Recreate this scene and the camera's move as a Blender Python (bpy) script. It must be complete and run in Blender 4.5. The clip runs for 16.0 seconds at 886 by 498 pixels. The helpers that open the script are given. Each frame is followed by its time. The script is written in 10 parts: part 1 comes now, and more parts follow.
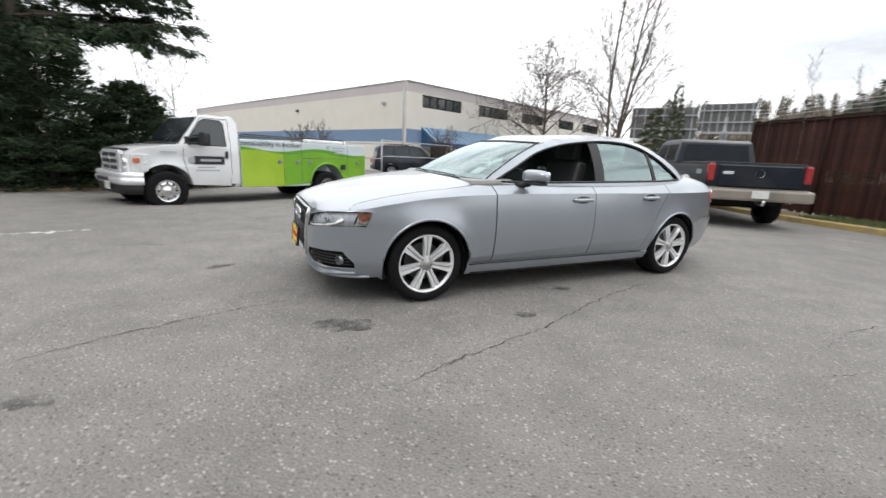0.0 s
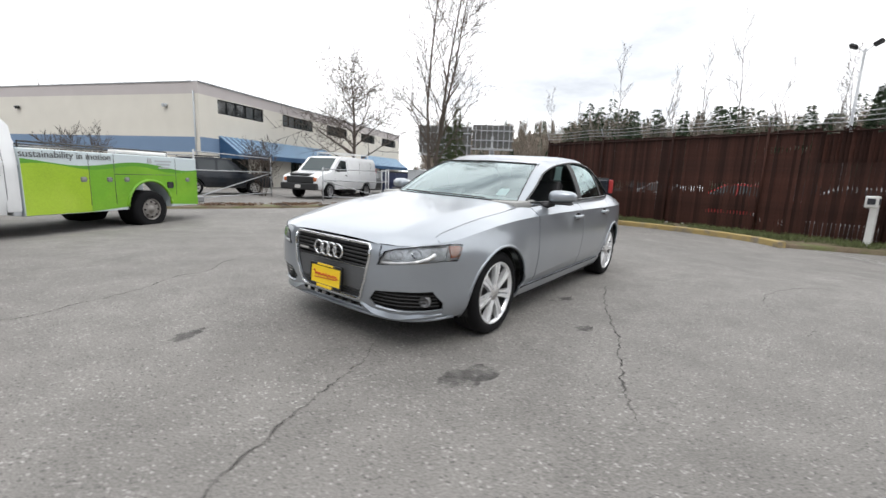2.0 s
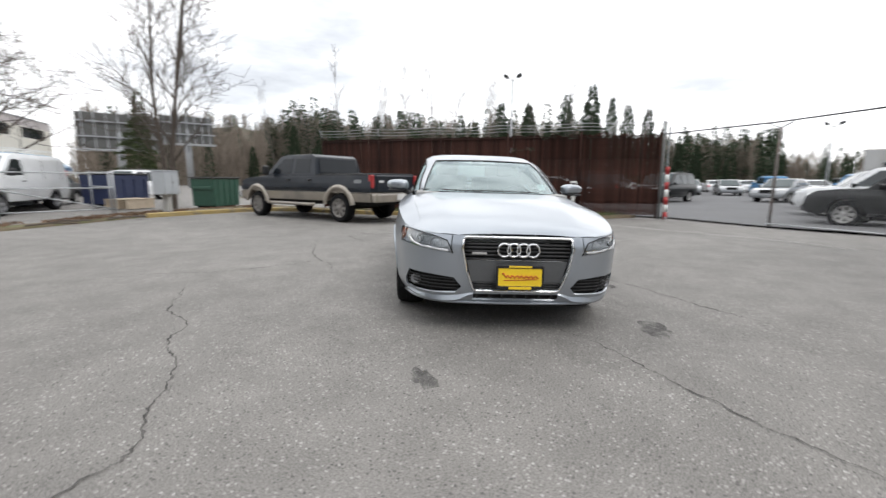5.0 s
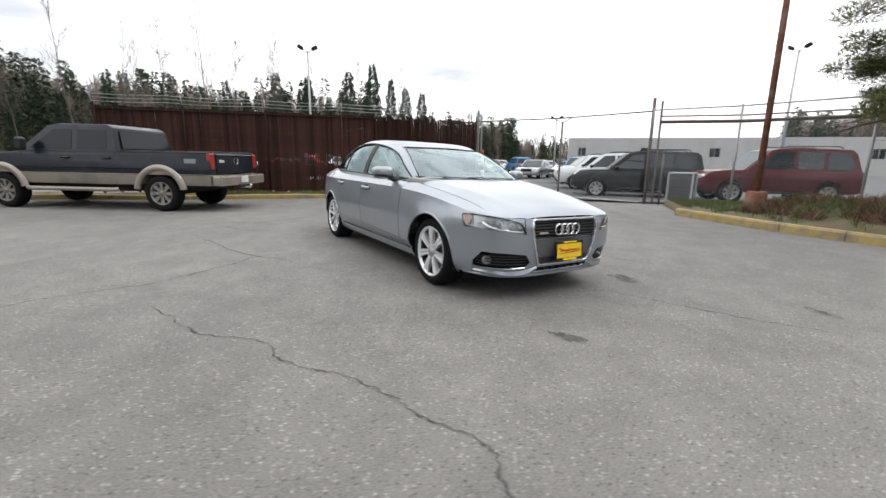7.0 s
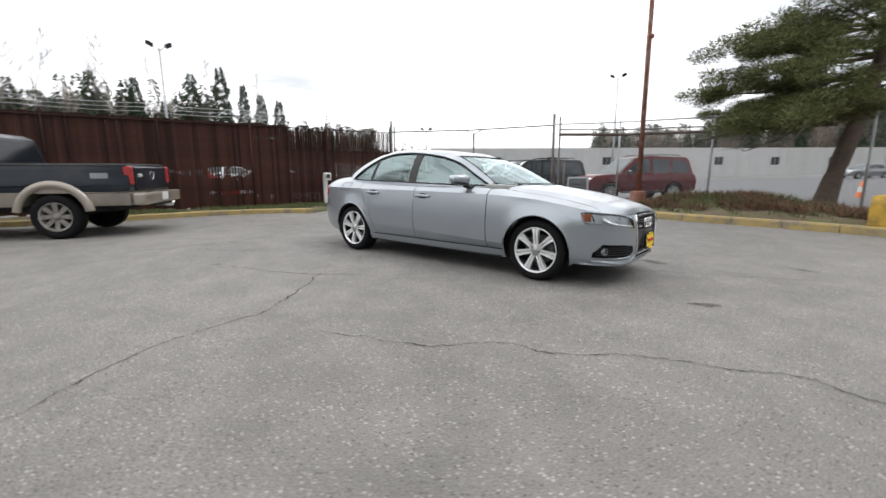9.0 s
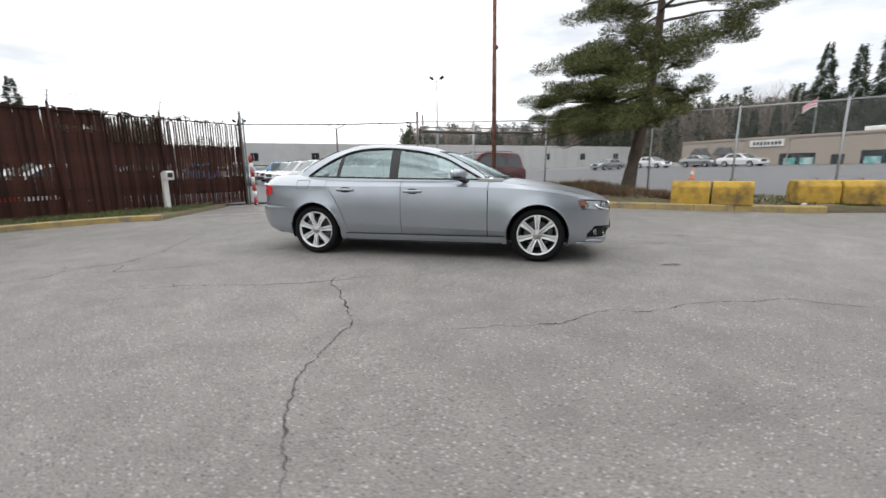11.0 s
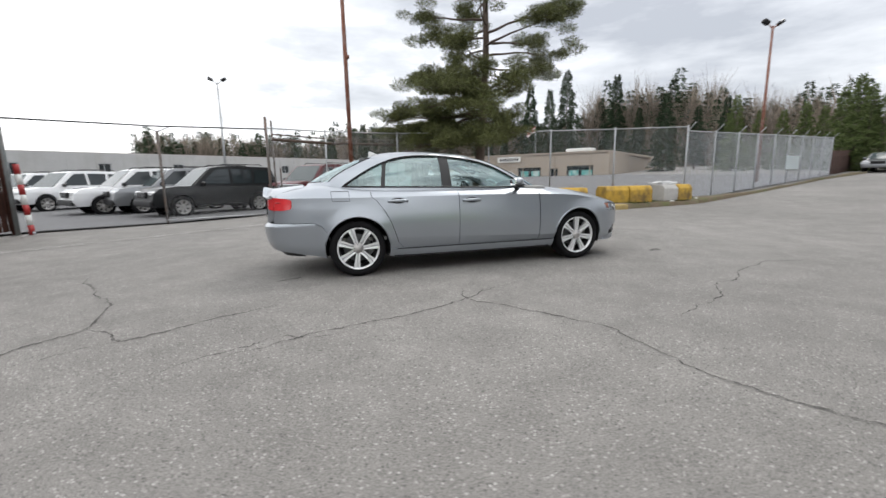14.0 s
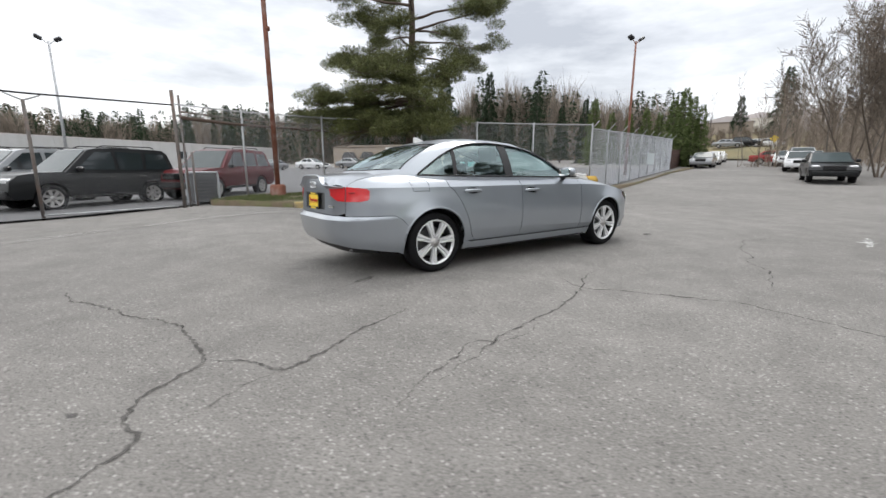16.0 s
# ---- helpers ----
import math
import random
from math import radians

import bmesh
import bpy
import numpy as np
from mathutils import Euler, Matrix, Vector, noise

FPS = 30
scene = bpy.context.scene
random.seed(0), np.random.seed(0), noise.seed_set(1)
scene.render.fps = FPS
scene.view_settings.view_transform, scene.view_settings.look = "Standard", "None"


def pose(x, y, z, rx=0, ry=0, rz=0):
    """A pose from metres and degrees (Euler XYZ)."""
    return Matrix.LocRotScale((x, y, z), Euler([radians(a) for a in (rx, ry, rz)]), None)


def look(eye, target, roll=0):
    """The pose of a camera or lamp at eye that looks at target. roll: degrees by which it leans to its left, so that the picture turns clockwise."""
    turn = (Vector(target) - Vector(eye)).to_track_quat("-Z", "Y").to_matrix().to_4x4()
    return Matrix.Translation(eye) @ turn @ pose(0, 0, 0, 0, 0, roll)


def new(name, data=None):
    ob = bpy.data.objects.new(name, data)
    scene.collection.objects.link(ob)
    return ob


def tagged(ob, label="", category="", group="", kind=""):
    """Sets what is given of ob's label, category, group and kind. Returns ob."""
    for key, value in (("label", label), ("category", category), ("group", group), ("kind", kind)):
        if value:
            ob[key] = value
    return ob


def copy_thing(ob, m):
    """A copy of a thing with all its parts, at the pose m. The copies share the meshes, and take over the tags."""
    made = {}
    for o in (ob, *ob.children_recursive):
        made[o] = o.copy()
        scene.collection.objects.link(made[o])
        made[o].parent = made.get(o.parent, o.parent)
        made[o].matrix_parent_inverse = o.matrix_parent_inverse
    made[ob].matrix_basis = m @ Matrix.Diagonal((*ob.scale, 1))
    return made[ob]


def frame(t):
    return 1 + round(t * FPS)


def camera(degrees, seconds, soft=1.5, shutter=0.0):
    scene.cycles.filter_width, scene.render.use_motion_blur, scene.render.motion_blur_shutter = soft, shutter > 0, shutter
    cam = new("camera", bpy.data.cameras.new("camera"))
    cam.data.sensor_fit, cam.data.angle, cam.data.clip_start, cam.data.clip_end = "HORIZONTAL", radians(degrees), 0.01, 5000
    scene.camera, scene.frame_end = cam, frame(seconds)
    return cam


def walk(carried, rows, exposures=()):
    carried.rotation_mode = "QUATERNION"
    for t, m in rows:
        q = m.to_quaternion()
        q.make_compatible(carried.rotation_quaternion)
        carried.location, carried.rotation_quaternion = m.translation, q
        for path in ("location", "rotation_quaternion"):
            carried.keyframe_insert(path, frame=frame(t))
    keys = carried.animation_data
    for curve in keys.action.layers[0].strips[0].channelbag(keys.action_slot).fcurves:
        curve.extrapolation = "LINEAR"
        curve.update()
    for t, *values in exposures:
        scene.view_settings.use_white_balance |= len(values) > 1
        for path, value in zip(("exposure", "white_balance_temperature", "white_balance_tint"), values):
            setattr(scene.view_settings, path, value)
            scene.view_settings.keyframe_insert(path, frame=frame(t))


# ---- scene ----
from mathutils import geometry

cam = camera(92.7, 16.0, shutter=0.42)
PATH = [
    (0, (0.062, 0.92, 1.113), (-0.06, 2.871, 0.686), 2.5),
    (0.5, (-0.436, 0.933, 1.132), (-0.292, 2.888, 0.733), 2.8),
    (1, (-0.918, 1.066, 1.1), (-0.559, 2.989, 0.685), 2.3),
    (1.5, (-1.381, 1.269, 1.11), (-0.789, 3.148, 0.764), 1.5),
    (2, (-1.853, 1.509, 1.115), (-1.047, 3.309, 0.78), 2.3),
    (2.5, (-2.276, 1.821, 1.132), (-1.37, 3.572, 0.797), 1.2),
    (3, (-2.714, 2.104, 1.14), (-1.51, 3.67, 0.823), 0.7),
    (3.5, (-3.138, 2.453, 1.116), (-1.776, 3.876, 0.767), -0.3),
    (4, (-3.546, 2.765, 1.126), (-2.027, 4.025, 0.801), 1.4),
    (4.5, (-3.896, 3.146, 1.072), (-2.282, 4.263, 0.686), -0.5),
    (5, (-4.191, 3.575, 1.074), (-2.433, 4.475, 0.755), 0.3),
    (5.2, (-4.296, 3.766, 1.067), (-2.462, 4.492, 0.737), 0.2),
    (7.5, (-4.967, 6.232, 1.173), (-3.018, 6.03, 0.774), 1.1),
    (8, (-4.912, 6.853, 1.16), (-2.979, 6.489, 0.798), 1.0),
    (8.5, (-4.83, 7.462, 1.142), (-2.943, 6.878, 0.828), 0.9),
    (9, (-4.66, 8.019, 1.119), (-2.835, 7.284, 0.758), 0.0),
    (9.5, (-4.517, 8.542, 1.12), (-2.802, 7.559, 0.814), -1.0),
    (9.7, (-4.426, 8.73, 1.132), (-2.759, 7.69, 0.761), 0.1),
    (11.8, (-2.859, 10.372, 1.117), (-1.718, 8.777, 0.728), -1.8),
    (12, (-2.654, 10.492, 1.129), (-1.551, 8.878, 0.705), -1.2),
    (12.5, (-2.121, 10.782, 1.134), (-1.109, 9.103, 0.738), -0.8),
    (13, (-1.606, 11.005, 1.129), (-0.816, 9.203, 0.771), -1.0),
    (13.5, (-1.066, 11.141, 1.115), (-0.423, 9.295, 0.693), -1.6),
    (14, (-0.539, 11.277, 1.105), (-0.125, 9.35, 0.767), -0.9),
    (14.5, (0.007, 11.337, 1.082), (0.267, 9.396, 0.675), -1.7),
    (15, (0.551, 11.345, 1.093), (0.718, 9.387, 0.72), -0.5),
    (15.5, (1.092, 11.319, 1.094), (1.059, 9.358, 0.7), 0.0),
    (16, (1.624, 11.223, 1.104), (1.459, 9.268, 0.717), 0.1),
]
walk(cam, [(t, look(eye, target, roll)) for t, eye, target, roll in PATH], exposures=[(0.0, 1.12), (1.0, 1.15), (2.0, 1.13), (2.5, 1.17), (3.0, 1.31), (3.5, 1.07), (4.5, 1.08), (5.0, 1.06), (7.5, 1.01), (9.0, 1.04), (12.0, 1.0), (14.0, 1.0), (16.0, 1.05)])

# ---- world, sun and exposure ----
SUN_ELEV, SUN_TURN = 55.0, 200.0
scene.view_settings.exposure = 1.0
world = bpy.data.worlds.new("overcast_sky")
world.use_nodes = True
scene.world = world
wn, wl = world.node_tree.nodes, world.node_tree.links
sky = wn.new("ShaderNodeTexSky")
sky.sky_type, sky.sun_disc = "NISHITA", False
sky.sun_elevation, sky.sun_rotation = radians(SUN_ELEV), radians(SUN_TURN)
coord = wn.new("ShaderNodeTexCoord")
mapping = wn.new("ShaderNodeMapping")
mapping.inputs["Scale"].default_value = (1.0, 1.0, 3.6)
wl.new(coord.outputs["Generated"], mapping.inputs["Vector"])
puffs = wn.new("ShaderNodeTexNoise")
puffs.inputs["Scale"].default_value, puffs.inputs["Detail"].default_value = 2.2, 8.0
puffs.inputs["Roughness"].default_value = 0.58
wl.new(mapping.outputs["Vector"], puffs.inputs["Vector"])
ramp = wn.new("ShaderNodeValToRGB")
ramp.color_ramp.elements[0].position, ramp.color_ramp.elements[0].color = 0.24, (0.30, 0.315, 0.345, 1)
ramp.color_ramp.elements[1].position, ramp.color_ramp.elements[1].color = 0.60, (1.0, 1.005, 1.015, 1)
grey = ramp.color_ramp.elements.new(0.43)
grey.color = (0.50, 0.515, 0.54, 1)
bank = wn.new("ShaderNodeVectorMath")  # the cloud thickens to the south-west
bank.operation = "DOT_PRODUCT"
bank.inputs[1].default_value = (-0.62, -0.78, 0.1)
wl.new(coord.outputs["Generated"], bank.inputs[0])
deep = wn.new("ShaderNodeMapRange")
deep.inputs["From Min"].default_value, deep.inputs["From Max"].default_value = 0.1, 1.0
deep.inputs["To Min"].default_value, deep.inputs["To Max"].default_value = 0.07, -0.19
wl.new(bank.outputs["Value"], deep.inputs["Value"])
cloud = wn.new("ShaderNodeMath")
cloud.operation = "ADD"
wl.new(puffs.outputs["Fac"], cloud.inputs[0])
wl.new(deep.outputs["Result"], cloud.inputs[1])
wl.new(cloud.outputs[0], ramp.inputs["Fac"])
dim = wn.new("ShaderNodeMix")
dim.data_type = "RGBA"
dim.inputs["Factor"].default_value = 0.94
skygain = wn.new("ShaderNodeVectorMath")
skygain.operation = "SCALE"
skygain.inputs["Scale"].default_value = 0.1
wl.new(sky.outputs["Color"], skygain.inputs[0])
wl.new(skygain.outputs["Vector"], dim.inputs[6])
wl.new(ramp.outputs["Color"], dim.inputs[7])
wl.new(dim.outputs[2], wn["Background"].inputs["Color"])
height = wn.new("ShaderNodeSeparateXYZ")  # an overcast sky is brighter overhead than at the horizon
wl.new(coord.outputs["Generated"], height.inputs[0])
lift = wn.new("ShaderNodeMapRange")
lift.inputs["To Min"].default_value, lift.inputs["To Max"].default_value = 0.88, 1.22
wl.new(height.outputs["Z"], lift.inputs["Value"])
wl.new(lift.outputs["Result"], wn["Background"].inputs["Strength"])

sun_data = bpy.data.lights.new("sun", "SUN")
sun_data.energy, sun_data.angle, sun_data.color = 0.5, radians(25), (1.0, 0.97, 0.93)
sun = new("sun", sun_data)
_el, _az = radians(SUN_ELEV), radians(SUN_TURN)
sun.matrix_world = look((0, 0, 40), Vector((0, 0, 40)) - Vector((math.sin(_az) * math.cos(_el), math.cos(_az) * math.cos(_el), math.sin(_el))))


# ---- materials ----
def material(name, base, rough=0.6, metal=0.0, vary=0.12, scale=6.0, grain=60.0, bump=0.0, coat=0.0, spec=0.5,
             dark=None, patch=0.0, patch_scale=1.2, streak=0.0, islands=0.0, emit=0.0, trans=0.0, objvar=0.0):
    """A procedural surface: base colour, mottled at two scales, with patches or streaks of a second colour and a fine bump."""
    m = bpy.data.materials.new(name)
    m.use_nodes = True
    n, k = m.node_tree.nodes, m.node_tree.links
    b = n["Principled BSDF"]
    b.inputs["Roughness"].default_value, b.inputs["Metallic"].default_value = rough, metal
    b.inputs["Specular IOR Level"].default_value = spec
    if coat:
        b.inputs["Coat Weight"].default_value, b.inputs["Coat Roughness"].default_value = coat, 0.04
    if trans:
        b.inputs["Transmission Weight"].default_value = trans
    tc = n.new("ShaderNodeTexCoord")
    big, fine = n.new("ShaderNodeTexNoise"), n.new("ShaderNodeTexNoise")
    big.inputs["Scale"].default_value, big.inputs["Detail"].default_value = scale, 4
    fine.inputs["Scale"].default_value, fine.inputs["Detail"].default_value = grain, 3
    k.new(tc.outputs["Object"], big.inputs["Vector"])
    k.new(tc.outputs["Object"], fine.inputs["Vector"])
    mixn = n.new("ShaderNodeMath")
    mixn.operation = "ADD"
    k.new(big.outputs["Fac"], mixn.inputs[0])
    k.new(fine.outputs["Fac"], mixn.inputs[1])
    span = n.new("ShaderNodeMapRange")
    span.inputs["From Min"].default_value, span.inputs["From Max"].default_value = 0.6, 1.4
    span.inputs["To Min"].default_value, span.inputs["To Max"].default_value = 1 - vary, 1 + vary
    k.new(mixn.outputs[0], span.inputs["Value"])
    colour = n.new("ShaderNodeRGB")
    colour.outputs[0].default_value = (*base, 1)
    out = colour.outputs[0]
    if dark is not None and (patch or streak):
        w = n.new("ShaderNodeTexNoise")
        w.inputs["Detail"].default_value = 6
        mp = n.new("ShaderNodeMapping")
        k.new(tc.outputs["Object"], mp.inputs["Vector"])
        mp.inputs["Scale"].default_value = (patch_scale, patch_scale, patch_scale * (0.08 if streak else 1.0))
        w.inputs["Scale"].default_value = 1.0
        k.new(mp.outputs["Vector"], w.inputs["Vector"])
        r = n.new("ShaderNodeMapRange")
        r.inputs["From Min"].default_value, r.inputs["From Max"].default_value = 0.47, 0.68
        r.inputs["To Max"].default_value = patch or streak
        k.new(w.outputs["Fac"], r.inputs["Value"])
        mx = n.new("ShaderNodeMix")
        mx.data_type = "RGBA"
        k.new(r.outputs[0], mx.inputs["Factor"])
        k.new(out, mx.inputs[6])
        mx.inputs[7].default_value = (*dark, 1)
        out = mx.outputs[2]
    mul = n.new("ShaderNodeVectorMath")
    mul.operation = "SCALE"
    k.new(out, mul.inputs[0])
    k.new(span.outputs[0], mul.inputs["Scale"])
    last = mul.outputs["Vector"]
    if islands or objvar:
        src = n.new("ShaderNodeNewGeometry").outputs["Random Per Island"] if islands else n.new("ShaderNodeObjectInfo").outputs["Random"]
        r2 = n.new("ShaderNodeMapRange")
        v = islands or objvar
        r2.inputs["To Min"].default_value, r2.inputs["To Max"].default_value = 1 - v, 1 + v
        k.new(src, r2.inputs["Value"])
        mul2 = n.new("ShaderNodeVectorMath")
        mul2.operation = "SCALE"
        k.new(last, mul2.inputs[0])
        k.new(r2.outputs[0], mul2.inputs["Scale"])
        last = mul2.outputs["Vector"]
    k.new(last, b.inputs["Base Color"])
    if bump:
        bp = n.new("ShaderNodeBump")
        bp.inputs["Strength"].default_value, bp.inputs["Distance"].default_value = bump, 0.01
        k.new(fine.outputs["Fac"], bp.inputs["Height"])
        k.new(bp.outputs["Normal"], b.inputs["Normal"])
    if emit:
        b.inputs["Emission Color"].default_value = (*base, 1)
        b.inputs["Emission Strength"].default_value = emit
    return m


def asphalt_material():
    """Worn asphalt: pale aggregate chips in grey binder, over broad dark and light areas."""
    m = bpy.data.materials.new("worn_asphalt")
    m.use_nodes = True
    n, k = m.node_tree.nodes, m.node_tree.links
    b = n["Principled BSDF"]
    b.inputs["Roughness"].default_value, b.inputs["Specular IOR Level"].default_value = 0.82, 0.3
    tc = n.new("ShaderNodeTexCoord")

    def noise_tex(scale, detail, rough=0.55):
        t = n.new("ShaderNodeTexNoise")
        t.inputs["Scale"].default_value, t.inputs["Detail"].default_value, t.inputs["Roughness"].default_value = scale, detail, rough
        k.new(tc.outputs["Object"], t.inputs["Vector"])
        return t

    def spread(src, a, z, lo, hi):
        r = n.new("ShaderNodeMapRange")
        for key, v in (("From Min", a), ("From Max", z), ("To Min", lo), ("To Max", hi)):
            r.inputs[key].default_value = v
        k.new(src, r.inputs["Value"])
        return r.outputs[0]

    def times(p, q):
        t = n.new("ShaderNodeMath")
        t.operation = "MULTIPLY"
        k.new(p, t.inputs[0])
        k.new(q, t.inputs[1])
        return t.outputs[0]
    broad, mid, grit = noise_tex(0.22, 4), noise_tex(2.3, 5, 0.6), noise_tex(95, 3, 0.7)
    cells = n.new("ShaderNodeTexVoronoi")
    cells.inputs["Scale"].default_value = 60
    k.new(tc.outputs["Object"], cells.inputs["Vector"])
    sep = n.new("ShaderNodeSeparateColor")
    k.new(cells.outputs["Color"], sep.inputs[0])
    chips = times(spread(sep.outputs[0], 0.70, 0.98, 0.0, 1.0), spread(cells.outputs["Distance"], 0.36, 0.5, 1.0, 0.0))
    pits = times(spread(sep.outputs[1], 0.72, 0.95, 0.0, 1.0), spread(cells.outputs["Distance"], 0.3, 0.5, 1.0, 0.0))
    tone = times(times(spread(broad.outputs["Fac"], 0.3, 0.7, 0.84, 1.16), spread(mid.outputs["Fac"], 0.3, 0.7, 0.86, 1.14)),
                 spread(grit.outputs["Fac"], 0.3, 0.7, 0.6, 1.4))
    base = n.new("ShaderNodeRGB")
    base.outputs[0].default_value = (0.184, 0.175, 0.164, 1)
    sc = n.new("ShaderNodeVectorMath")
    sc.operation = "SCALE"
    k.new(base.outputs[0], sc.inputs[0])
    k.new(tone, sc.inputs["Scale"])
    mx = n.new("ShaderNodeMix")
    mx.data_type = "RGBA"
    k.new(times(chips, spread(mid.outputs["Fac"], 0.3, 0.65, 0.5, 1.0)), mx.inputs["Factor"])
    k.new(sc.outputs["Vector"], mx.inputs[6])
    mx.inputs[7].default_value = (0.37, 0.36, 0.34, 1)
    md = n.new("ShaderNodeMix")
    md.data_type = "RGBA"
    k.new(spread(pits, 0.0, 1.0, 0.0, 0.8), md.inputs["Factor"])
    k.new(mx.outputs[2], md.inputs[6])
    md.inputs[7].default_value = (0.07, 0.067, 0.064, 1)
    k.new(md.outputs[2], b.inputs["Base Color"])
    bp = n.new("ShaderNodeBump")
    bp.inputs["Strength"].default_value, bp.inputs["Distance"].default_value = 0.55, 0.006
    k.new(times(grit.outputs["Fac"], spread(cells.outputs["Distance"], 0, 0.6, 1.0, 0.5)), bp.inputs["Height"])
    k.new(bp.outputs["Normal"], b.inputs["Normal"])
    return m


def ragged_material(name, base, strength, scale=5.0, least=0.0):
    """A stain or crack that lets the ground show through in an uneven edge."""
    m = material(name, base, rough=0.8, vary=0.25, scale=9, grain=120)
    n, k = m.node_tree.nodes, m.node_tree.links
    tc = n.new("ShaderNodeTexCoord")
    w = n.new("ShaderNodeTexNoise")
    w.inputs["Scale"].default_value, w.inputs["Detail"].default_value = scale, 6
    k.new(tc.outputs["Object"], w.inputs["Vector"])
    r = n.new("ShaderNodeMapRange")
    r.inputs["From Min"].default_value, r.inputs["From Max"].default_value = 0.38, 0.6
    r.inputs["To Min"].default_value, r.inputs["To Max"].default_value = least, strength
    k.new(w.outputs["Fac"], r.inputs["Value"])
    k.new(r.outputs[0], n["Principled BSDF"].inputs["Alpha"])
    return m


def glass_material(name, tint, alpha, rough=0.02, gloss=(1, 1, 1)):
    """Thin window glass: a clear sheet with a mirror-like surface."""
    m = bpy.data.materials.new(name)
    m.use_nodes = True
    n, k = m.node_tree.nodes, m.node_tree.links
    n.remove(n["Principled BSDF"])
    clear, shine, mixs, fres = n.new("ShaderNodeBsdfTransparent"), n.new("ShaderNodeBsdfGlossy"), n.new("ShaderNodeMixShader"), n.new("ShaderNodeFresnel")
    clear.inputs["Color"].default_value = (*tint, 1)
    shine.inputs["Roughness"].default_value = rough
    shine.inputs["Color"].default_value = (*gloss, 1)
    fres.inputs["IOR"].default_value = 1.5
    gain = n.new("ShaderNodeMath")
    gain.operation, gain.use_clamp = "ADD", True
    gain.inputs[1].default_value = alpha
    k.new(fres.outputs[0], gain.inputs[0])
    k.new(gain.outputs[0], mixs.inputs[0])
    k.new(clear.outputs[0], mixs.inputs[1])
    k.new(shine.outputs[0], mixs.inputs[2])
    k.new(mixs.outputs[0], n["Material Output"].inputs["Surface"])
    return m


def paint(name, base, metal=0.0, rough=0.35, dirt=0.0, coat=0.9):
    return material(name, base, rough=rough, metal=metal, vary=0.05, scale=3, grain=900, coat=coat, spec=0.5 if coat > 0.5 else 0.3,
                    dark=(0.12, 0.11, 0.10) if dirt else None, patch=dirt, patch_scale=1.6)


ASPHALT = asphalt_material()
SILVER = paint("silver_grey_metallic_paint", (0.335, 0.362, 0.395), metal=0.62, rough=0.28, coat=0.6)
BLACK_PLASTIC = material("black_plastic", (0.018, 0.018, 0.019), rough=0.55, vary=0.2, grain=200, bump=0.1)
DARK_TRIM = material("gloss_black_trim", (0.012, 0.012, 0.013), rough=0.25, vary=0.1)
RUBBER = material("tyre_rubber", (0.008, 0.008, 0.009), rough=0.75, vary=0.25, grain=90, bump=0.2, spec=0.15)
ALLOY = material("bright_silver_alloy", (0.82, 0.83, 0.84), rough=0.26, metal=0.5, vary=0.05, scale=12)
LAMP_BEZEL = material("grey_lamp_bezel", (0.68, 0.69, 0.70), rough=0.34, metal=0.25, vary=0.3, scale=25)
LAMP_BOWL = material("bright_lamp_bowl", (0.76, 0.77, 0.78), rough=0.25, metal=0.35, vary=0.2, scale=20)
DULL_ALLOY = material("dull_grey_alloy", (0.42, 0.41, 0.40), rough=0.45, metal=0.7, vary=0.2, scale=9)
DUSTY_RIM = material("dusty_wheel_metal", (0.24, 0.225, 0.21), rough=0.55, metal=0.4, vary=0.25, scale=9, dark=(0.11, 0.10, 0.09), patch=0.7, patch_scale=6)
STEEL = material("dull_steel", (0.30, 0.30, 0.31), rough=0.5, metal=0.9, vary=0.2)
CHROME = material("chrome", (0.78, 0.79, 0.80), rough=0.12, metal=1.0, vary=0.04)
GREY_PLASTIC = material("dark_grey_plastic", (0.09, 0.092, 0.095), rough=0.5, vary=0.1)
GLASS = glass_material("window_glass", (0.62, 0.76, 0.76), 0.19, gloss=(0.76, 0.88, 0.89))
SIDE_GLASS = glass_material("tinted_side_glass", (0.56, 0.74, 0.73), 0.22, gloss=(0.66, 0.80, 0.80))
LAMP_GLASS = glass_material("lamp_lens", (0.9, 0.92, 0.94), 0.05)
DARK_GLASS = material("dark_tinted_glass", (0.020, 0.027, 0.030), rough=0.06, vary=0.2, scale=1.5, coat=0.35, spec=0.5)
# Mottling and pane-to-pane tone paint uneven sky and tree reflections into the base colour.
OFFICE_GLASS = material("office_glass_painted_reflections", (0.055, 0.062, 0.066), rough=0.07, vary=0.5, scale=1.3, coat=1.0, spec=0.8, objvar=0.7)
SMOKED_GLASS = material("smoked_cab_glass", (0.011, 0.014, 0.018), rough=0.12, vary=0.2, scale=1.5, spec=0.22)
RED_LENS = material("red_lamp_lens", (0.60, 0.035, 0.04), rough=0.18, vary=0.15, scale=14, coat=1.0)
AMBER = material("amber_lamp_lens", (0.50, 0.135, 0.045), rough=0.2, coat=1.0)
YELLOW = material("yellow_plate", (0.85, 0.58, 0.02), rough=0.5, vary=0.05)
RED_INK = material("red_ink", (0.5, 0.03, 0.02), rough=0.6)
INK = material("dark_ink", (0.02, 0.02, 0.025), rough=0.6)
CABIN = material("grey_cabin_trim", (0.30, 0.30, 0.29), rough=0.75, vary=0.2, grain=150, bump=0.1)
SEAT = material("black_seat_leather", (0.035, 0.035, 0.037), rough=0.55, vary=0.2, grain=120, bump=0.15)
# Near-black for underbody parts and for shade painted into gaps, holes and ducts.
SHADOW_VOID = material("underbody_and_shade_black", (0.012, 0.012, 0.012), rough=0.9)
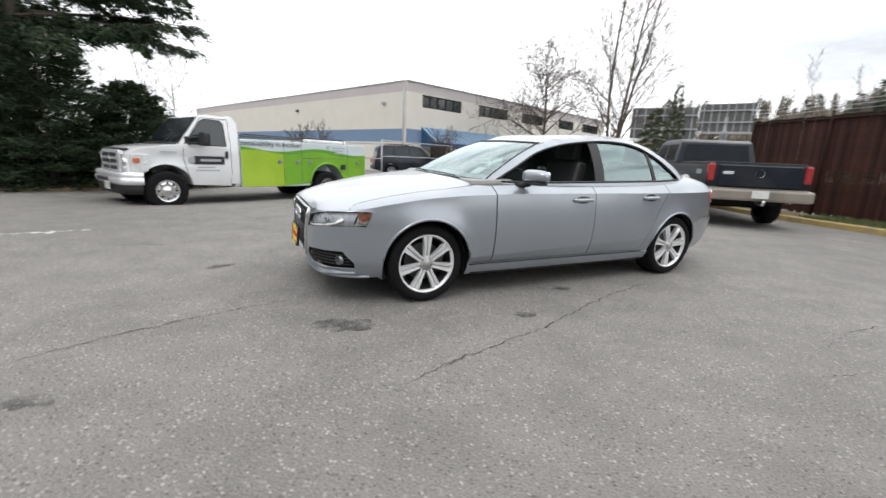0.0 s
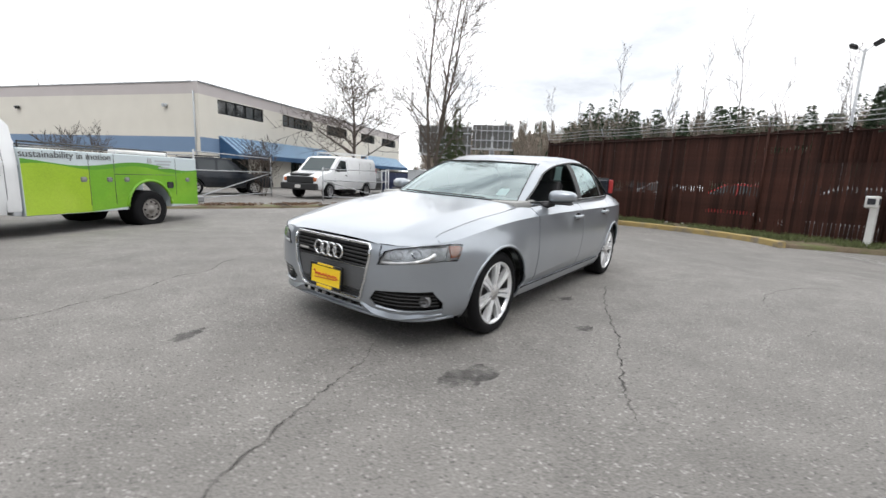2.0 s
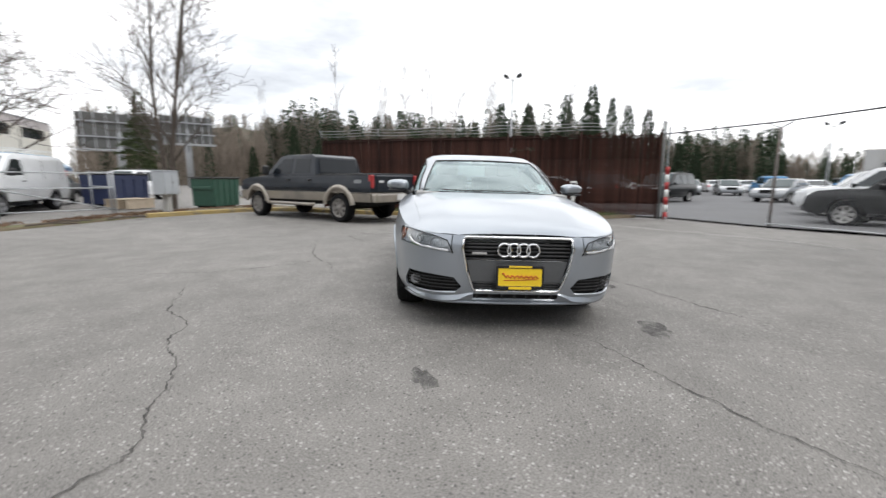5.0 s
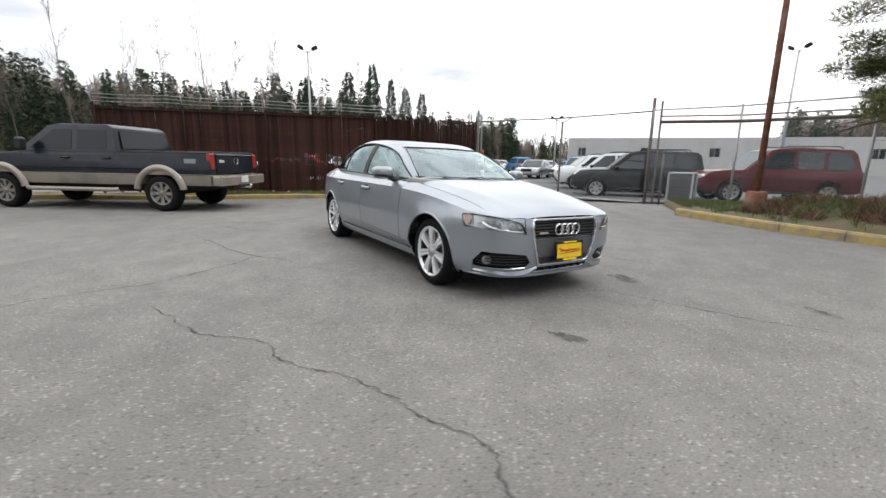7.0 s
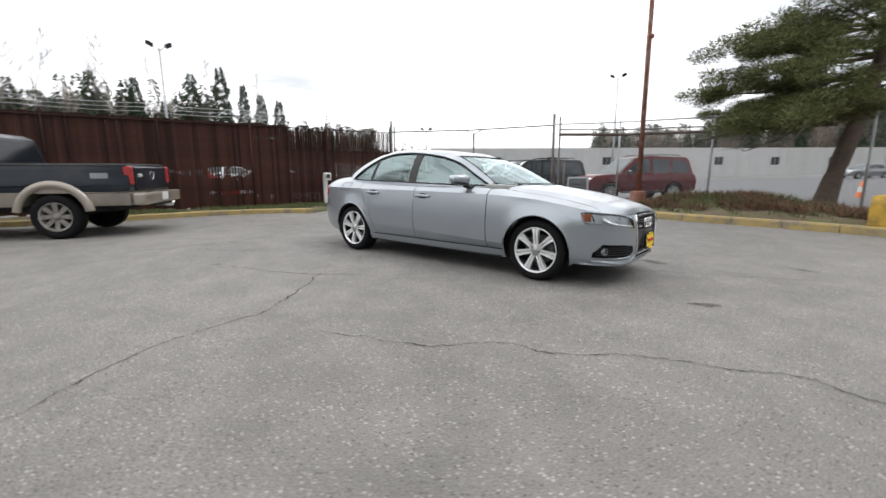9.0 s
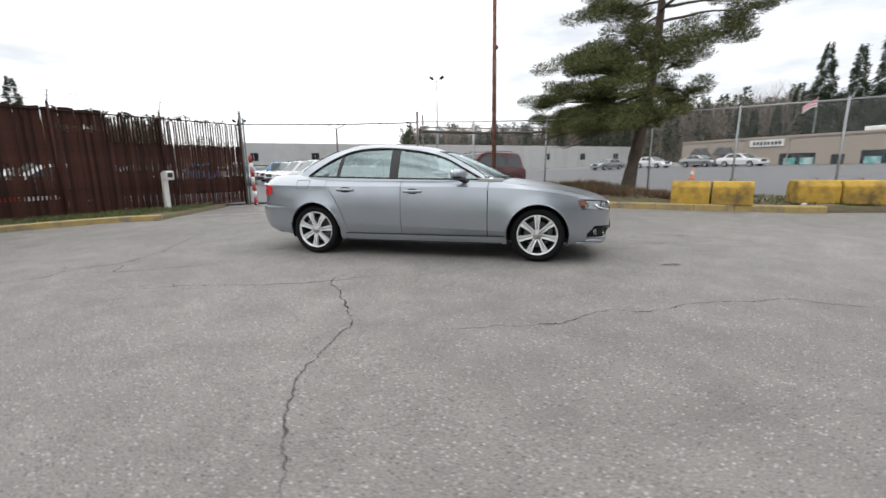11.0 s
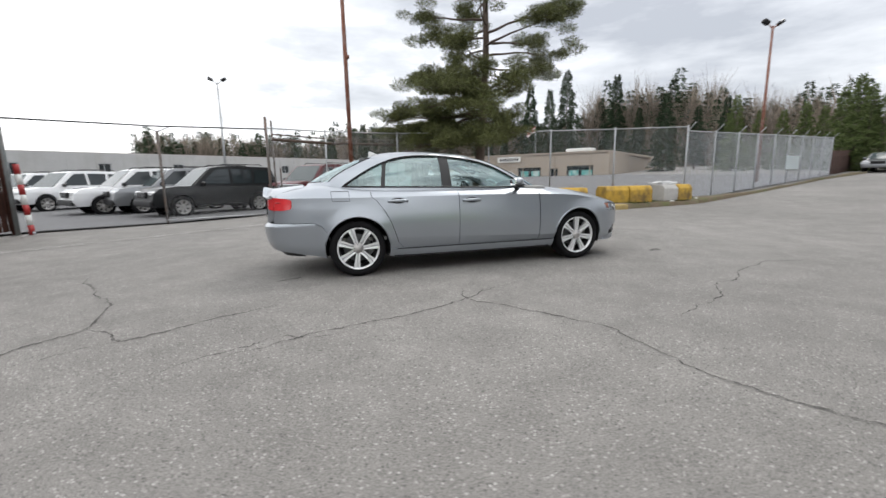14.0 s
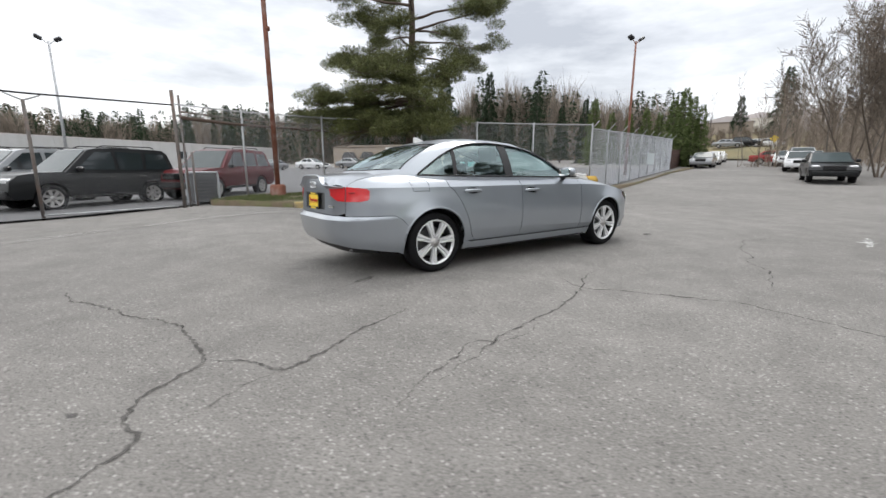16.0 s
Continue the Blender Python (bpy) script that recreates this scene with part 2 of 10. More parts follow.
WHITE_PAINT = paint("white_vehicle_paint", (0.74, 0.75, 0.76), dirt=0.12)
NAVY_PAINT = paint("dark_blue_grey_paint", (0.012, 0.016, 0.023), metal=0.1, rough=0.3, dirt=0.14, coat=0.12)
TAN_PAINT = paint("tan_lower_paint", (0.30, 0.265, 0.22), metal=0.3, rough=0.4, dirt=0.5)
MAROON_PAINT = paint("maroon_paint", (0.095, 0.008, 0.011), rough=0.35, coat=0.12)
BLUE_PAINT = paint("bright_blue_paint", (0.03, 0.16, 0.34), rough=0.3, coat=0.25)
BLACK_PAINT = paint("black_paint", (0.010, 0.011, 0.012), rough=0.3, coat=0.08)
GREY_PAINT = paint("mid_grey_paint", (0.25, 0.26, 0.27), metal=0.5, rough=0.35)
RED_PAINT = paint("red_paint", (0.32, 0.02, 0.02), rough=0.3, coat=0.25)
LIME_WRAP = material("yellow_lime_vinyl_wrap", (0.30, 0.46, 0.025), rough=0.38, vary=0.18, scale=1.3, dark=(0.36, 0.50, 0.05), patch=0.7, patch_scale=0.9)
GREEN_WRAP = material("lime_green_vinyl_wrap", (0.15, 0.36, 0.02), rough=0.38, vary=0.18, scale=1.3, dark=(0.27, 0.47, 0.04), patch=0.7, patch_scale=0.9)
DARK_GREEN_WRAP = material("mid_green_vinyl_wrap", (0.10, 0.30, 0.025), rough=0.38, vary=0.12, scale=2.0)
PALE_WRAP = material("pale_sky_vinyl_wrap", (0.55, 0.62, 0.64), rough=0.38, vary=0.08, scale=1.5)
CONCRETE = material("pale_concrete", (0.42, 0.41, 0.39), rough=0.85, vary=0.14, grain=40, bump=0.3, dark=(0.2, 0.19, 0.17), patch=0.5)
DRY_BANK = material("dry_grass_bank", (0.18, 0.15, 0.075), rough=0.95, vary=0.3, scale=0.3, grain=3, dark=(0.12, 0.11, 0.06), patch=0.8, patch_scale=0.2)
KERB_YELLOW = material("worn_yellow_kerb_paint", (0.37, 0.275, 0.11), rough=0.85, vary=0.2, grain=40, bump=0.3, dark=(0.20, 0.175, 0.14), patch=0.9, patch_scale=4)
BLOCK_YELLOW = material("stained_yellow_concrete", (0.47, 0.295, 0.045), rough=0.85, vary=0.25, grain=35, bump=0.4, dark=(0.10, 0.07, 0.04), patch=0.85, patch_scale=2.6)
GALV = material("galvanised_steel", (0.40, 0.41, 0.42), rough=0.55, metal=0.6, vary=0.2, grain=40)
RUST = material("rusty_steel_pole", (0.20, 0.080, 0.052), rough=0.8, vary=0.3, grain=30, bump=0.2, dark=(0.26, 0.20, 0.18), patch=0.6, patch_scale=3)
SLAT = material("brown_red_fence_slat", (0.042, 0.0165, 0.0115), rough=0.75, vary=0.4, scale=2.5, grain=30, dark=(0.022, 0.011, 0.009), patch=0.9, patch_scale=1.3, objvar=0.42, spec=0.2)
RUSTY_WIRE = material("rusty_fence_wire", (0.05, 0.036, 0.03), rough=0.85, vary=0.3)
STUCCO = material("cream_stucco", (0.66, 0.63, 0.56), rough=0.9, vary=0.06, scale=0.8, grain=30, bump=0.15)
STUCCO_GREY = material("pinkish_grey_stucco", (0.50, 0.46, 0.45), rough=0.9, vary=0.07, scale=0.8, grain=30, bump=0.15)
STUCCO_BLUE = material("dusty_blue_stucco", (0.17, 0.25, 0.37), rough=0.9, vary=0.08, scale=0.8, grain=30, bump=0.15)
AWNING = material("blue_standing_seam_metal", (0.04, 0.10, 0.20), rough=0.4, metal=0.2, vary=0.12)
AWNING_LIGHT = material("pale_blue_seam_metal", (0.28, 0.42, 0.55), rough=0.4, metal=0.2, vary=0.1)
WAREHOUSE = material("weathered_white_concrete_wall", (0.44, 0.44, 0.435), rough=0.9, vary=0.1, scale=0.6, grain=12, dark=(0.38, 0.37, 0.35), streak=0.5, patch_scale=0.9)
BEIGE = material("beige_brown_concrete_wall", (0.33, 0.28, 0.23), rough=0.9, vary=0.08, scale=0.4, grain=10)
BARK = material("grey_brown_bark", (0.085, 0.068, 0.055), rough=0.9, vary=0.35, scale=9, grain=50, bump=0.5)
PINE_BARK = material("reddish_pine_bark", (0.085, 0.062, 0.048), rough=0.9, vary=0.35, scale=7, grain=40, bump=0.6)
PALE_BARK = material("pale_alder_bark", (0.115, 0.10, 0.088), rough=0.9, vary=0.25)
PINE_LEAF = material("pine_needles", (0.098, 0.108, 0.040), rough=0.7, vary=0.4, scale=1.6, islands=0.65, spec=0.25)
HEDGE_LEAF = material("dark_evergreen_needles", (0.033, 0.050, 0.026), rough=0.75, vary=0.3, scale=0.7, islands=0.55, spec=0.2)
FAR_LEAF = material("far_conifer_needles", (0.036, 0.054, 0.030), rough=0.8, vary=0.3, scale=0.3, islands=0.5, spec=0.15)
CEDAR_LEAF = material("olive_cedar_leaves", (0.052, 0.068, 0.028), rough=0.8, vary=0.3, scale=0.8, islands=0.5, spec=0.2)
WIRE = material("galvanised_wire", (0.44, 0.46, 0.49), rough=0.6, metal=0.15, vary=0.15)
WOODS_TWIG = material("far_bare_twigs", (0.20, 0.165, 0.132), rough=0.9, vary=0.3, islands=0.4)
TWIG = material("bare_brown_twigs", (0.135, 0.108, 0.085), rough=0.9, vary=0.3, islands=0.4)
HILL = material("winter_hillside", (0.095, 0.08, 0.06), rough=0.95, vary=0.3, scale=0.06, grain=0.7, dark=(0.05, 0.055, 0.032), patch=0.9, patch_scale=0.05)
ROAD_LEAF = material("mid_green_conifer_sprays", (0.115, 0.150, 0.055), rough=0.75, vary=0.3, scale=0.8, islands=0.5, spec=0.2)
GRASS = material("grass_blades", (0.095, 0.115, 0.04), rough=0.8, vary=0.3, scale=1.5, islands=0.5)
SOIL = material("dry_verge_soil", (0.13, 0.10, 0.065), rough=0.95, vary=0.3, grain=30, bump=0.5, dark=(0.10, 0.12, 0.04), patch=0.8, patch_scale=2.2)
BRAMBLE = material("dry_bramble_leaves", (0.15, 0.09, 0.055), rough=0.9, vary=0.3, islands=0.5)
WORN_GALV = material("weathered_galvanised_post", (0.20, 0.22, 0.22), rough=0.7, metal=0.3, vary=0.3, grain=30, dark=(0.13, 0.08, 0.06), patch=0.4, patch_scale=3)
DULL_STEEL = material("weathered_brown_steel", (0.13, 0.115, 0.105), rough=0.75, vary=0.3, grain=30, dark=(0.16, 0.08, 0.05), patch=0.5, patch_scale=3)
BEAM_BROWN = material("rust_brown_beam_paint", (0.085, 0.058, 0.045), rough=0.8, vary=0.3, grain=25, bump=0.15)
BROWN_BOARD = material("red_brown_board_stain", (0.070, 0.036, 0.028), rough=0.85, vary=0.25, grain=30, bump=0.2, objvar=0.25)
CRUMPLED = material("white_crumpled_plastic", (0.50, 0.50, 0.50), rough=0.5, vary=0.12, grain=20, bump=0.2)
CABLE = material("black_cable", (0.015, 0.015, 0.016), rough=0.6)
LOT_ASPHALT = material("dark_lot_asphalt", (0.105, 0.105, 0.108), rough=0.85, vary=0.2, scale=0.35, grain=8)
POSTER_TEAL = material("teal_window_poster", (0.10, 0.36, 0.34), rough=0.6, vary=0.4, scale=1.4, dark=(0.65, 0.7, 0.68), patch=0.9, patch_scale=0.9)
ORANGE = material("orange_cone_plastic", (0.75, 0.16, 0.03), rough=0.5, vary=0.1)
CRACK = ragged_material("dark_crack", (0.055, 0.051, 0.047), 0.75, 7, 0.28)
STAIN = ragged_material("oil_stain", (0.06, 0.058, 0.057), 0.55, 7)
ROAD_WHITE = ragged_material("worn_white_line", (0.6, 0.6, 0.58), 0.85, 7)
CAB_GREY = material("light_grey_painted_metal", (0.40, 0.42, 0.44), rough=0.45, vary=0.08)
BIN_GREEN = material("dark_green_painted_steel", (0.02, 0.07, 0.045), rough=0.5, vary=0.2)
BIN_BLUE = material("navy_painted_steel", (0.02, 0.03, 0.08), rough=0.5, vary=0.2)
WOOD = material("weathered_pallet_wood", (0.40, 0.33, 0.25), rough=0.85, vary=0.25, islands=0.3)
RED_BAND = material("red_reflective_paint", (0.33, 0.022, 0.022), rough=0.45, vary=0.12)
WHITE_BAND = material("white_reflective_paint", (0.68, 0.68, 0.66), rough=0.45, vary=0.12, dark=(0.38, 0.35, 0.32), patch=0.55)
BILL = material("weathered_sign_back", (0.13, 0.13, 0.125), rough=0.7, metal=0.2, vary=0.15, scale=0.6)
FABRIC_RED, FABRIC_WHITE, FABRIC_BLUE = material("red_cloth", (0.45, 0.05, 0.06), rough=0.9), material("white_cloth", (0.7, 0.7, 0.7), rough=0.9), material("blue_cloth", (0.05, 0.07, 0.22), rough=0.9)


# ---- building tools ----
def link_mesh(name, data, mat, parent=None, label="", smooth=False):
    ob = new(name, data)
    for mm in (mat if isinstance(mat, (list, tuple)) else [mat]):
        data.materials.append(mm)
    if smooth:
        data.polygons.foreach_set("use_smooth", [True] * len(data.polygons))
    if parent is not None:
        ob.parent = parent
    if label:
        ob["label"] = label
    return ob


def part(name, bm, mat, parent=None, label="", smooth=False):
    """Links a bmesh as one mesh object under a thing or a part."""
    data = bpy.data.meshes.new(name)
    bm.to_mesh(data)
    bm.free()
    return link_mesh(name, data, mat, parent, label, smooth)


def raw(name, verts, faces, mat, parent=None, label="", smooth=False):
    data = bpy.data.meshes.new(name)
    data.from_pydata([tuple(v) for v in verts], [], faces)
    data.update()
    return link_mesh(name, data, mat, parent, label, smooth)


def thing(name, m, label, category, group="", kind=""):
    ob = new(name)
    ob.matrix_world = m
    ob.empty_display_size = 0.2
    return tagged(ob, label, category, group, kind)


def ss(a, b, x):
    t = min(1.0, max(0.0, (x - a) / (b - a)))
    return t * t * (3 - 2 * t)


def ground_z(x, y):
    """The lot: level round the car, falling a little to the north and to the gate, the road climbing to the south-west and hills beyond."""
    a = ss(3, 8, 0.9 * x + 0.3 * (y - 5))
    b = ss(3, 7, y - 5)
    e = -0.68 * x - 0.73 * y
    z = -0.13 * (1 - (1 - a) * (1 - b)) + 0.032 * max(0.0, e - 8) - 0.012 * max(0.0, e - 70)
    side, fwd = 0.494 * (x - 0.538) - 0.87 * (y - 5.537), -0.87 * (x - 0.538) - 0.494 * (y - 5.537)
    if abs(fwd) < 3 and abs(side) < 2.2:  # the car stands across a slight fall
        z -= 0.024 * side * ss(2.2, 1.2, abs(side)) * ss(2.8, 2.0, abs(fwd))
    return z - 0.07 * ss(2.6, 1.2, math.hypot(x + 6.9, y - 9.4))


def box(bm, c, s, rz=0.0, bevel=0.0, seg=1, m=None):
    """A box of size s about c, turned by rz degrees, its edges bevelled."""
    mm = Matrix.Translation(c) @ Matrix.Rotation(radians(rz), 4, "Z")
    if m is not None:
        mm = m @ mm
    made = bmesh.ops.create_cube(bm, size=1.0, matrix=mm @ Matrix.Diagonal((*s, 1)))["verts"]
    if bevel:
        edges = list({e for v in made for e in v.link_edges})
        bmesh.ops.bevel(bm, geom=edges, offset=bevel, segments=seg, affect="EDGES", profile=0.6)
    return bm


def one_box(c, s, rz=0.0, bevel=0.0, seg=1):
    return box(bmesh.new(), c, s, rz, bevel, seg)


def ring_frame(d):
    d = Vector(d).normalized()
    u = d.cross(Vector((0, 0, 1)) if abs(d.z) < 0.95 else Vector((1, 0, 0))).normalized()
    return u, d.cross(u)


def tube_data(points, radii, seg=8, caps=True):
    """Vertices and faces of a round tube along points."""
    verts, faces = [], []
    pts = [Vector(p) for p in points]
    if not isinstance(radii, (list, tuple)):
        radii = [radii] * len(pts)
    for i, p in enumerate(pts):
        d = pts[min(i + 1, len(pts) - 1)] - pts[max(i - 1, 0)]
        if d.length < 1e-6:
            d = Vector((0, 0, 1))
        u, w = ring_frame(d)
        for j in range(seg):
            a = 2 * math.pi * j / seg
            verts.append(p + (u * math.cos(a) + w * math.sin(a)) * radii[i])
    for i in range(len(pts) - 1):
        for j in range(seg):
            faces.append((i * seg + j, i * seg + (j + 1) % seg, (i + 1) * seg + (j + 1) % seg, (i + 1) * seg + j))
    if caps:
        faces.append(tuple(range(seg - 1, -1, -1)))
        faces.append(tuple(range((len(pts) - 1) * seg, len(pts) * seg)))
    return verts, faces


def joined(items):
    """Joins lists of (verts, faces)."""
    verts, faces = [], []
    for v, f in items:
        o = len(verts)
        verts.extend(v)
        faces.extend([tuple(i + o for i in q) for q in f])
    return verts, faces


def tube(name, points, radii, mat, parent=None, seg=8, label=""):
    v, f = tube_data(points, radii, seg)
    return raw(name, v, f, mat, parent, label, smooth=True)


def lathe_data(profile, seg=32, axis="Y"):
    """A turned form: profile of (radius, along)."""
    verts, faces = [], []
    for r, h in profile:
        for j in range(seg):
            a = 2 * math.pi * j / seg
            p = (r * math.cos(a), h, r * math.sin(a)) if axis == "Y" else (r * math.cos(a), r * math.sin(a), h)
            verts.append(Vector(p))
    for i in range(len(profile) - 1):
        for j in range(seg):
            faces.append((i * seg + j, i * seg + (j + 1) % seg, (i + 1) * seg + (j + 1) % seg, (i + 1) * seg + j))
    return verts, faces


def prism_data(outline, y0, y1):
    """A slab with its outline in the x-z plane, from y0 to y1."""
    n = len(outline)
    verts = [Vector((x, y0, z)) for x, z in outline] + [Vector((x, y1, z)) for x, z in outline]
    faces = [tuple(range(n)), tuple(range(2 * n - 1, n - 1, -1))]
    faces += [(i, n + i, n + (i + 1) % n, (i + 1) % n) for i in range(n)]
    return verts, faces


def to_bm(data):
    bm = bmesh.new()
    vs = [bm.verts.new(v) for v in data[0]]
    for f in data[1]:
        try:
            bm.faces.new([vs[i] for i in f])
        except ValueError:
            pass
    bmesh.ops.recalc_face_normals(bm, faces=bm.faces)
    return bm


def bevel_sharp(bm, offset, seg=2, angle=35):
    edges = [e for e in bm.edges if len(e.link_faces) == 2 and e.calc_face_angle(0) > radians(angle)]
    bmesh.ops.bevel(bm, geom=edges, offset=offset, segments=seg, affect="EDGES", profile=0.6, clamp_overlap=True)
    return bm


def inside(p, poly):
    c, n = False, len(poly)
    for i in range(n):
        (x1, y1), (x2, y2) = poly[i], poly[i - 1]
        if (y1 > p[1]) != (y2 > p[1]) and p[0] < (x2 - x1) * (p[1] - y1) / (y2 - y1) + x1:
            c = not c
    return c


def dense(poly, step, closed=True):
    out = []
    n = len(poly)
    for i in range(n if closed else n - 1):
        a, b = Vector(poly[i]), Vector(poly[(i + 1) % n])
        k = max(1, math.ceil((b - a).length / step))
        out += [tuple(a.lerp(b, j / k)) for j in range(k)]
    if not closed:
        out.append(tuple(poly[-1]))
    return out


def spline(pts, per=6, closed=False):
    """A smooth curve through points (Catmull-Rom)."""
    out = []
    n = len(pts)
    P = [Vector(p) for p in pts]
    for i in range(n if closed else n - 1):
        p1, p2 = P[i], P[(i + 1) % n]
        p0 = P[(i - 1) % n] if closed or i > 0 else p1 * 2 - p2
        p3 = P[(i + 2) % n] if closed or i + 2 < n else p2 * 2 - p1
        for j in range(per):
            t = j / per
            out.append(tuple(0.5 * (2 * p1 + (p2 - p0) * t + (2 * p0 - 5 * p1 + 4 * p2 - p3) * t * t + (3 * p1 - p0 - 3 * p2 + p3) * t ** 3)))
    if not closed:
        out.append(tuple(P[-1]))
    return out


def sheet(outline, surface, step, holes=(), rim=0.0, inward=None, edge=None, creases=()):
    """A curved panel: the outline (and holes) in a plane, filled with points step apart and laid on surface(a, b).
    rim: depth of a turned-in edge along inward(p)."""
    loops = [dense(q, edge or step) for q in (outline, *holes)]
    pts, edges = [], []
    for q in loops:
        o = len(pts)
        pts += [Vector(p) for p in q]
        edges += [(o + i, o + (i + 1) % len(q)) for i in range(len(q))]
    for line in creases:
        last = None
        for p in dense(line, edge or step, False):
            free = inside(p, loops[0]) and not any(inside(p, h) for h in loops[1:]) and min((q[0] - p[0]) ** 2 + (q[1] - p[1]) ** 2 for q in pts) > 0.006 ** 2
            if not free:
                last = None
                continue
            pts.append(Vector(p))
            if last is not None:
                edges.append((last, len(pts) - 1))
            last = len(pts) - 1
    fixed = len(pts)
    xs, ys = [p[0] for p in loops[0]], [p[1] for p in loops[0]]
    a = min(xs) + step * 0.5
    row = 0
    while a < max(xs):
        b = min(ys) + step * (0.5 if row % 2 else 0.9)
        while b < max(ys):
            if inside((a, b), loops[0]) and not any(inside((a, b), h) for h in loops[1:]):
                if min((p[0] - a) ** 2 + (p[1] - b) ** 2 for p in pts[:fixed]) > (step * 0.45) ** 2:
                    pts.append(Vector((a, b)))
            b += step
        a += step
        row += 1
    v2, _, f2, ov, _, _ = geometry.delaunay_2d_cdt(pts, edges, [], 0, 1e-6)
    verts = [Vector(surface(p[0], p[1])) for p in v2]
    faces = []
    for f in f2:
        c = (sum(v2[i][0] for i in f) / 3, sum(v2[i][1] for i in f) / 3)
        if inside(c, loops[0]) and not any(inside(c, h) for h in loops[1:]):
            faces.append(tuple(f))
    if rim and inward is not None:
        count = {}
        for f in faces:
            for i in range(3):
                e = (f[i], f[(i + 1) % 3])
                key = (min(e), max(e))
                count[key] = None if key in count else e
        extra = {}
        for e in [e for e in count.values() if e]:
            for i in e:
                if i not in extra:
                    extra[i] = len(verts)
                    verts.append(verts[i] + Vector(inward(verts[i])) * rim)
            faces.append((e[1], e[0], extra[e[0]], extra[e[1]]))
    return verts, faces


def hermite(keys, x):
    """Smooth, monotone-looking interpolation through (x, value) keys."""
    if x <= keys[0][0]:
        return keys[0][1]
    if x >= keys[-1][0]:
        return keys[-1][1]
    i = 0
    while keys[i + 1][0] < x:
        i += 1
    (x0, y0), (x1, y1) = keys[i], keys[i + 1]
    d = (y1 - y0) / (x1 - x0)
    dl = (y0 - keys[i - 1][1]) / (x0 - keys[i - 1][0]) if i else d
    dr = (keys[i + 2][1] - y1) / (keys[i + 2][0] - x1) if i + 2 < len(keys) else d
    m0 = 0 if dl * d <= 0 else 2 * dl * d / (dl + d)
    m1 = 0 if dr * d <= 0 else 2 * dr * d / (dr + d)
    h = x1 - x0
    t = (x - x0) / h
    return (2 * t ** 3 - 3 * t ** 2 + 1) * y0 + (t ** 3 - 2 * t ** 2 + t) * h * m0 + (-2 * t ** 3 + 3 * t ** 2) * y1 + (t ** 3 - t ** 2) * h * m1


def lettering(name, text, size, m, mat, parent=None, depth=0.002, shear=0.0):
    """Raised letters as a mesh, centred, facing the local +z."""
    cu = bpy.data.curves.new(name, "FONT")
    cu.body, cu.size, cu.extrude, cu.shear = text, size, depth, shear
    cu.align_x, cu.align_y = "CENTER", "CENTER"
    tmp = bpy.data.objects.new(name, cu)
    scene.collection.objects.link(tmp)
    bpy.context.view_layer.update()
    data = bpy.data.meshes.new_from_object(tmp.evaluated_get(bpy.context.evaluated_depsgraph_get()))
    bpy.data.objects.remove(tmp)
    data.transform(m)
    return link_mesh(name, data, mat, parent)


# ---- ground ----
def build_ground():
    ticks = sorted(set([-2400, -1200, -600, -300, -180, -120, -90, -70, -55] + [-45 + 1.5 * i for i in range(61)] + [-3 + 0.25 * i for i in range(49)] + [55, 70, 90, 120, 180, 300, 600, 1200, 2400]))
    verts = [(x, y, ground_z(x, y)) for y in ticks for x in ticks]
    n = len(ticks)
    faces = [(j * n + i, j * n + i + 1, (j + 1) * n + i + 1, (j + 1) * n + i) for j in range(n - 1) for i in range(n - 1)]
    tagged(raw("ground", verts, faces, ASPHALT, smooth=True), "worn grey asphalt lot with pale aggregate", "ground", kind="structure")


def ribbon(path, width, lift, seed, jitter):
    """A flat strip along a path on the ground, its sides uneven and its ends pointed."""
    rnd = random.Random(seed)
    fine = dense(spline(path, 4), 0.035, False)
    pts, drift = [], 0.0
    for i, p in enumerate(fine):
        q = Vector((p[0], p[1]))
        d = Vector(fine[min(i + 1, len(fine) - 1)]) - Vector(fine[max(i - 1, 0)])
        side = Vector((-d.y, d.x)).normalized()
        drift = 0.72 * drift + rnd.uniform(-jitter, jitter) * 0.8
        q += side * drift
        pts.append((q, side))
    verts, faces = [], []
    for i, (q, side) in enumerate(pts):
        taper = min(1.0, 0.25 + 0.05 * min(i, len(pts) - 1 - i))
        w = width * taper * rnd.uniform(0.35, 1.5)
        for s in (-1, 1):
            v = q + side * w * 0.5 * s
            verts.append((v.x, v.y, ground_z(v.x, v.y) + lift))
    for i in range(len(pts) - 1):
        faces.append((2 * i, 2 * i + 1, 2 * i + 3, 2 * i + 2))
    return verts, faces


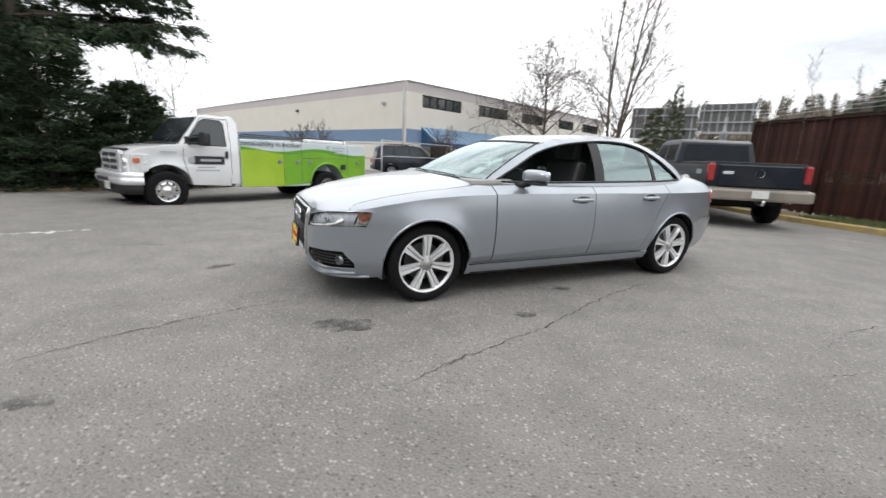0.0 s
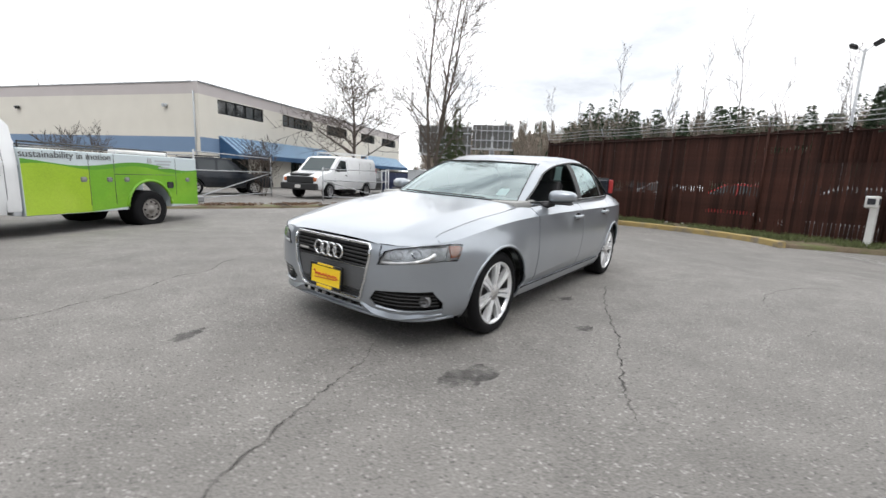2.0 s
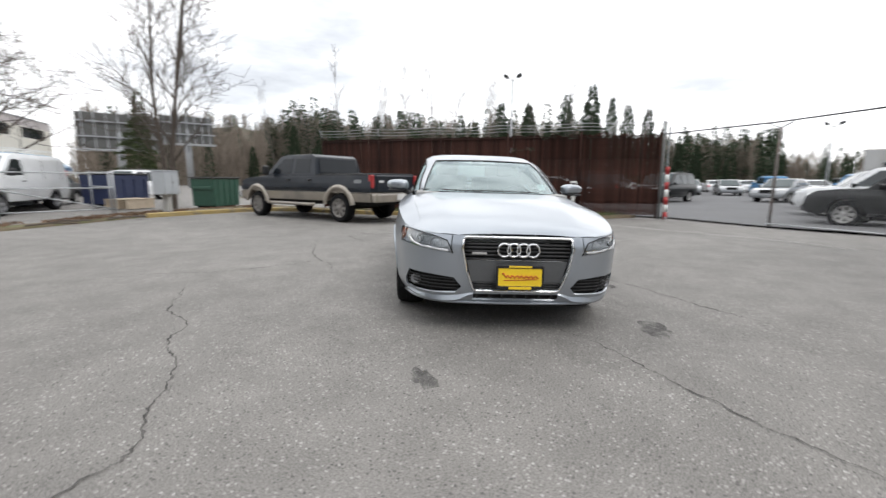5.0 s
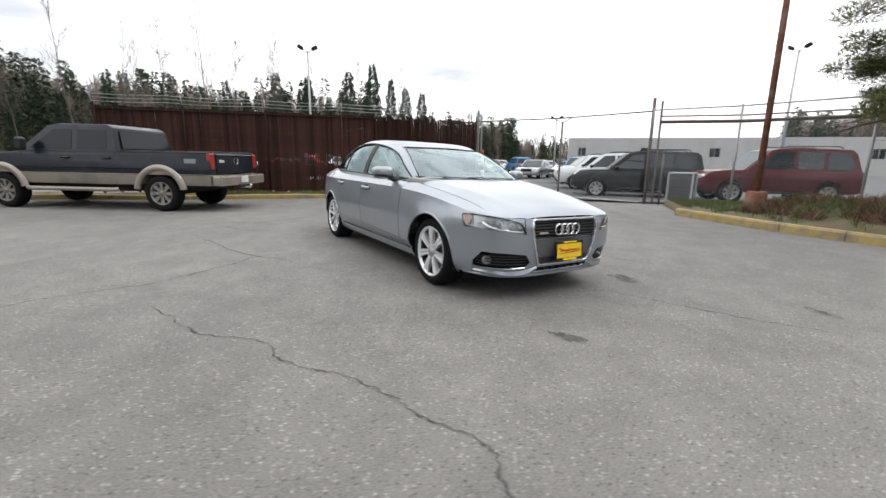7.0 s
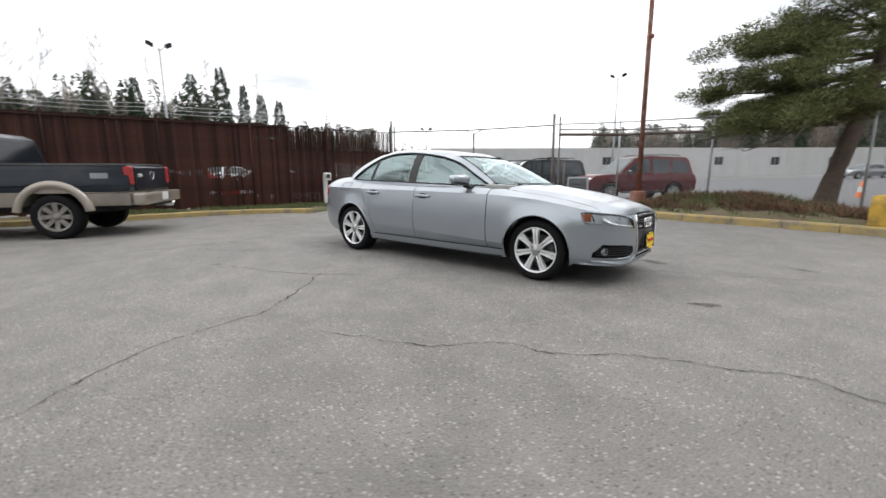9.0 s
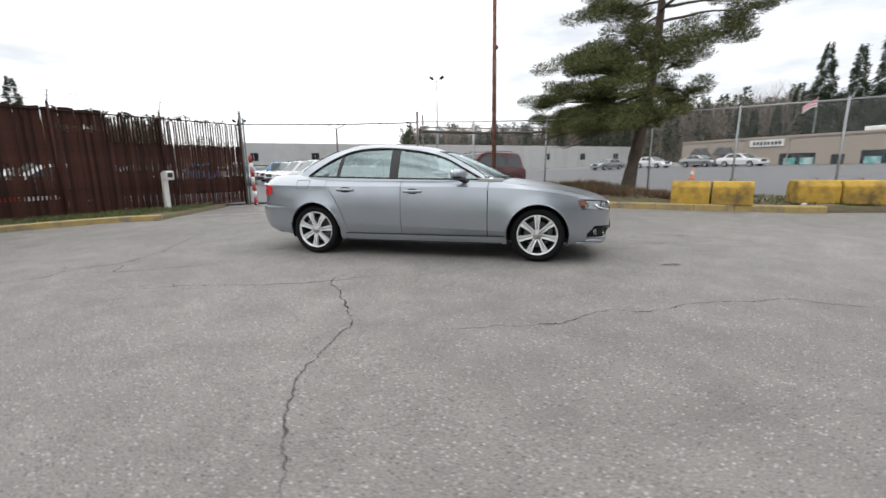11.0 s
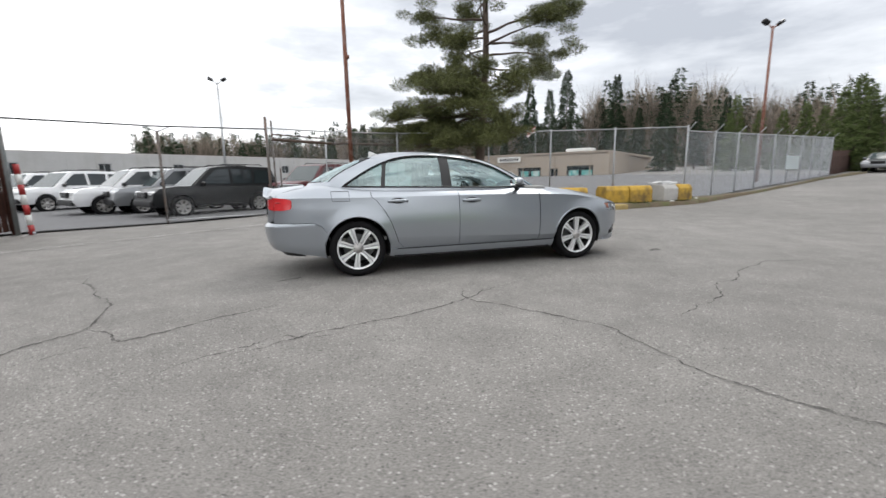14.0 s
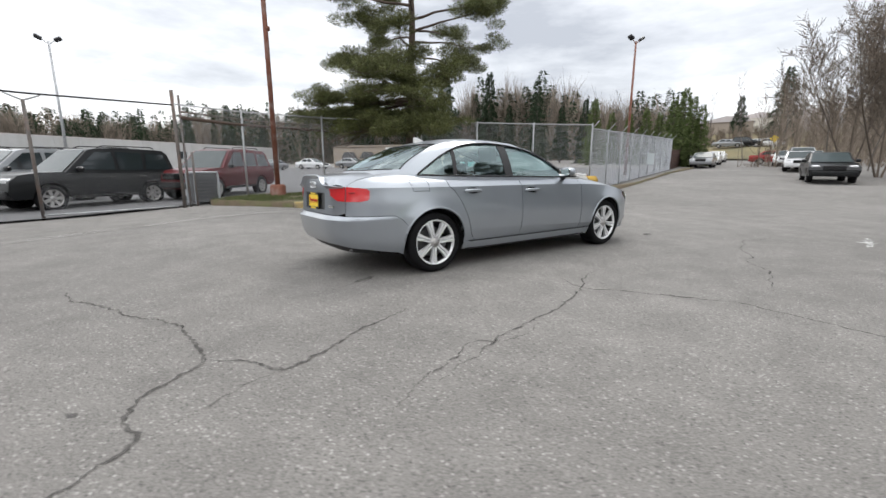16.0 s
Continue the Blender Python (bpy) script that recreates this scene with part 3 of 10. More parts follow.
CRACKS = [
    ([(-2.3, 2.6), (-2.1, 2.91), (-1.88, 3.21), (-1.56, 3.6), (-1.3, 3.88), (-1.13, 4.16)], 0.016),
    ([(-0.22, 2.79), (-0.04, 3.06), (0.23, 3.34), (0.37, 3.53), (0.61, 3.71), (1.02, 4.25), (1.29, 4.55), (1.8, 5.03)], 0.02),
    ([(-1.63, 7.86), (-1.92, 7.5), (-2.23, 7.1), (-2.39, 6.64), (-2.62, 6.49), (-2.85, 6.0), (-3.19, 5.63), (-3.39, 5.36), (-3.65, 5.32), (-4.1, 5.1)], 0.02),
    ([(-2.3, 9.3), (-1.91, 9.07), (-1.6, 8.86), (-1.27, 8.44), (-1.13, 8.14), (-0.93, 8.05), (-0.45, 7.8), (0.02, 7.6), (0.12, 7.3)], 0.022),
    ([(1.5, 9.16), (1.18, 8.83), (0.93, 8.54), (0.6, 8.27), (0.17, 7.78), (-0.12, 7.31), (-0.4, 6.98)], 0.022),
    ([(2.95, 9.95), (2.85, 9.71), (2.8, 9.52), (2.95, 9.34), (2.95, 9.16), (2.83, 8.86), (3.11, 8.42), (3.41, 8.13), (3.69, 8.02), (4.18, 7.68), (4.51, 7.5), (4.73, 7.22)], 0.03),
    ([(2.85, 8.82), (2.59, 8.84), (2.32, 8.97), (2.15, 8.76), (1.95, 8.46), (1.64, 8.09)], 0.03),
    ([(2.78, 9.54), (2.66, 9.34), (2.51, 9.14), (2.32, 8.97)], 0.018),
    ([(1.72, 9.42), (1.52, 9.07), (1.34, 8.87), (1.24, 8.71), (0.92, 8.67), (0.7, 8.45)], 0.018),
    ([(2.0, 3.21), (2.21, 3.26), (2.38, 3.32)], 0.012),
    ([(2.45, 3.68), (2.9, 4.0), (3.43, 4.18), (3.94, 4.18), (4.37, 3.98)], 0.014),
]


def build_cracks():
    for i, (path, w) in enumerate(CRACKS):
        v, f = ribbon(path, w * 0.66, 0.005, i, 0.018)
        tagged(raw("pavement_crack", v, f, CRACK), "dark jagged crack in the asphalt", "crack", "cracks in the asphalt", "structure")


def blot(name, x, y, rx, ry, turn, mat, label, lift, seed):
    rnd = random.Random(seed)
    pts = []
    for j in range(28):
        a = 2 * math.pi * j / 28
        k = 1 + 0.22 * math.sin(2 * a + seed) + 0.14 * math.sin(5 * a + 2 * seed) + rnd.uniform(-0.12, 0.12)
        u = Vector((rx * k * math.cos(a), ry * k * math.sin(a)))
        u.rotate(Matrix.Rotation(radians(turn), 2))
        pts.append((x + u.x, y + u.y, ground_z(x + u.x, y + u.y) + lift))
    tagged(raw(name, pts, [tuple(range(28))], mat), label, "stain", kind="structure")


build_ground()
build_cracks()
for i, (sx, sy, ra, rb, tn) in enumerate([(-0.75, 3.54, 0.2, 0.12, 30), (0.87, 4.69, 0.17, 0.06, 20), (0.52, 3.98, 0.1, 0.05, 10), (-2.3, 4.66, 0.13, 0.06, 40),
                                          (-1.83, 2.43, 0.12, 0.07, 0), (2.07, 7.24, 0.14, 0.06, 60), (-3.4, 8.6, 0.03, 0.02, 0), (3.2, 9.3, 0.03, 0.02, 0)]):
    blot("oil_stain", sx, sy, ra, rb, tn, STAIN, "dark oil stain soaked into the asphalt", 0.003, i + 3)
for i, (sx, sy, ra, rb, tn) in enumerate([(-5.3, 5.5, 0.3, 0.05, 40), (-5.08, 5.7, 0.05, 0.12, 40), (-4.88, 5.88, 0.2, 0.04, 35)]):
    blot("paint_mark", sx, sy, ra, rb, tn, ROAD_WHITE, "worn white paint mark on the asphalt", 0.003, i + 30)


def flat_area(name, outline, mat, label, lift):
    v, f = sheet(outline, lambda x, y: (x, y, ground_z(x, y) + lift), 3.0)
    tagged(raw(name, v, f, mat, smooth=True), label, "ground", kind="structure")


flat_area("pavement_lot", [(11.6, 3.3), (7.9, -1.2), (6.6, -4.6), (1.0, -6.5), (-6.4, -6.7), (-22.0, -25.2), (-10.0, -44.0), (12.0, -55.0), (30.0, -60.0), (75.0, -30.0), (75.0, 25.0), (16.0, 25.0)], LOT_ASPHALT, "darker smooth asphalt of the storage lot", 0.05)


# ---- kerbs and verges ----
def kerb_stones(path, mat, name, label, width=0.16, height=0.14, length=1.6):
    """A kerb of cast pieces laid end to end, each with a rounded top edge."""
    pts = [Vector((p[0], p[1])) for p in dense([(q[0], q[1]) for q in spline(path, 8)], 0.2, closed=False)]
    holder = thing(name, Matrix.Identity(4), label, "kerb", kind="structure")
    step = max(2, round(length / 0.2))
    for a in range(0, len(pts) - 1, step):
        run = pts[a:a + step + 1]
        if len(run) < 2:
            continue
        verts, faces = [], []
        prof = [(0, -0.1), (0, 0.8), (0.12, 1.0), (0.85, 1.0), (1.0, 0.85), (1.0, -0.1)]
        for i, q in enumerate(run):
            d = run[min(i + 1, len(run) - 1)] - run[max(i - 1, 0)]
            side = Vector((-d.y, d.x)).normalized()
            trim = d.normalized() * (0.006 if i == 0 else -0.006 if i == len(run) - 1 else 0)
            gz = ground_z(q.x, q.y)
            for s, h in prof:
                v = q + side * (s - 0.5) * width + trim
                verts.append((v.x, v.y, gz + h * height))
        m = len(prof)
        for i in range(len(run) - 1):
            faces += [(i * m + j, i * m + j + 1, (i + 1) * m + j + 1, (i + 1) * m + j) for j in range(m - 1)]
        faces += [tuple(range(m - 1, -1, -1)), tuple(range((len(run) - 1) * m, len(run) * m))]
        raw("kerb_stone", verts, faces, mat, holder)
    return holder


def mound(x, y):
    """The bramble heap on the pine verge."""
    return 0.34 * math.exp(-((x - 1.9) / 1.7) ** 2 - ((y + 2.6) / 0.85) ** 2) + 0.16 * math.exp(-((x - 3.6) / 0.9) ** 2 - ((y + 2.2) / 0.7) ** 2)


def verge(name, outline, label, lift=0.1, step=0.45, rough=0.05, mat=None):
    """Raised uneven soil inside an outline."""
    def surface(x, y):
        return (x, y, ground_z(x, y) + lift + mound(x, y) + rough * noise.noise(Vector((x * 1.3, y * 1.3, 0.3))))
    v, f = sheet(outline, surface, step, rim=0.3, inward=lambda p: (0, 0, -1))
    tagged(raw(name, v, f, mat or SOIL, smooth=True), label, "ground", kind="structure")


KERB_EAST = [(8.75, 6.9), (9.1, 7.7), (9.15, 8.8), (8.9, 10.2), (8.4, 11.6), (8.0, 13.2), (7.9, 15.0), (7.7, 16.6), (6.9, 17.5), (5.4, 17.8), (3.4, 18.0)]
KERB_SOUTH = [(4.6, -0.25), (3.6, -0.45), (2.3, -0.78), (0.7, -1.4), (-0.9, -1.95), (-2.4, -2.5), (-3.4, -3.0)]
FENCE_A, FENCE_B = Vector((11.5, 3.67)), Vector((9.04, 15.8))
kerb_stones(KERB_EAST, KERB_YELLOW, "kerb_east", "worn yellow-painted concrete kerb along the slatted fence")
kerb_stones(KERB_SOUTH, KERB_YELLOW, "kerb_south", "worn yellow-painted concrete kerb before the pine verge", width=0.2, height=0.16)
verge("verge_east", [(8.8, 6.95), (9.15, 7.7), (9.2, 8.8), (8.95, 10.2), (8.45, 11.6), (8.05, 13.2), (7.95, 15.0), (7.75, 16.6), (9.2, 17.5), (9.3, 15.8), (10.2, 11.0), (11.2, 6.0), (11.5, 4.3), (10.3, 5.4)],
      "grassy soil strip at the foot of the fence", 0.1)
verge("verge_north", [(7.7, 16.7), (6.9, 17.6), (5.4, 17.9), (3.4, 18.1), (3.4, 19.4), (9.2, 19.8), (9.3, 17.6)], "leaf-strewn soil strip beside the yard", 0.1)
verge("verge_north_west", [(-4.6, 16.2), (-1.6, 16.6), (1.0, 17.4), (3.3, 18.1), (3.4, 18.6), (0.5, 18.2), (-2.0, 17.4), (-4.8, 16.9)], "low strip of dirt and leaves at the yard edge", 0.05)
verge("verge_south", [(4.7, -0.35), (3.6, -0.55), (2.3, -0.88), (0.7, -1.5), (-0.9, -2.05), (-2.4, -2.6), (-3.6, -3.2), (-6.3, -5.4), (-6.6, -6.8), (-3.0, -6.6), (1.0, -6.3), (4.0, -5.6), (6.6, -4.4), (7.6, -2.2), (7.2, -1.4)],
      "dry soil verge with brambles round the pine", 0.13, 0.5, 0.06)
verge("verge_road", [(-6.3, -5.4), (-10.0, -9.6), (-16.0, -16.8), (-23.0, -25.2), (-24.2, -25.6), (-16.6, -17.7), (-10.6, -10.4), (-6.6, -6.8)], "soil strip along the road fence", 0.12, 0.7, 0.05)
verge("verge_hedge", [(-6.6, 16.0), (-8.2, 13.2), (-9.6, 10.6), (-11.4, 7.6), (-13.0, 4.4), (-22.0, 5.0), (-20.0, 20.0), (-8.0, 21.0)], "bare soil with dead leaves under the evergreens", 0.06, 0.9)
for a in (0.0, 0.12, 0.3):
    v, f = ribbon([(9.3 + a, 7.2 - a), (8.75 + a, 5.6), (7.9 + a, 4.2), (6.9 + a, 2.9), (5.8 + a, 1.6), (4.5 + a, 0.55 - a * 0.3)], 0.035, 0.004, 77, 0.012)
    tagged(raw("gate_track", v, f, CONCRETE), "pale worn seam across the gateway", "track", kind="structure")


# ---- fences and gate ----
def slat_fence():
    """Tall chain-link fence filled with brown slats, some broken off, with posts, rails and barbed wire."""
    run = (FENCE_B - FENCE_A)
    length, way = run.length, run.normalized()
    turn = math.degrees(math.atan2(way.y, way.x))
    f = thing("slat_fence", pose(FENCE_A.x, FENCE_A.y, 0, 0, 0, turn), "tall dark brown-red slatted security fence, slats broken in places", "fence", kind="structure")
    z0, top = -0.02, 2.62
    for i in range(6):
        x = 0.05 + (length - 0.1) * i / 5
        tube("post", [(x, 0.05, -0.1), (x, 0.05, 2.75)], 0.03, SLAT, f, 8)
        tube("wire_arm", [(x, 0.05, 2.7), (x, 0.22, 3.0)], 0.015, GALV, f, 6)
    for z in (0.12, 1.35, 2.55):
        tube("rail", [(0, 0.04 if z > 2 else -0.04, z), (length, 0.04 if z > 2 else -0.04, z)], 0.02, SLAT, f, 6)
    for y, z in ((0.1, 2.78), (0.16, 2.88), (0.21, 2.98)):
        pts = [(length * i / 24, y, z - 0.04 * math.sin(math.pi * (i % 5) / 5)) for i in range(25)]
        tube("barbed_wire", pts, 0.007, GALV, f, 4)
    rnd = random.Random(5)

    def slat_mesh(segments):
        parts = []
        for lo, hi, w, *twist in segments:
            v, fc = prism_data([(-w, lo), (w, lo), (w, hi), (-w, hi)], -0.005, 0.005)
            if twist:
                spin = Matrix.Rotation(radians(twist[0]), 3, "Z")
                v = [spin @ Vector(p) for p in v]
            parts.append((v, fc))
        v, fc = joined(parts)
        d = bpy.data.meshes.new("slat")
        d.from_pydata([tuple(p) for p in v], [], fc)
        d.materials.append(SLAT)
        return d
    W = 0.0415
    full = [slat_mesh([(z0 + rnd.uniform(0, 0.05), top + rnd.uniform(-0.02, 0.03), W)]) for _ in range(6)]
    def wavy(lo, hi):
        return lo + rnd.uniform(-0.05, 0.05), hi + rnd.uniform(-0.05, 0.06)

    def narrowed(lo, hi, w):
        a, b = wavy(lo, hi)
        return slat_mesh([(z0, a, W), (a, b, w), (b, top + rnd.uniform(-0.02, 0.03), W)])
    gap_mid = [narrowed(0.92, 1.2, rnd.uniform(0.022, 0.03)) for _ in range(6)]
    gap_thin = [narrowed(1.04, 1.16, rnd.uniform(0.024, 0.03)) for _ in range(5)]
    gap_low = [narrowed(0.24, 0.31, rnd.uniform(0.025, 0.032)) for _ in range(4)]
    gap_top = [narrowed(2.10, 2.2, 0.023) for _ in range(4)]
    gap_two = []
    for _ in range(6):
        a, b = wavy(0.96, 1.26)
        gap_two.append(slat_mesh([(z0, 0.42, W), (0.42, 0.52 + rnd.uniform(0, 0.05), 0.026), (0.52, a, W), (a, b, rnd.uniform(0.021, 0.028)), (b, top + rnd.uniform(-0.02, 0.03), W)]))
    # towards the gate the slats have turned in their mesh, so that one sees between them from one side
    turned = lambda z: (z, top - 0.02 - rnd.uniform(0, 0.12), 0.049, 38 + rnd.uniform(-7, 7))
    thin = []
    for _ in range(9):
        a, b = wavy(1.08, 1.22)
        thin.append(slat_mesh([(z0, 0.4, 0.037), (0.4, a, W), (a, b, rnd.uniform(0.030, 0.037)), (b, 1.84, 0.039), turned(1.82)]))
    thin_low = []
    for _ in range(8):
        a, b = wavy(0.8, 1.38)
        thin_low.append(slat_mesh([(z0, 0.42 + rnd.uniform(-0.06, 0.05), 0.034), (0.36, a, W), (a, b, rnd.uniform(0.030, 0.035)), (b, 1.84, 0.0365), turned(1.82)]))
    pitch, x, i = 0.081, 0.04, 0
    while x < length:
        if x < 2.3:
            kind = thin_low
        elif x < 3.9:
            kind = thin
        elif x < 5.05:
            kind = gap_top if i % 6 else gap_low
        elif x < 6.3:
            kind = gap_two if i % 7 else full
        elif x < 7.7:
            kind = gap_thin if i % 3 else full
        elif x < 9.7:
            kind = gap_mid if i % 5 else full
        elif x < 10.6 and i % 3 == 0:
            kind = gap_thin
        else:
            kind = full
        o = new("slat", rnd.choice(kind))
        o.parent = f
        o.matrix_basis = pose(x, 0.004 * (-1) ** i + rnd.uniform(-0.002, 0.002), 0, rnd.uniform(-0.3, 0.3), rnd.uniform(-0.2, 0.2), rnd.uniform(-3, 3))
        x += pitch
        i += 1
    v, fc = chain_link(3.95, top - 0.1, 0.03, 0.055, 0.0045)
    raw("wire_mesh", [(p[0], p[1] - 0.02, p[2]) for p in v], fc, RUSTY_WIRE, f)["kind"] = "stuff"
    # dry vine caught along the top of the turned slats
    x = 0.1
    while x < 3.6:
        v, fc = [], []
        for _ in range(rnd.choice((14, 26, 40))):
            c = Vector((rnd.gauss(0, 0.07), rnd.gauss(0, 0.03), rnd.gauss(0, 0.03)))
            d = Vector((rnd.uniform(-1, 1), rnd.uniform(-0.5, 0.5), rnd.uniform(-0.8, 0.8))).normalized() * rnd.uniform(0.02, 0.055)
            w = Vector((-d.z, d.y, d.x)) * 0.4
            n = len(v)
            v += [c - d, c + w, c + d, c - w]
            fc.append((n, n + 1, n + 2, n + 3))
        o = raw("vine_clump", v, fc, SLAT, f)
        o.matrix_basis = pose(x, -0.01, top - 0.05 + rnd.uniform(-0.02, 0.05))
        x += rnd.uniform(0.12, 0.5)
    return f


def chain_link(length, height, z0=0.05, pitch=0.058, w=0.0027, deep=False):
    """Woven wire: each wire a zigzag from the bottom to the top."""
    verts, faces = [], []
    rows = int(height / (pitch * 0.5))
    for i in range(int(length / pitch)):
        for s in range(rows + 1):
            x = i * pitch + (pitch if s % 2 else 0)
            verts += [(x - w, 0.004 * (-1) ** s, z0 + s * pitch * 0.5), (x + w, 0.004 * (-1) ** s, z0 + s * pitch * 0.5)]
            if s:
                k = len(verts)
                faces.append((k - 4, k - 3, k - 1, k - 2))
        if deep:
            for s in range(rows + 1):
                x = i * pitch + (pitch if s % 2 else 0)
                verts += [(x, -w, z0 + s * pitch * 0.5), (x, w, z0 + s * pitch * 0.5)]
                if s:
                    k = len(verts)
                    faces.append((k - 4, k - 3, k - 1, k - 2))
    return verts, faces


def wire_fence(points, height, label, arms=False, spacing=3.0, bottom=0.05, rail=True, tall=None, mesh_top=None):
    """Chain-link fence runs between points, with posts, a top rail and mesh."""
    for a, b in zip(points, points[1:]):
        a, b = Vector(a), Vector(b)
        d = b - a
        za, zb = ground_z(a.x, a.y), ground_z(b.x, b.y)
        f = thing("wire_fence", pose(a.x, a.y, za, 0, 0, math.degrees(math.atan2(d.y, d.x))), label, "fence", "chain-link fence runs", "structure")
        n = max(1, round(d.length / spacing))
        rise = (zb - za) / d.length
        for i in range(n + 1):
            x = d.length * i / n
            h = (tall or height + 0.06) if i in (0, n) else height + 0.05
            tube("post", [(x, 0, -0.1 + rise * x), (x, 0, h + rise * x)], 0.03, GALV, f, 8)
            if arms:
                tube("wire_arm", [(x, 0, height + rise * x), (x, -0.26, height + 0.3 + rise * x)], 0.018, GALV, f, 6)
        if rail:
            tube("top_rail", [(0, 0, height), (d.length, 0, height + rise * d.length)], 0.022, GALV, f, 6)
        v, fc = chain_link(d.length, height - bottom, bottom, 0.075 if arms else 0.058, 0.0046 if arms else 0.0032, arms)
        v = [(p[0], p[1], p[2] + rise * p[0]) for p in v]
        ob = raw("wire_mesh", v, fc, WIRE, f)
        ob["kind"] = "stuff"


slat_fence()
POST_R = (7.78, -1.09)
wire_fence([POST_R, (6.75, -3.0), (4.6, -4.6), (1.2, -5.5), (-3.48, -6.0), (-6.07, -6.35)], 2.75, "galvanised chain-link fence with a top rail", spacing=2.4)
wire_fence([(-6.07, -6.35), (-21.0, -24.2)], 2.6, "galvanised chain-link fence with barbed wire arms along the road", arms=True, spacing=2.6)


def striped_post():
    f = thing("striped_gate_post", pose(11.3, 3.42, ground_z(11.3, 3.4)), "red and white banded steel gate post, slightly leaning", "post")
    n = 7
    for i in range(n):
        a, b = 0.24 * i, 0.24 * (i + 1)
        raw("band", *tube_data([(0.012 * i, 0.006 * i, a), (0.012 * (i + 1), 0.006 * (i + 1), b)], 0.06, 12), RED_BAND if i % 2 == 0 else WHITE_BAND, f, smooth=True)
    part("foot_roller", to_bm(lathe_data([(0.001, -0.03), (0.09, -0.03), (0.1, 0), (0.09, 0.03), (0.001, 0.03)], 20)), STEEL, f)


def gate():
    f = thing("gate_frame", Matrix.Identity(4), "open gateway of galvanised posts under a thin overhead bar", "gate", kind="structure")
    za = ground_z(11.5, 3.6)
    for (x, y), h, r in (((11.52, 3.62), 3.12, 0.045), ((11.62, 3.48), 2.95, 0.03), (POST_R, 3.1, 0.045), ((7.72, -1.3), 3.0, 0.03), ((7.6, -1.45), 1.5, 0.03)):
        tube("post", [(x, y, ground_z(x, y) - 0.05), (x + 0.02, y, ground_z(x, y) + h)], r, WORN_GALV if y > 3 else DULL_STEEL, f, 10)
    tube("overhead_bar", [(11.5, 3.62, za + 2.72), (9.7, 1.1, za + 2.73), (7.78, -1.09, za + 2.8)], 0.02, CABLE, f, 8)
    tube("middle_post", [(9.85, 0.95, ground_z(9.8, 1)), (9.85, 0.95, za + 2.62)], 0.035, DULL_STEEL, f, 8)
    for s in (-1, 1):
        tube("brace", [(9.85, 0.95, za + 2.6), (9.85 + 0.2 * s, 0.95 + 0.22 * s, za + 2.74)], 0.02, GALV, f, 6)
    a, b = Vector((9.75, 1.05)), Vector((7.9, -1.0))
    d = b - a
    tube("bottom_rail", [(a.x, a.y, za + 0.12), (b.x, b.y, za + 0.12)], 0.022, GALV, f, 6)
    t2 = math.atan2(d.y, d.x)
    v, fc = chain_link(d.length, 0.95, 0.12)
    v = [(a.x + p[0] * math.cos(t2), a.y + p[0] * math.sin(t2), za + p[2]) for p in v]
    raw("wire_mesh", v, fc, GALV, f)["kind"] = "stuff"
    return f


gate()
striped_post()
for i in range(2):
    z = 2.36 + 0.16 * i
    tagged(tube("overhead_pipe", [(7.7, -1.25, z), (6.7, -3.1, z - 0.02), (4.6, -4.7, z - 0.04), (1.9, -5.4, z - 0.06)], 0.045 - 0.025 * i, [BEAM_BROWN, DULL_STEEL][i], None, 8),
           ["brown pipe run along the fence posts", "thin weathered pipe run along the fence posts"][i], "pipe")


def fence_sign():
    """A pale blank panel wired to the road fence."""
    a, b = Vector((-6.07, -6.35)), Vector((-21.0, -24.2))
    p = a + (b - a) * 0.59
    n = Vector((-(b - a).y, (b - a).x)).normalized()
    f = thing("fence_sign", pose(p.x - n.x * 0.05, p.y - n.y * 0.05, 1.58, 0, 0, math.degrees(math.atan2((b - a).y, (b - a).x))), "blank pale panel wired to the chain-link fence", "sign")
    part("panel", one_box((0, 0, 0), (2.6, 0.02, 0.76), bevel=0.004), PALE_WRAP, f)
    for sx in (-1, 1):
        for sz in (-1, 1):
            tube("wire_tie", [(sx * 2.6 * 0.46, -0.02, sz * 0.76 * 0.42), (sx * 2.6 * 0.46, 0.06, sz * 0.76 * 0.42)], 0.006, GALV, f, 5)


def board_fence():
    """The low brown board fence that carries on beyond the chain-link."""
    a, b = Vector((-21.2, -24.5)), Vector((-27.6, -32.6))
    d = b - a
    f = thing("board_fence", pose(a.x, a.y, ground_z(a.x, a.y), 0, 0, math.degrees(math.atan2(d.y, d.x))), "low dark red-brown board fence beyond the chain-link", "fence", kind="structure")
    sl = (ground_z(b.x, b.y) - ground_z(a.x, a.y)) / d.length
    mesh = None
    r = random.Random(5)
    for i in range(int(d.length / 0.155)):
        x = 0.155 * i + 0.08
        if mesh is None:
            first = part("board", one_box((0, 0, 0.85), (0.145, 0.025, 1.7), bevel=0.004), BROWN_BOARD, f)
            mesh, o = first.data, first
        else:
            o = new("board", mesh)
            o.parent = f
        o.matrix_basis = pose(x, r.uniform(-0.004, 0.004), sl * x + r.uniform(-0.02, 0.02), 0, r.uniform(-0.5, 0.5), 0)
    for z in (0.4, 1.35):
        part("rail", one_box((0, 0, 0), (d.length, 0.05, 0.09)), BROWN_BOARD, f).matrix_basis = pose(d.length / 2, -0.042, z + sl * d.length / 2, 0, -math.degrees(math.atan(sl)), 0)


fence_sign()
board_fence()


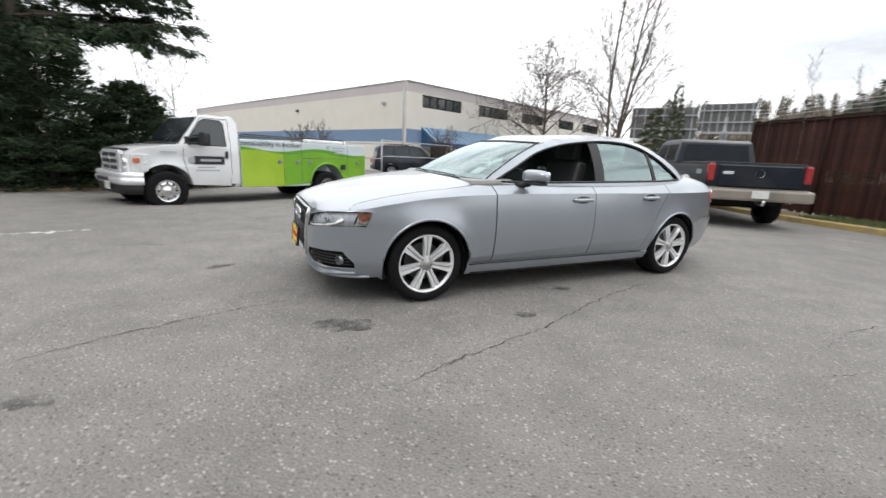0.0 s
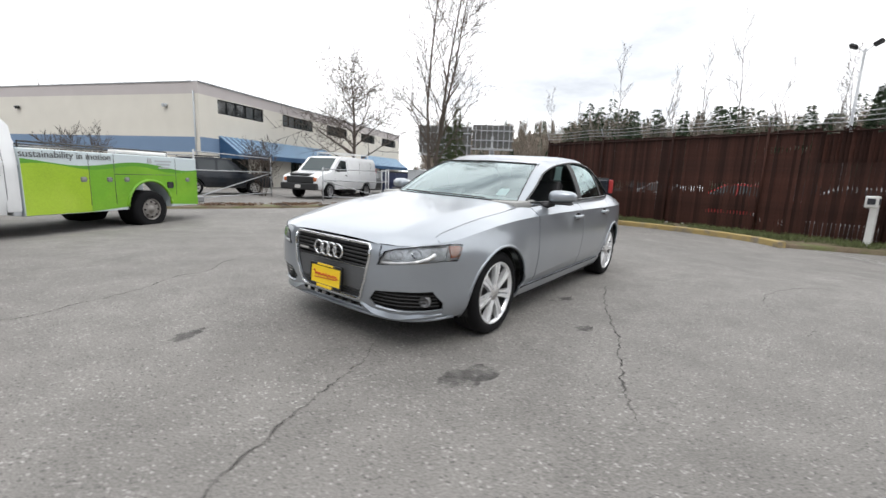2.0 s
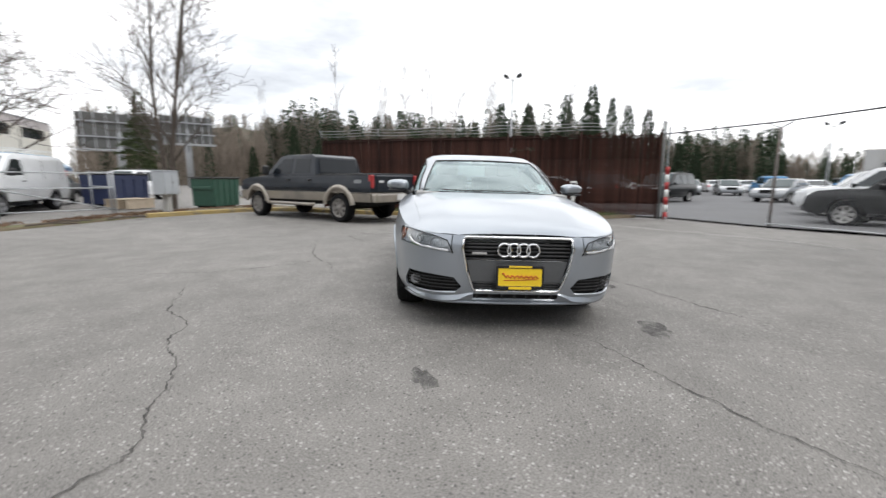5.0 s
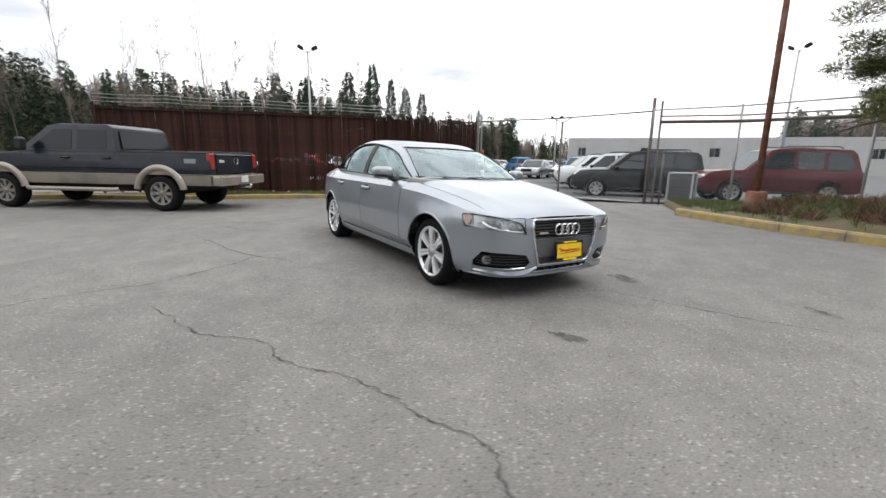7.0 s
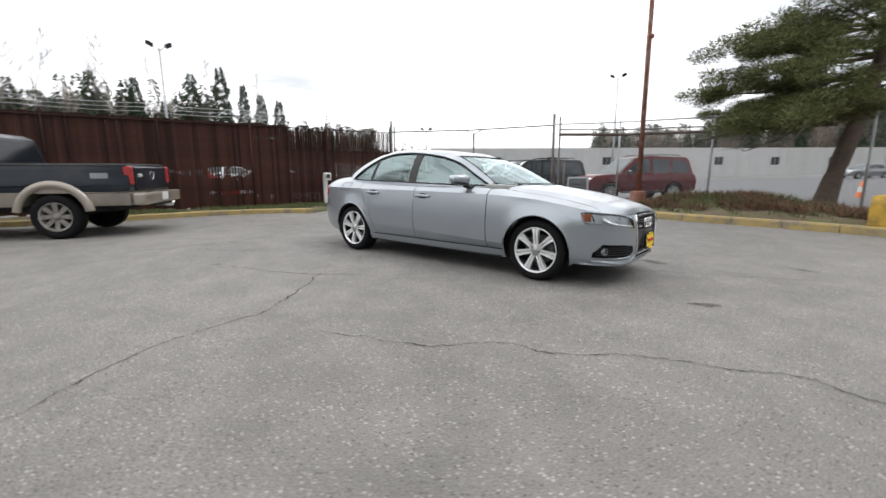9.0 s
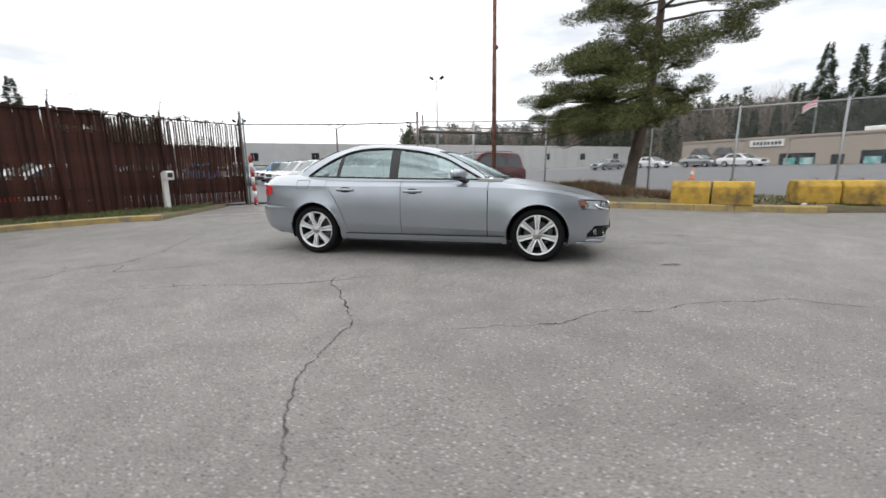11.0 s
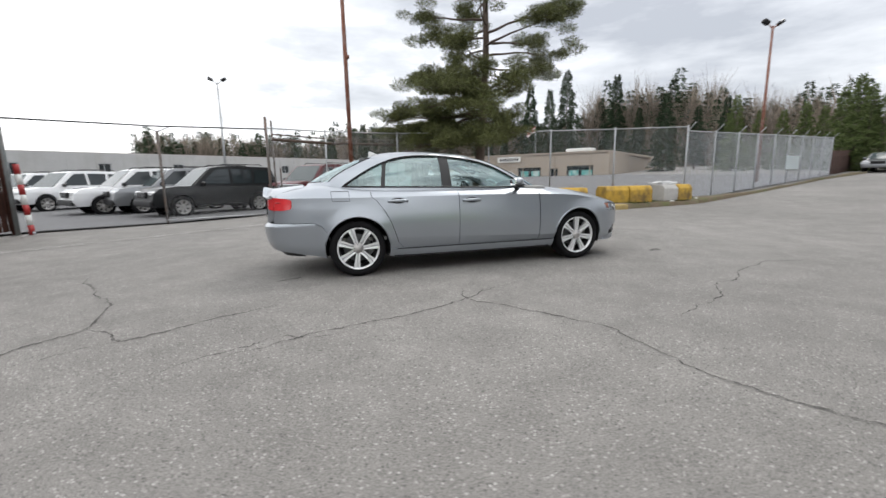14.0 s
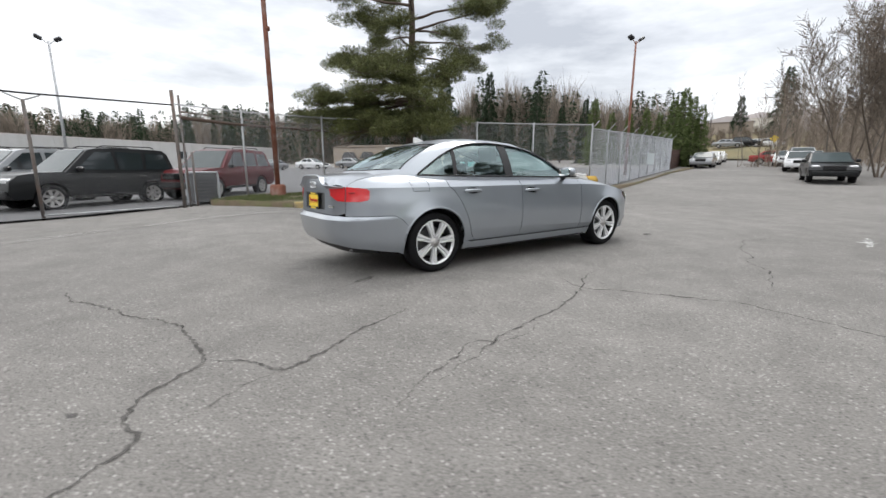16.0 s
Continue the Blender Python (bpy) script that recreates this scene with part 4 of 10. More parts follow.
def red_pole():
    f = thing("lamp_pole", pose(5.80, -3.02, ground_z(6, -3.2) + 0.1), "tall rust-red steel pole on a concrete foot", "pole")
    tube("shaft", [(0, 0, 0.2), (0.02, 0.04, 5.5), (0.04, 0.1, 11.5)], [0.078, 0.07, 0.055], RUST, f, 14)
    part("foot", to_bm(lathe_data([(0.001, 0.4), (0.2, 0.4), (0.24, 0.34), (0.25, -0.2)], 20, "Z")), RUST, f, smooth=True)
    part("collar", to_bm(lathe_data([(0.06, 5.0), (0.1, 5.02), (0.1, 5.12), (0.06, 5.14)], 16, "Z")), RUST, f, smooth=True)


red_pole()


def meter_stand():
    f = thing("card_reader_stand", pose(10.72, 6.25, ground_z(10.8, 6.3) + 0.06, 0, 0, 190), "white card reader box on a square white post", "card reader")
    part("stem", one_box((0, 0, 0.5), (0.13, 0.13, 1.0), bevel=0.012), WHITE_BAND, f)
    part("arm", one_box((0.12, 0, 1.05), (0.42, 0.1, 0.1), bevel=0.01), WHITE_BAND, f)
    part("reader_box", one_box((0.26, 0, 1.02), (0.2, 0.22, 0.26), bevel=0.02), WHITE_BAND, f)
    part("keypad", one_box((0.365, 0, 1.03), (0.012, 0.13, 0.13), bevel=0.003), INK, f)
    part("keypad", one_box((0.26, 0.115, 1.03), (0.12, 0.012, 0.13), bevel=0.003), INK, f)
    return f


meter_stand()


def concrete_block(x, y, turn, length, mats, label):
    f = thing("barrier_block", pose(x, y, ground_z(x, y) + 0.15, 0, 0, turn), label, "barrier", "concrete barrier blocks")
    h, w = 0.55, 0.62
    prof = [(-w / 2, 0), (-w / 2, 0.42), (-w / 2 + 0.1, h), (w / 2 - 0.1, h), (w / 2, 0.42), (w / 2, 0)]
    for k, (a, b) in enumerate(((-length / 2, -0.02), (0.02, length / 2))):
        v = [(a, p, z) for p, z in prof] + [(b, p, z) for p, z in prof]
        n = len(prof)
        fc = [tuple(range(n)), tuple(range(2 * n - 1, n - 1, -1))] + [(i, n + i, n + (i + 1) % n, (i + 1) % n) for i in range(n)]
        bm = bevel_sharp(to_bm((v, fc)), 0.035, 2, 20)
        part("half_block", bm, mats[k], f)
    for s in (-0.25, 0.25):
        tube("lifting_loop", [(length * s - 0.06, 0, h - 0.02), (length * s - 0.05, 0, h + 0.05), (length * s + 0.05, 0, h + 0.05), (length * s + 0.06, 0, h - 0.02)], 0.01, RUST, f, 6)


def crumpled_sheet(x, y, z, size, turn, seed):
    """A bunched-up white plastic sheet."""
    r = bmesh.new()
    bmesh.ops.create_icosphere(r, subdivisions=4, radius=1.0)
    for v in r.verts:
        p = v.co.copy()
        k = 1 + 0.55 * noise.noise(p * 1.7 + Vector((seed, 0, 0))) + 0.3 * abs(noise.noise(p * 4.1 + Vector((0, seed, 0))))
        v.co = Vector((p.x * size[0] * k, p.y * size[1] * k, max(-0.012, (p.z * 0.5 + 0.42) * size[2] * k)))
    f = part("plastic_sheet", r, CRUMPLED, None)
    f.matrix_world = pose(x, y, z, 0, 0, turn)
    tagged(f, "crumpled white plastic sheet lying on the barrier block", "sheet", "crumpled sheets")


concrete_block(-1.26, -2.33, 194, 1.7, (BLOCK_YELLOW, BLOCK_YELLOW), "two yellow concrete barrier blocks streaked with rust and dirt")
concrete_block(-3.52, -4.05, 205, 1.75, (BLOCK_YELLOW, BLOCK_YELLOW), "yellow concrete barrier block with dark grime stains")
concrete_block(-5.36, -5.40, 218, 1.5, (CONCRETE, BLOCK_YELLOW), "concrete barrier block, half bare grey and half yellow")
for k, (x, y) in enumerate(((-4.86, -5.2), (-5.37, -5.6))):
    crumpled_sheet(x, y, ground_z(x, y) + 0.665, (0.3, 0.2, 0.13), 218 + 25 * k, 3 + k)


# ---- buildings ----
def wall_slab(name, length, z0, z1, mat, parent, openings=(), thick=0.3, x0=0.0):
    """A wall along +x with rectangular openings (x0, x1, z0, z1) right through; its outer face looks to -y."""
    xs = sorted({x0, x0 + length, *[o[0] for o in openings], *[o[1] for o in openings]})
    zs = sorted({z0, z1, *[o[2] for o in openings], *[o[3] for o in openings]})
    nx, nz = len(xs), len(zs)
    solid = {(i, j) for i in range(nx - 1) for j in range(nz - 1)
             if not any(o[0] < (xs[i] + xs[i + 1]) / 2 < o[1] and o[2] < (zs[j] + zs[j + 1]) / 2 < o[3] for o in openings)}
    verts = [(x, y, z) for y in (0.0, thick) for z in zs for x in xs]
    at = lambda i, j, k: k * nx * nz + j * nx + i
    faces = []
    for i, j in sorted(solid):
        faces.append((at(i, j, 0), at(i + 1, j, 0), at(i + 1, j + 1, 0), at(i, j + 1, 0)))
        faces.append((at(i, j, 1), at(i, j + 1, 1), at(i + 1, j + 1, 1), at(i + 1, j, 1)))
        for di, dj, p, q in ((-1, 0, (i, j + 1), (i, j)), (1, 0, (i + 1, j), (i + 1, j + 1)), (0, -1, (i, j), (i + 1, j)), (0, 1, (i + 1, j + 1), (i, j + 1))):
            if (i + di, j + dj) not in solid:
                faces.append((at(*q, 0), at(*p, 0), at(*p, 1), at(*q, 1)))
    return raw(name, verts, faces, mat, parent)


def strip_window(parent, x0, x1, z0, z1, panes, y=0.12, glass=None, frame_mat=None):
    w = new("window")
    w.parent = parent
    frame_mat = frame_mat or DARK_TRIM
    t = 0.06
    for c, s in ((((x0 + x1) / 2, y, z0 + t / 2), (x1 - x0, 0.1, t)), (((x0 + x1) / 2, y, z1 - t / 2), (x1 - x0, 0.1, t))):
        part("frame_bar", one_box(c, s), frame_mat, w)
    for i in range(panes + 1):
        x = x0 + t / 2 + (x1 - x0 - t) * i / panes
        part("frame_bar", one_box((x, y, (z0 + z1) / 2), (t, 0.1, z1 - z0 - 2 * t)), frame_mat, w)
    for i in range(panes):
        a, b = x0 + (x1 - x0) * i / panes + t / 2, x0 + (x1 - x0) * (i + 1) / panes - t / 2
        part("pane", one_box(((a + b) / 2, y + 0.02 + 0.004 * (i % 2), (z0 + z1) / 2), (b - a, 0.012, z1 - z0 - 2 * t)), glass or DARK_GLASS, w)
    return w


def cream_building():
    ux, uy = 0.643, 0.766
    turn = math.degrees(math.atan2(uy, ux))
    f = thing("office_warehouse", pose(-4.716, 30.9, -0.2, 0, 0, turn), "two-storey cream stucco warehouse with grey parapet and blue band", "building")
    L, H = 31.0, 6.22
    wins = [(1.45, 5.6), (7.7, 11.75), (13.9, 17.6), (20.5, 23.8), (25.7, 29.8)]
    doors = [(2.4, 4.0), (5.2, 6.4), (8.6, 10.2), (11.4, 13.0), (16.0, 18.0), (25.0, 27.0)]
    wall_slab("front_wall", L, 5.56, H, STUCCO_GREY, f)
    wall_slab("front_wall", L, 3.15, 5.56, STUCCO, f, [(a, b, 4.64, 5.5) for a, b in wins])
    wall_slab("front_wall", L, 0, 3.15, STUCCO, f, [(a, b, 0.3, 2.35) for a, b in doors])
    wall_slab("blue_band", 1.5, 2.2, 3.1, STUCCO_BLUE, f, thick=0.02, x0=0.0).location = (0, -0.025, 0)
    for a, b in wins:
        strip_window(f, a, b, 4.64, 5.5, 5, glass=OFFICE_GLASS)
    for a, b in doors:
        strip_window(f, a, b, 0.3, 2.35, 2)
    # the long blank side wall runs off at a right angle
    side = new("side_wall")
    side.parent = f
    side.matrix_basis = pose(0, 0, 0, 0, 0, 90)
    for z0, z1, m, y in ((5.56, H, STUCCO_GREY, 0), (3.1, 5.56, STUCCO, 0), (2.2, 3.1, STUCCO_BLUE, 0.0), (0, 2.2, STUCCO, 0)):
        v, fc = prism_data([(0.3, z0), (44, z0), (44, z1), (0.3, z1)], -0.3, 0.0)
        raw("wall_band", v, fc, m, side)
    for x, z, r in ((2.4, 4.9, 0.12), (15.2, 4.85, 0.16)):
        part("wall_lamp", one_box((x, 0.12, z), (0.28, 0.22, 0.2), bevel=0.04), [CAB_GREY, DARK_TRIM][x > 5], side)
    tube("downpipe", [(0.28, 0.05, 0.2), (0.28, 0.05, 5.7)], 0.05, CAB_GREY, side, 8)
    part("roof", one_box((L / 2, 22, H - 0.45), (L - 0.6, 43.4, 0.2)), STUCCO_GREY, f)
    part("back_wall", one_box((L - 0.15, 22, H / 2), (0.3, 43.4, H)), STUCCO, f)
    part("parapet_cap", one_box((L / 2, 0.12, H + 0.03), (L, 0.4, 0.06)), CAB_GREY, f)
    cap = part("parapet_cap", one_box((0.15, 22, H + 0.03), (0.4, 43.2, 0.06)), CAB_GREY, f)
    for x, y in ((6, 12), (9, 20), (4, 28)):
        tube("roof_vent", [(x, y, H - 0.4), (x, y, H + 0.5)], 0.12, GALV, f, 8)
    for x0, x1 in ((1.42, 13.6), (20.5, 30.2)):
        aw = new("awning")
        aw.parent = f
        prof = [(0, 3.3), (-1.5, 2.25), (-1.5, 1.95), (-1.42, 1.95), (-1.42, 2.2), (0, 3.2)]
        n = len(prof)
        v = [(x0, p, z) for p, z in prof] + [(x1, p, z) for p, z in prof]
        fc = [tuple(range(n)), tuple(range(2 * n - 1, n - 1, -1))] + [(i, n + i, n + (i + 1) % n, (i + 1) % n) for i in range(n)]
        raw("slope", v, fc, AWNING, aw)
        raw("end_cheek", [(x0 + 0.02, 0, 3.2), (x0 + 0.02, -1.45, 2.2), (x0 + 0.02, -1.45, 1.95), (x0 + 0.02, 0, 1.95)], [(0, 1, 2, 3)], AWNING, aw)
        k = int((x1 - x0) / 0.46)
        for i in range(k):
            xa = x0 + 0.1 + (x1 - x0 - 0.2) * i / k
            raw("seam", [(xa, -0.02, 3.3), (xa + 0.16, -0.02, 3.3), (xa + 0.16, -1.5, 2.262), (xa, -1.5, 2.262), (xa + 0.08, -0.02, 3.345), (xa + 0.08, -1.5, 2.3)],
                [(0, 4, 5, 3), (4, 1, 2, 5)], AWNING_LIGHT, aw)
    return f


cream_building()


def long_warehouse():
    a, b = Vector((66.75, -18.36)), Vector((32.5, -95.7))
    d = b - a
    f = thing("long_warehouse", pose(a.x, a.y, 0, 0, 0, math.degrees(math.atan2(d.y, d.x))), "long low weathered white concrete warehouse with small windows", "building")
    L = d.length
    holes = [(1.4 + 9.5 * i, 2.9 + 9.5 * i, 2.2, 3.6) for i in range(9)]
    w = wall_slab("wall", L, -1, 5.0, WAREHOUSE, f, holes)
    w.matrix_basis = Matrix.Diagonal((1, -1, 1, 1))
    w.data.flip_normals()
    for x0, x1, z0, z1 in holes:
        strip_window(f, x0, x1, z0, z1, 2, y=-0.12, frame_mat=CAB_GREY)
    part("roof", one_box((L / 2, 15, 4.7), (L, 30, 0.2)), WAREHOUSE, f)
    part("eave", one_box((L / 2, -0.05, 5.05), (L, 0.5, 0.12)), STUCCO_GREY, f)
    k = 27
    for i in range(k):
        part("pilaster", one_box((L * (i + 0.5) / k, -0.32, 2.2), (0.25, 0.08, 5.4)), WAREHOUSE, f)


def beige_shop():
    m, l, r = Vector((-9.1, -43.8)), Vector((12.5, -54.6)), Vector((-21.6, -72.0))
    d = l - m
    z = 0.2
    f = thing("beige_workshop", pose(m.x, m.y, z, 0, 0, math.degrees(math.atan2(d.y, d.x))), "single-storey beige workshop with dark openings and small canopies", "building")
    L, H = d.length, 3.75
    holes = [(1.6, 5.0, 0.1, 2.0), (6.2, 7.3, 0.0, 1.7), (8.6, 12.0, 0.3, 1.9), (15.4, 16.6, 0.3, 1.6), (17.4, 18.4, 0.2, 1.8), (20.4, 21.6, 0.3, 1.6)]
    w = wall_slab("front_wall", L, -0.6, H, BEIGE, f, holes)
    w.matrix_basis = Matrix.Diagonal((1, -1, 1, 1))
    w.data.flip_normals()
    for x0, x1, z0, z1 in holes:
        strip_window(f, x0, x1, z0, z1, 3, y=-0.12)
    for x, wd in ((2.4, 1.3), (4.1, 1.2), (9.4, 1.2), (11.0, 1.1)):
        part("window_poster", one_box((x, -0.06, 0.95), (wd, 0.02, 0.95)), POSTER_TEAL, f)
    for i in range(9):
        part("window_divider", one_box((13.2 + 0.42 * i, -0.02, 0.9), (0.06, 0.06, 1.3)), WHITE_BAND, f)
    part("door_leaf", one_box((18.0, -0.08, 0.9), (0.8, 0.05, 1.7)), BIN_GREEN, f)
    part("coping", one_box((L / 2, 0.03, H - 0.1), (L, 0.1, 0.22)), BEIGE, f)
    for i in range(5):
        part("downpipe", one_box((2.0 + 4.6 * i, 0.05, 1.6), (0.1, 0.08, 3.6)), BEIGE, f)
    e = r - m
    ang = math.degrees(math.atan2(e.y, e.x)) - math.degrees(math.atan2(d.y, d.x))
    side = new("side_wall")
    side.parent = f
    side.matrix_basis = pose(0, 0, 0, 0, 0, ang)
    v, fc = prism_data([(0, -0.6), (e.length, -0.6), (e.length, H), (0, H)], -0.3, 0.0)
    raw("wall_band", v, fc, BEIGE, side)
    part("roller_door", one_box((9.5, 0.02, 1.2), (3.0, 0.06, 2.4)), DARK_TRIM, side)
    for x in (17.9, 21.0):
        bm = to_bm(prism_data([(x - 1.0, 1.9), (x + 1.0, 1.9), (x + 0.4, 2.8), (x - 0.4, 2.8)], 0.0, 1.2))
        part("canopy", bm, GREY_PLASTIC, f)
    part("sign_board", one_box((13.4, 0.12, 3.05), (3.6, 0.12, 0.75), bevel=0.03), WHITE_BAND, f)
    for i in range(8):
        part("sign_bar", one_box((12.0 + 0.38 * i, 0.19, 3.05), (0.24, 0.02, 0.34)), INK, f)
    part("roof", one_box((L / 2, -12, H - 0.3), (L, 24, 0.15)), BEIGE, f)
    part("roof_unit", one_box((4.2, -2.5, H + 0.2), (3.4, 1.6, 0.6), bevel=0.1), WHITE_BAND, f)


long_warehouse()
beige_shop()


def billboard(x, y, turn, w, h, z, label):
    f = thing("billboard", pose(x, y, ground_z(x, y), 0, 0, turn), label, "billboard", "billboards beside the highway")
    part("panel", one_box((0, 0, z), (w, 0.3, h), bevel=0.05), BILL, f)
    for i in range(7):
        part("back_rib", one_box((-w / 2 + w * (i + 0.5) / 7, -0.28, z), (0.14, 0.22, h + 0.3)), GALV, f)
    for i in range(14):
        part("stringer", one_box((-w / 2 + w * (i + 0.5) / 14, -0.2, z), (0.06, 0.08, h)), BILL, f)
    for zz in (z - h / 2 - 0.2, z - h * 0.18, z + h * 0.25):
        part("beam", one_box((0, -0.35, zz), (w + 0.5, 0.16, 0.16)), GALV, f)
    part("catwalk", one_box((0, -0.8, z - h / 2 - 0.4), (w + 0.4, 0.8, 0.08)), GALV, f)
    tube("column", [(0, 0.2, 0), (0, 0.2, z)], 0.45, GALV, f, 14)


billboard(28.0, 69.1, -24, 8.8, 4.5, 7.5, "weathered back of a roadside billboard on a column")
billboard(35.1, 65.5, -30, 6.6, 3.7, 8.3, "weathered back of a tilted roadside billboard on a column")


def lamp_post(x, y, h, heads, label, turn=0, mat=None):
    f = thing("street_lamp", pose(x, y, ground_z(x, y), 0, 0, turn), label, "street lamp", "lot floodlights")
    tube("pole", [(0, 0, 0), (0, 0, h)], [0.1, 0.055], mat or GALV, f, 10)
    for s in heads:
        tube("bracket", [(0, 0, h - 0.2), (0.3 * s, 0, h + 0.1)], 0.025, mat or GALV, f, 6)
        bm = box(bmesh.new(), (0, 0, 0), (0.40, 0.32, 0.17), bevel=0.05, m=pose(0.46 * s, 0, h + 0.18, 18, -28 * s, 0))
        part("lamp_head", bm, DARK_TRIM, f)


lamp_post(25.8, 13.5, 8.3, (-1, 1), "tall lot floodlight with two dark lamp heads", 100)
lamp_post(23.2, -18.3, 8.6, (-1, 1), "tall lot floodlight with two small lamp heads", 30)
lamp_post(-13.3, -17.1, 8.6, (-1, 1), "tall brown roadside floodlight pole", 20, RUST)
lamp_post(40.0, -8.0, 5.6, (-1, 1), "far lot floodlight with two lamp heads", 60)


def hill(name, arc0, arc1, radius, height, label, seed, base=-2):
    """A wooded ridge far off, part of a ring round the lot."""
    verts, faces = [], []
    n, m = 60, 8
    for i in range(n + 1):
        a = radians(arc0 + (arc1 - arc0) * i / n)
        edge = min(1.0, 0.25 + 4 * min(i, n - i) / n)
        top = height * edge * (0.8 + 0.5 * noise.noise(Vector((math.cos(a) * 4 + seed, math.sin(a) * 4, 0))))
        for j in range(m + 1):
            r = radius * (1 + 0.55 * j / m)
            verts.append((r * math.cos(a), r * math.sin(a), base + top * ss(0, 1, j / m) + 2.5 * noise.noise(Vector((i * 0.6, j * 0.9, seed)))))
    for i in range(n):
        for j in range(m):
            k = i * (m + 1) + j
            faces.append((k, k + 1, k + m + 2, k + m + 1))
    tagged(raw(name, verts, faces, HILL, smooth=True), label, "hill", kind="structure")


def road_bank():
    """The dry bank that closes the road, rising to a shelf with parked cars."""
    verts, faces = [], []
    n, m = 40, 14
    for i in range(n + 1):
        az = radians(-143 + 19 * i / n)
        for j in range(m + 1):
            d = 70 + 62 * j / m
            x, y = d * math.cos(az), d * math.sin(az)
            edge = min(1.0, i / 6, (n - i) / 6)
            verts.append((x, y, ground_z(x, y) - 0.4 + edge * (0.5 + bank_rise(d)) + 0.35 * noise.noise(Vector((x * 0.15, y * 0.15, 0)))))
    for i in range(n):
        for j in range(m):
            k = i * (m + 1) + j
            faces.append((k, k + m + 1, k + m + 2, k + 1))
    tagged(raw("ground_bank", verts, faces, DRY_BANK, smooth=True), "dry yellow-brown grass bank at the end of the road", "bank", kind="structure")


def bank_rise(d):
    return 2.0 * ss(70, 82, d) + 4.0 * ss(100, 130, d)


road_bank()
hill("backdrop_hill_east", 8, 68, 150, 29, "brown wooded winter hillside", 1)
hill("backdrop_hill_south_far", -96, -52, 160, 27, "brown wooded winter hillside behind the lot", 7, base=-3)
hill("backdrop_hill_south", -150, -84, 130, 26, "brown wooded winter hillside above the road", 2, base=-3)
hill("backdrop_hill_south_east", -84, 14, 260, 12, "low dark wooded ridge", 3)
hill("backdrop_hill_west", -215, -150, 130, 16, "brown wooded winter hillside", 4)
hill("backdrop_hill_north", 66, 145, 320, 12, "low wooded ridge", 5)


# ---- the silver saloon ----
class Slices:
    """A body given by its level slices: each a superellipse with a nose, a tail and a half-width that change with height."""

    def __init__(self, nose, tail, half, mid, nf, nr):
        self.nose, self.tail, self.half, self.mid, self.nf, self.nr = nose, tail, half, mid, nf, nr

    def b(self, x, z):
        return hermite(self.half, z)

    def side(self, x, z):
        fore = x > self.mid
        n = self.nf if fore else self.nr
        a = abs(hermite(self.nose if fore else self.tail, z) - self.mid)
        q = min(0.9999, abs(x - self.mid) / a)
        return self.b(x, z) * (1 - q ** n) ** (1 / n)

    def end(self, y, z, fore=True):
        n = self.nf if fore else self.nr
        tip = hermite(self.nose if fore else self.tail, z)
        q = min(0.9999, abs(y) / self.b(self.mid + (tip - self.mid) * 0.85, z))
        return self.mid + (tip - self.mid) * (1 - q ** n) ** (1 / n)

    rear_split = 0.5

    def corner_x(self, z, fore=True):
        n = self.nf if fore else self.nr
        return self.mid + (hermite(self.nose if fore else self.tail, z) - self.mid) * (0.5 if fore else self.rear_split) ** (1 / n)

    def corner_y(self, z, fore=True):
        n = self.nf if fore else self.nr
        tip = hermite(self.nose if fore else self.tail, z)
        return self.b(self.mid + (tip - self.mid) * 0.85, z) * (0.5 if fore else 1 - self.rear_split) ** (1 / n)


SHOULDER = [(-2.5, 0.885), (-2.1, 0.878), (-1.5, 0.872), (-1.1, 0.868), (-0.28, 0.866), (0.5, 0.860), (0.9, 0.852), (1.2, 0.838), (1.4, 0.821), (1.6, 0.792), (1.75, 0.765), (1.85, 0.744), (1.95, 0.728), (2.1, 0.709), (2.2, 0.695)]
CROWN = [(-2.45, 0.955), (-2.35, 0.98), (-2.2, 1.0), (-1.9, 1.03), (-1.5, 1.05), (0.0, 1.025), (0.9, 0.985), (1.05, 0.963), (1.23, 0.94), (1.48, 0.905), (1.7, 0.863), (1.95, 0.808), (2.1, 0.764), (2.16, 0.738), (2.2, 0.708)]
LOWER = [(-1.15, 0.43), (-0.9, 0.412), (-0.2, 0.388), (0.16, 0.378), (0.83, 0.355), (1.0, 0.35)]  # the crease low on the doors


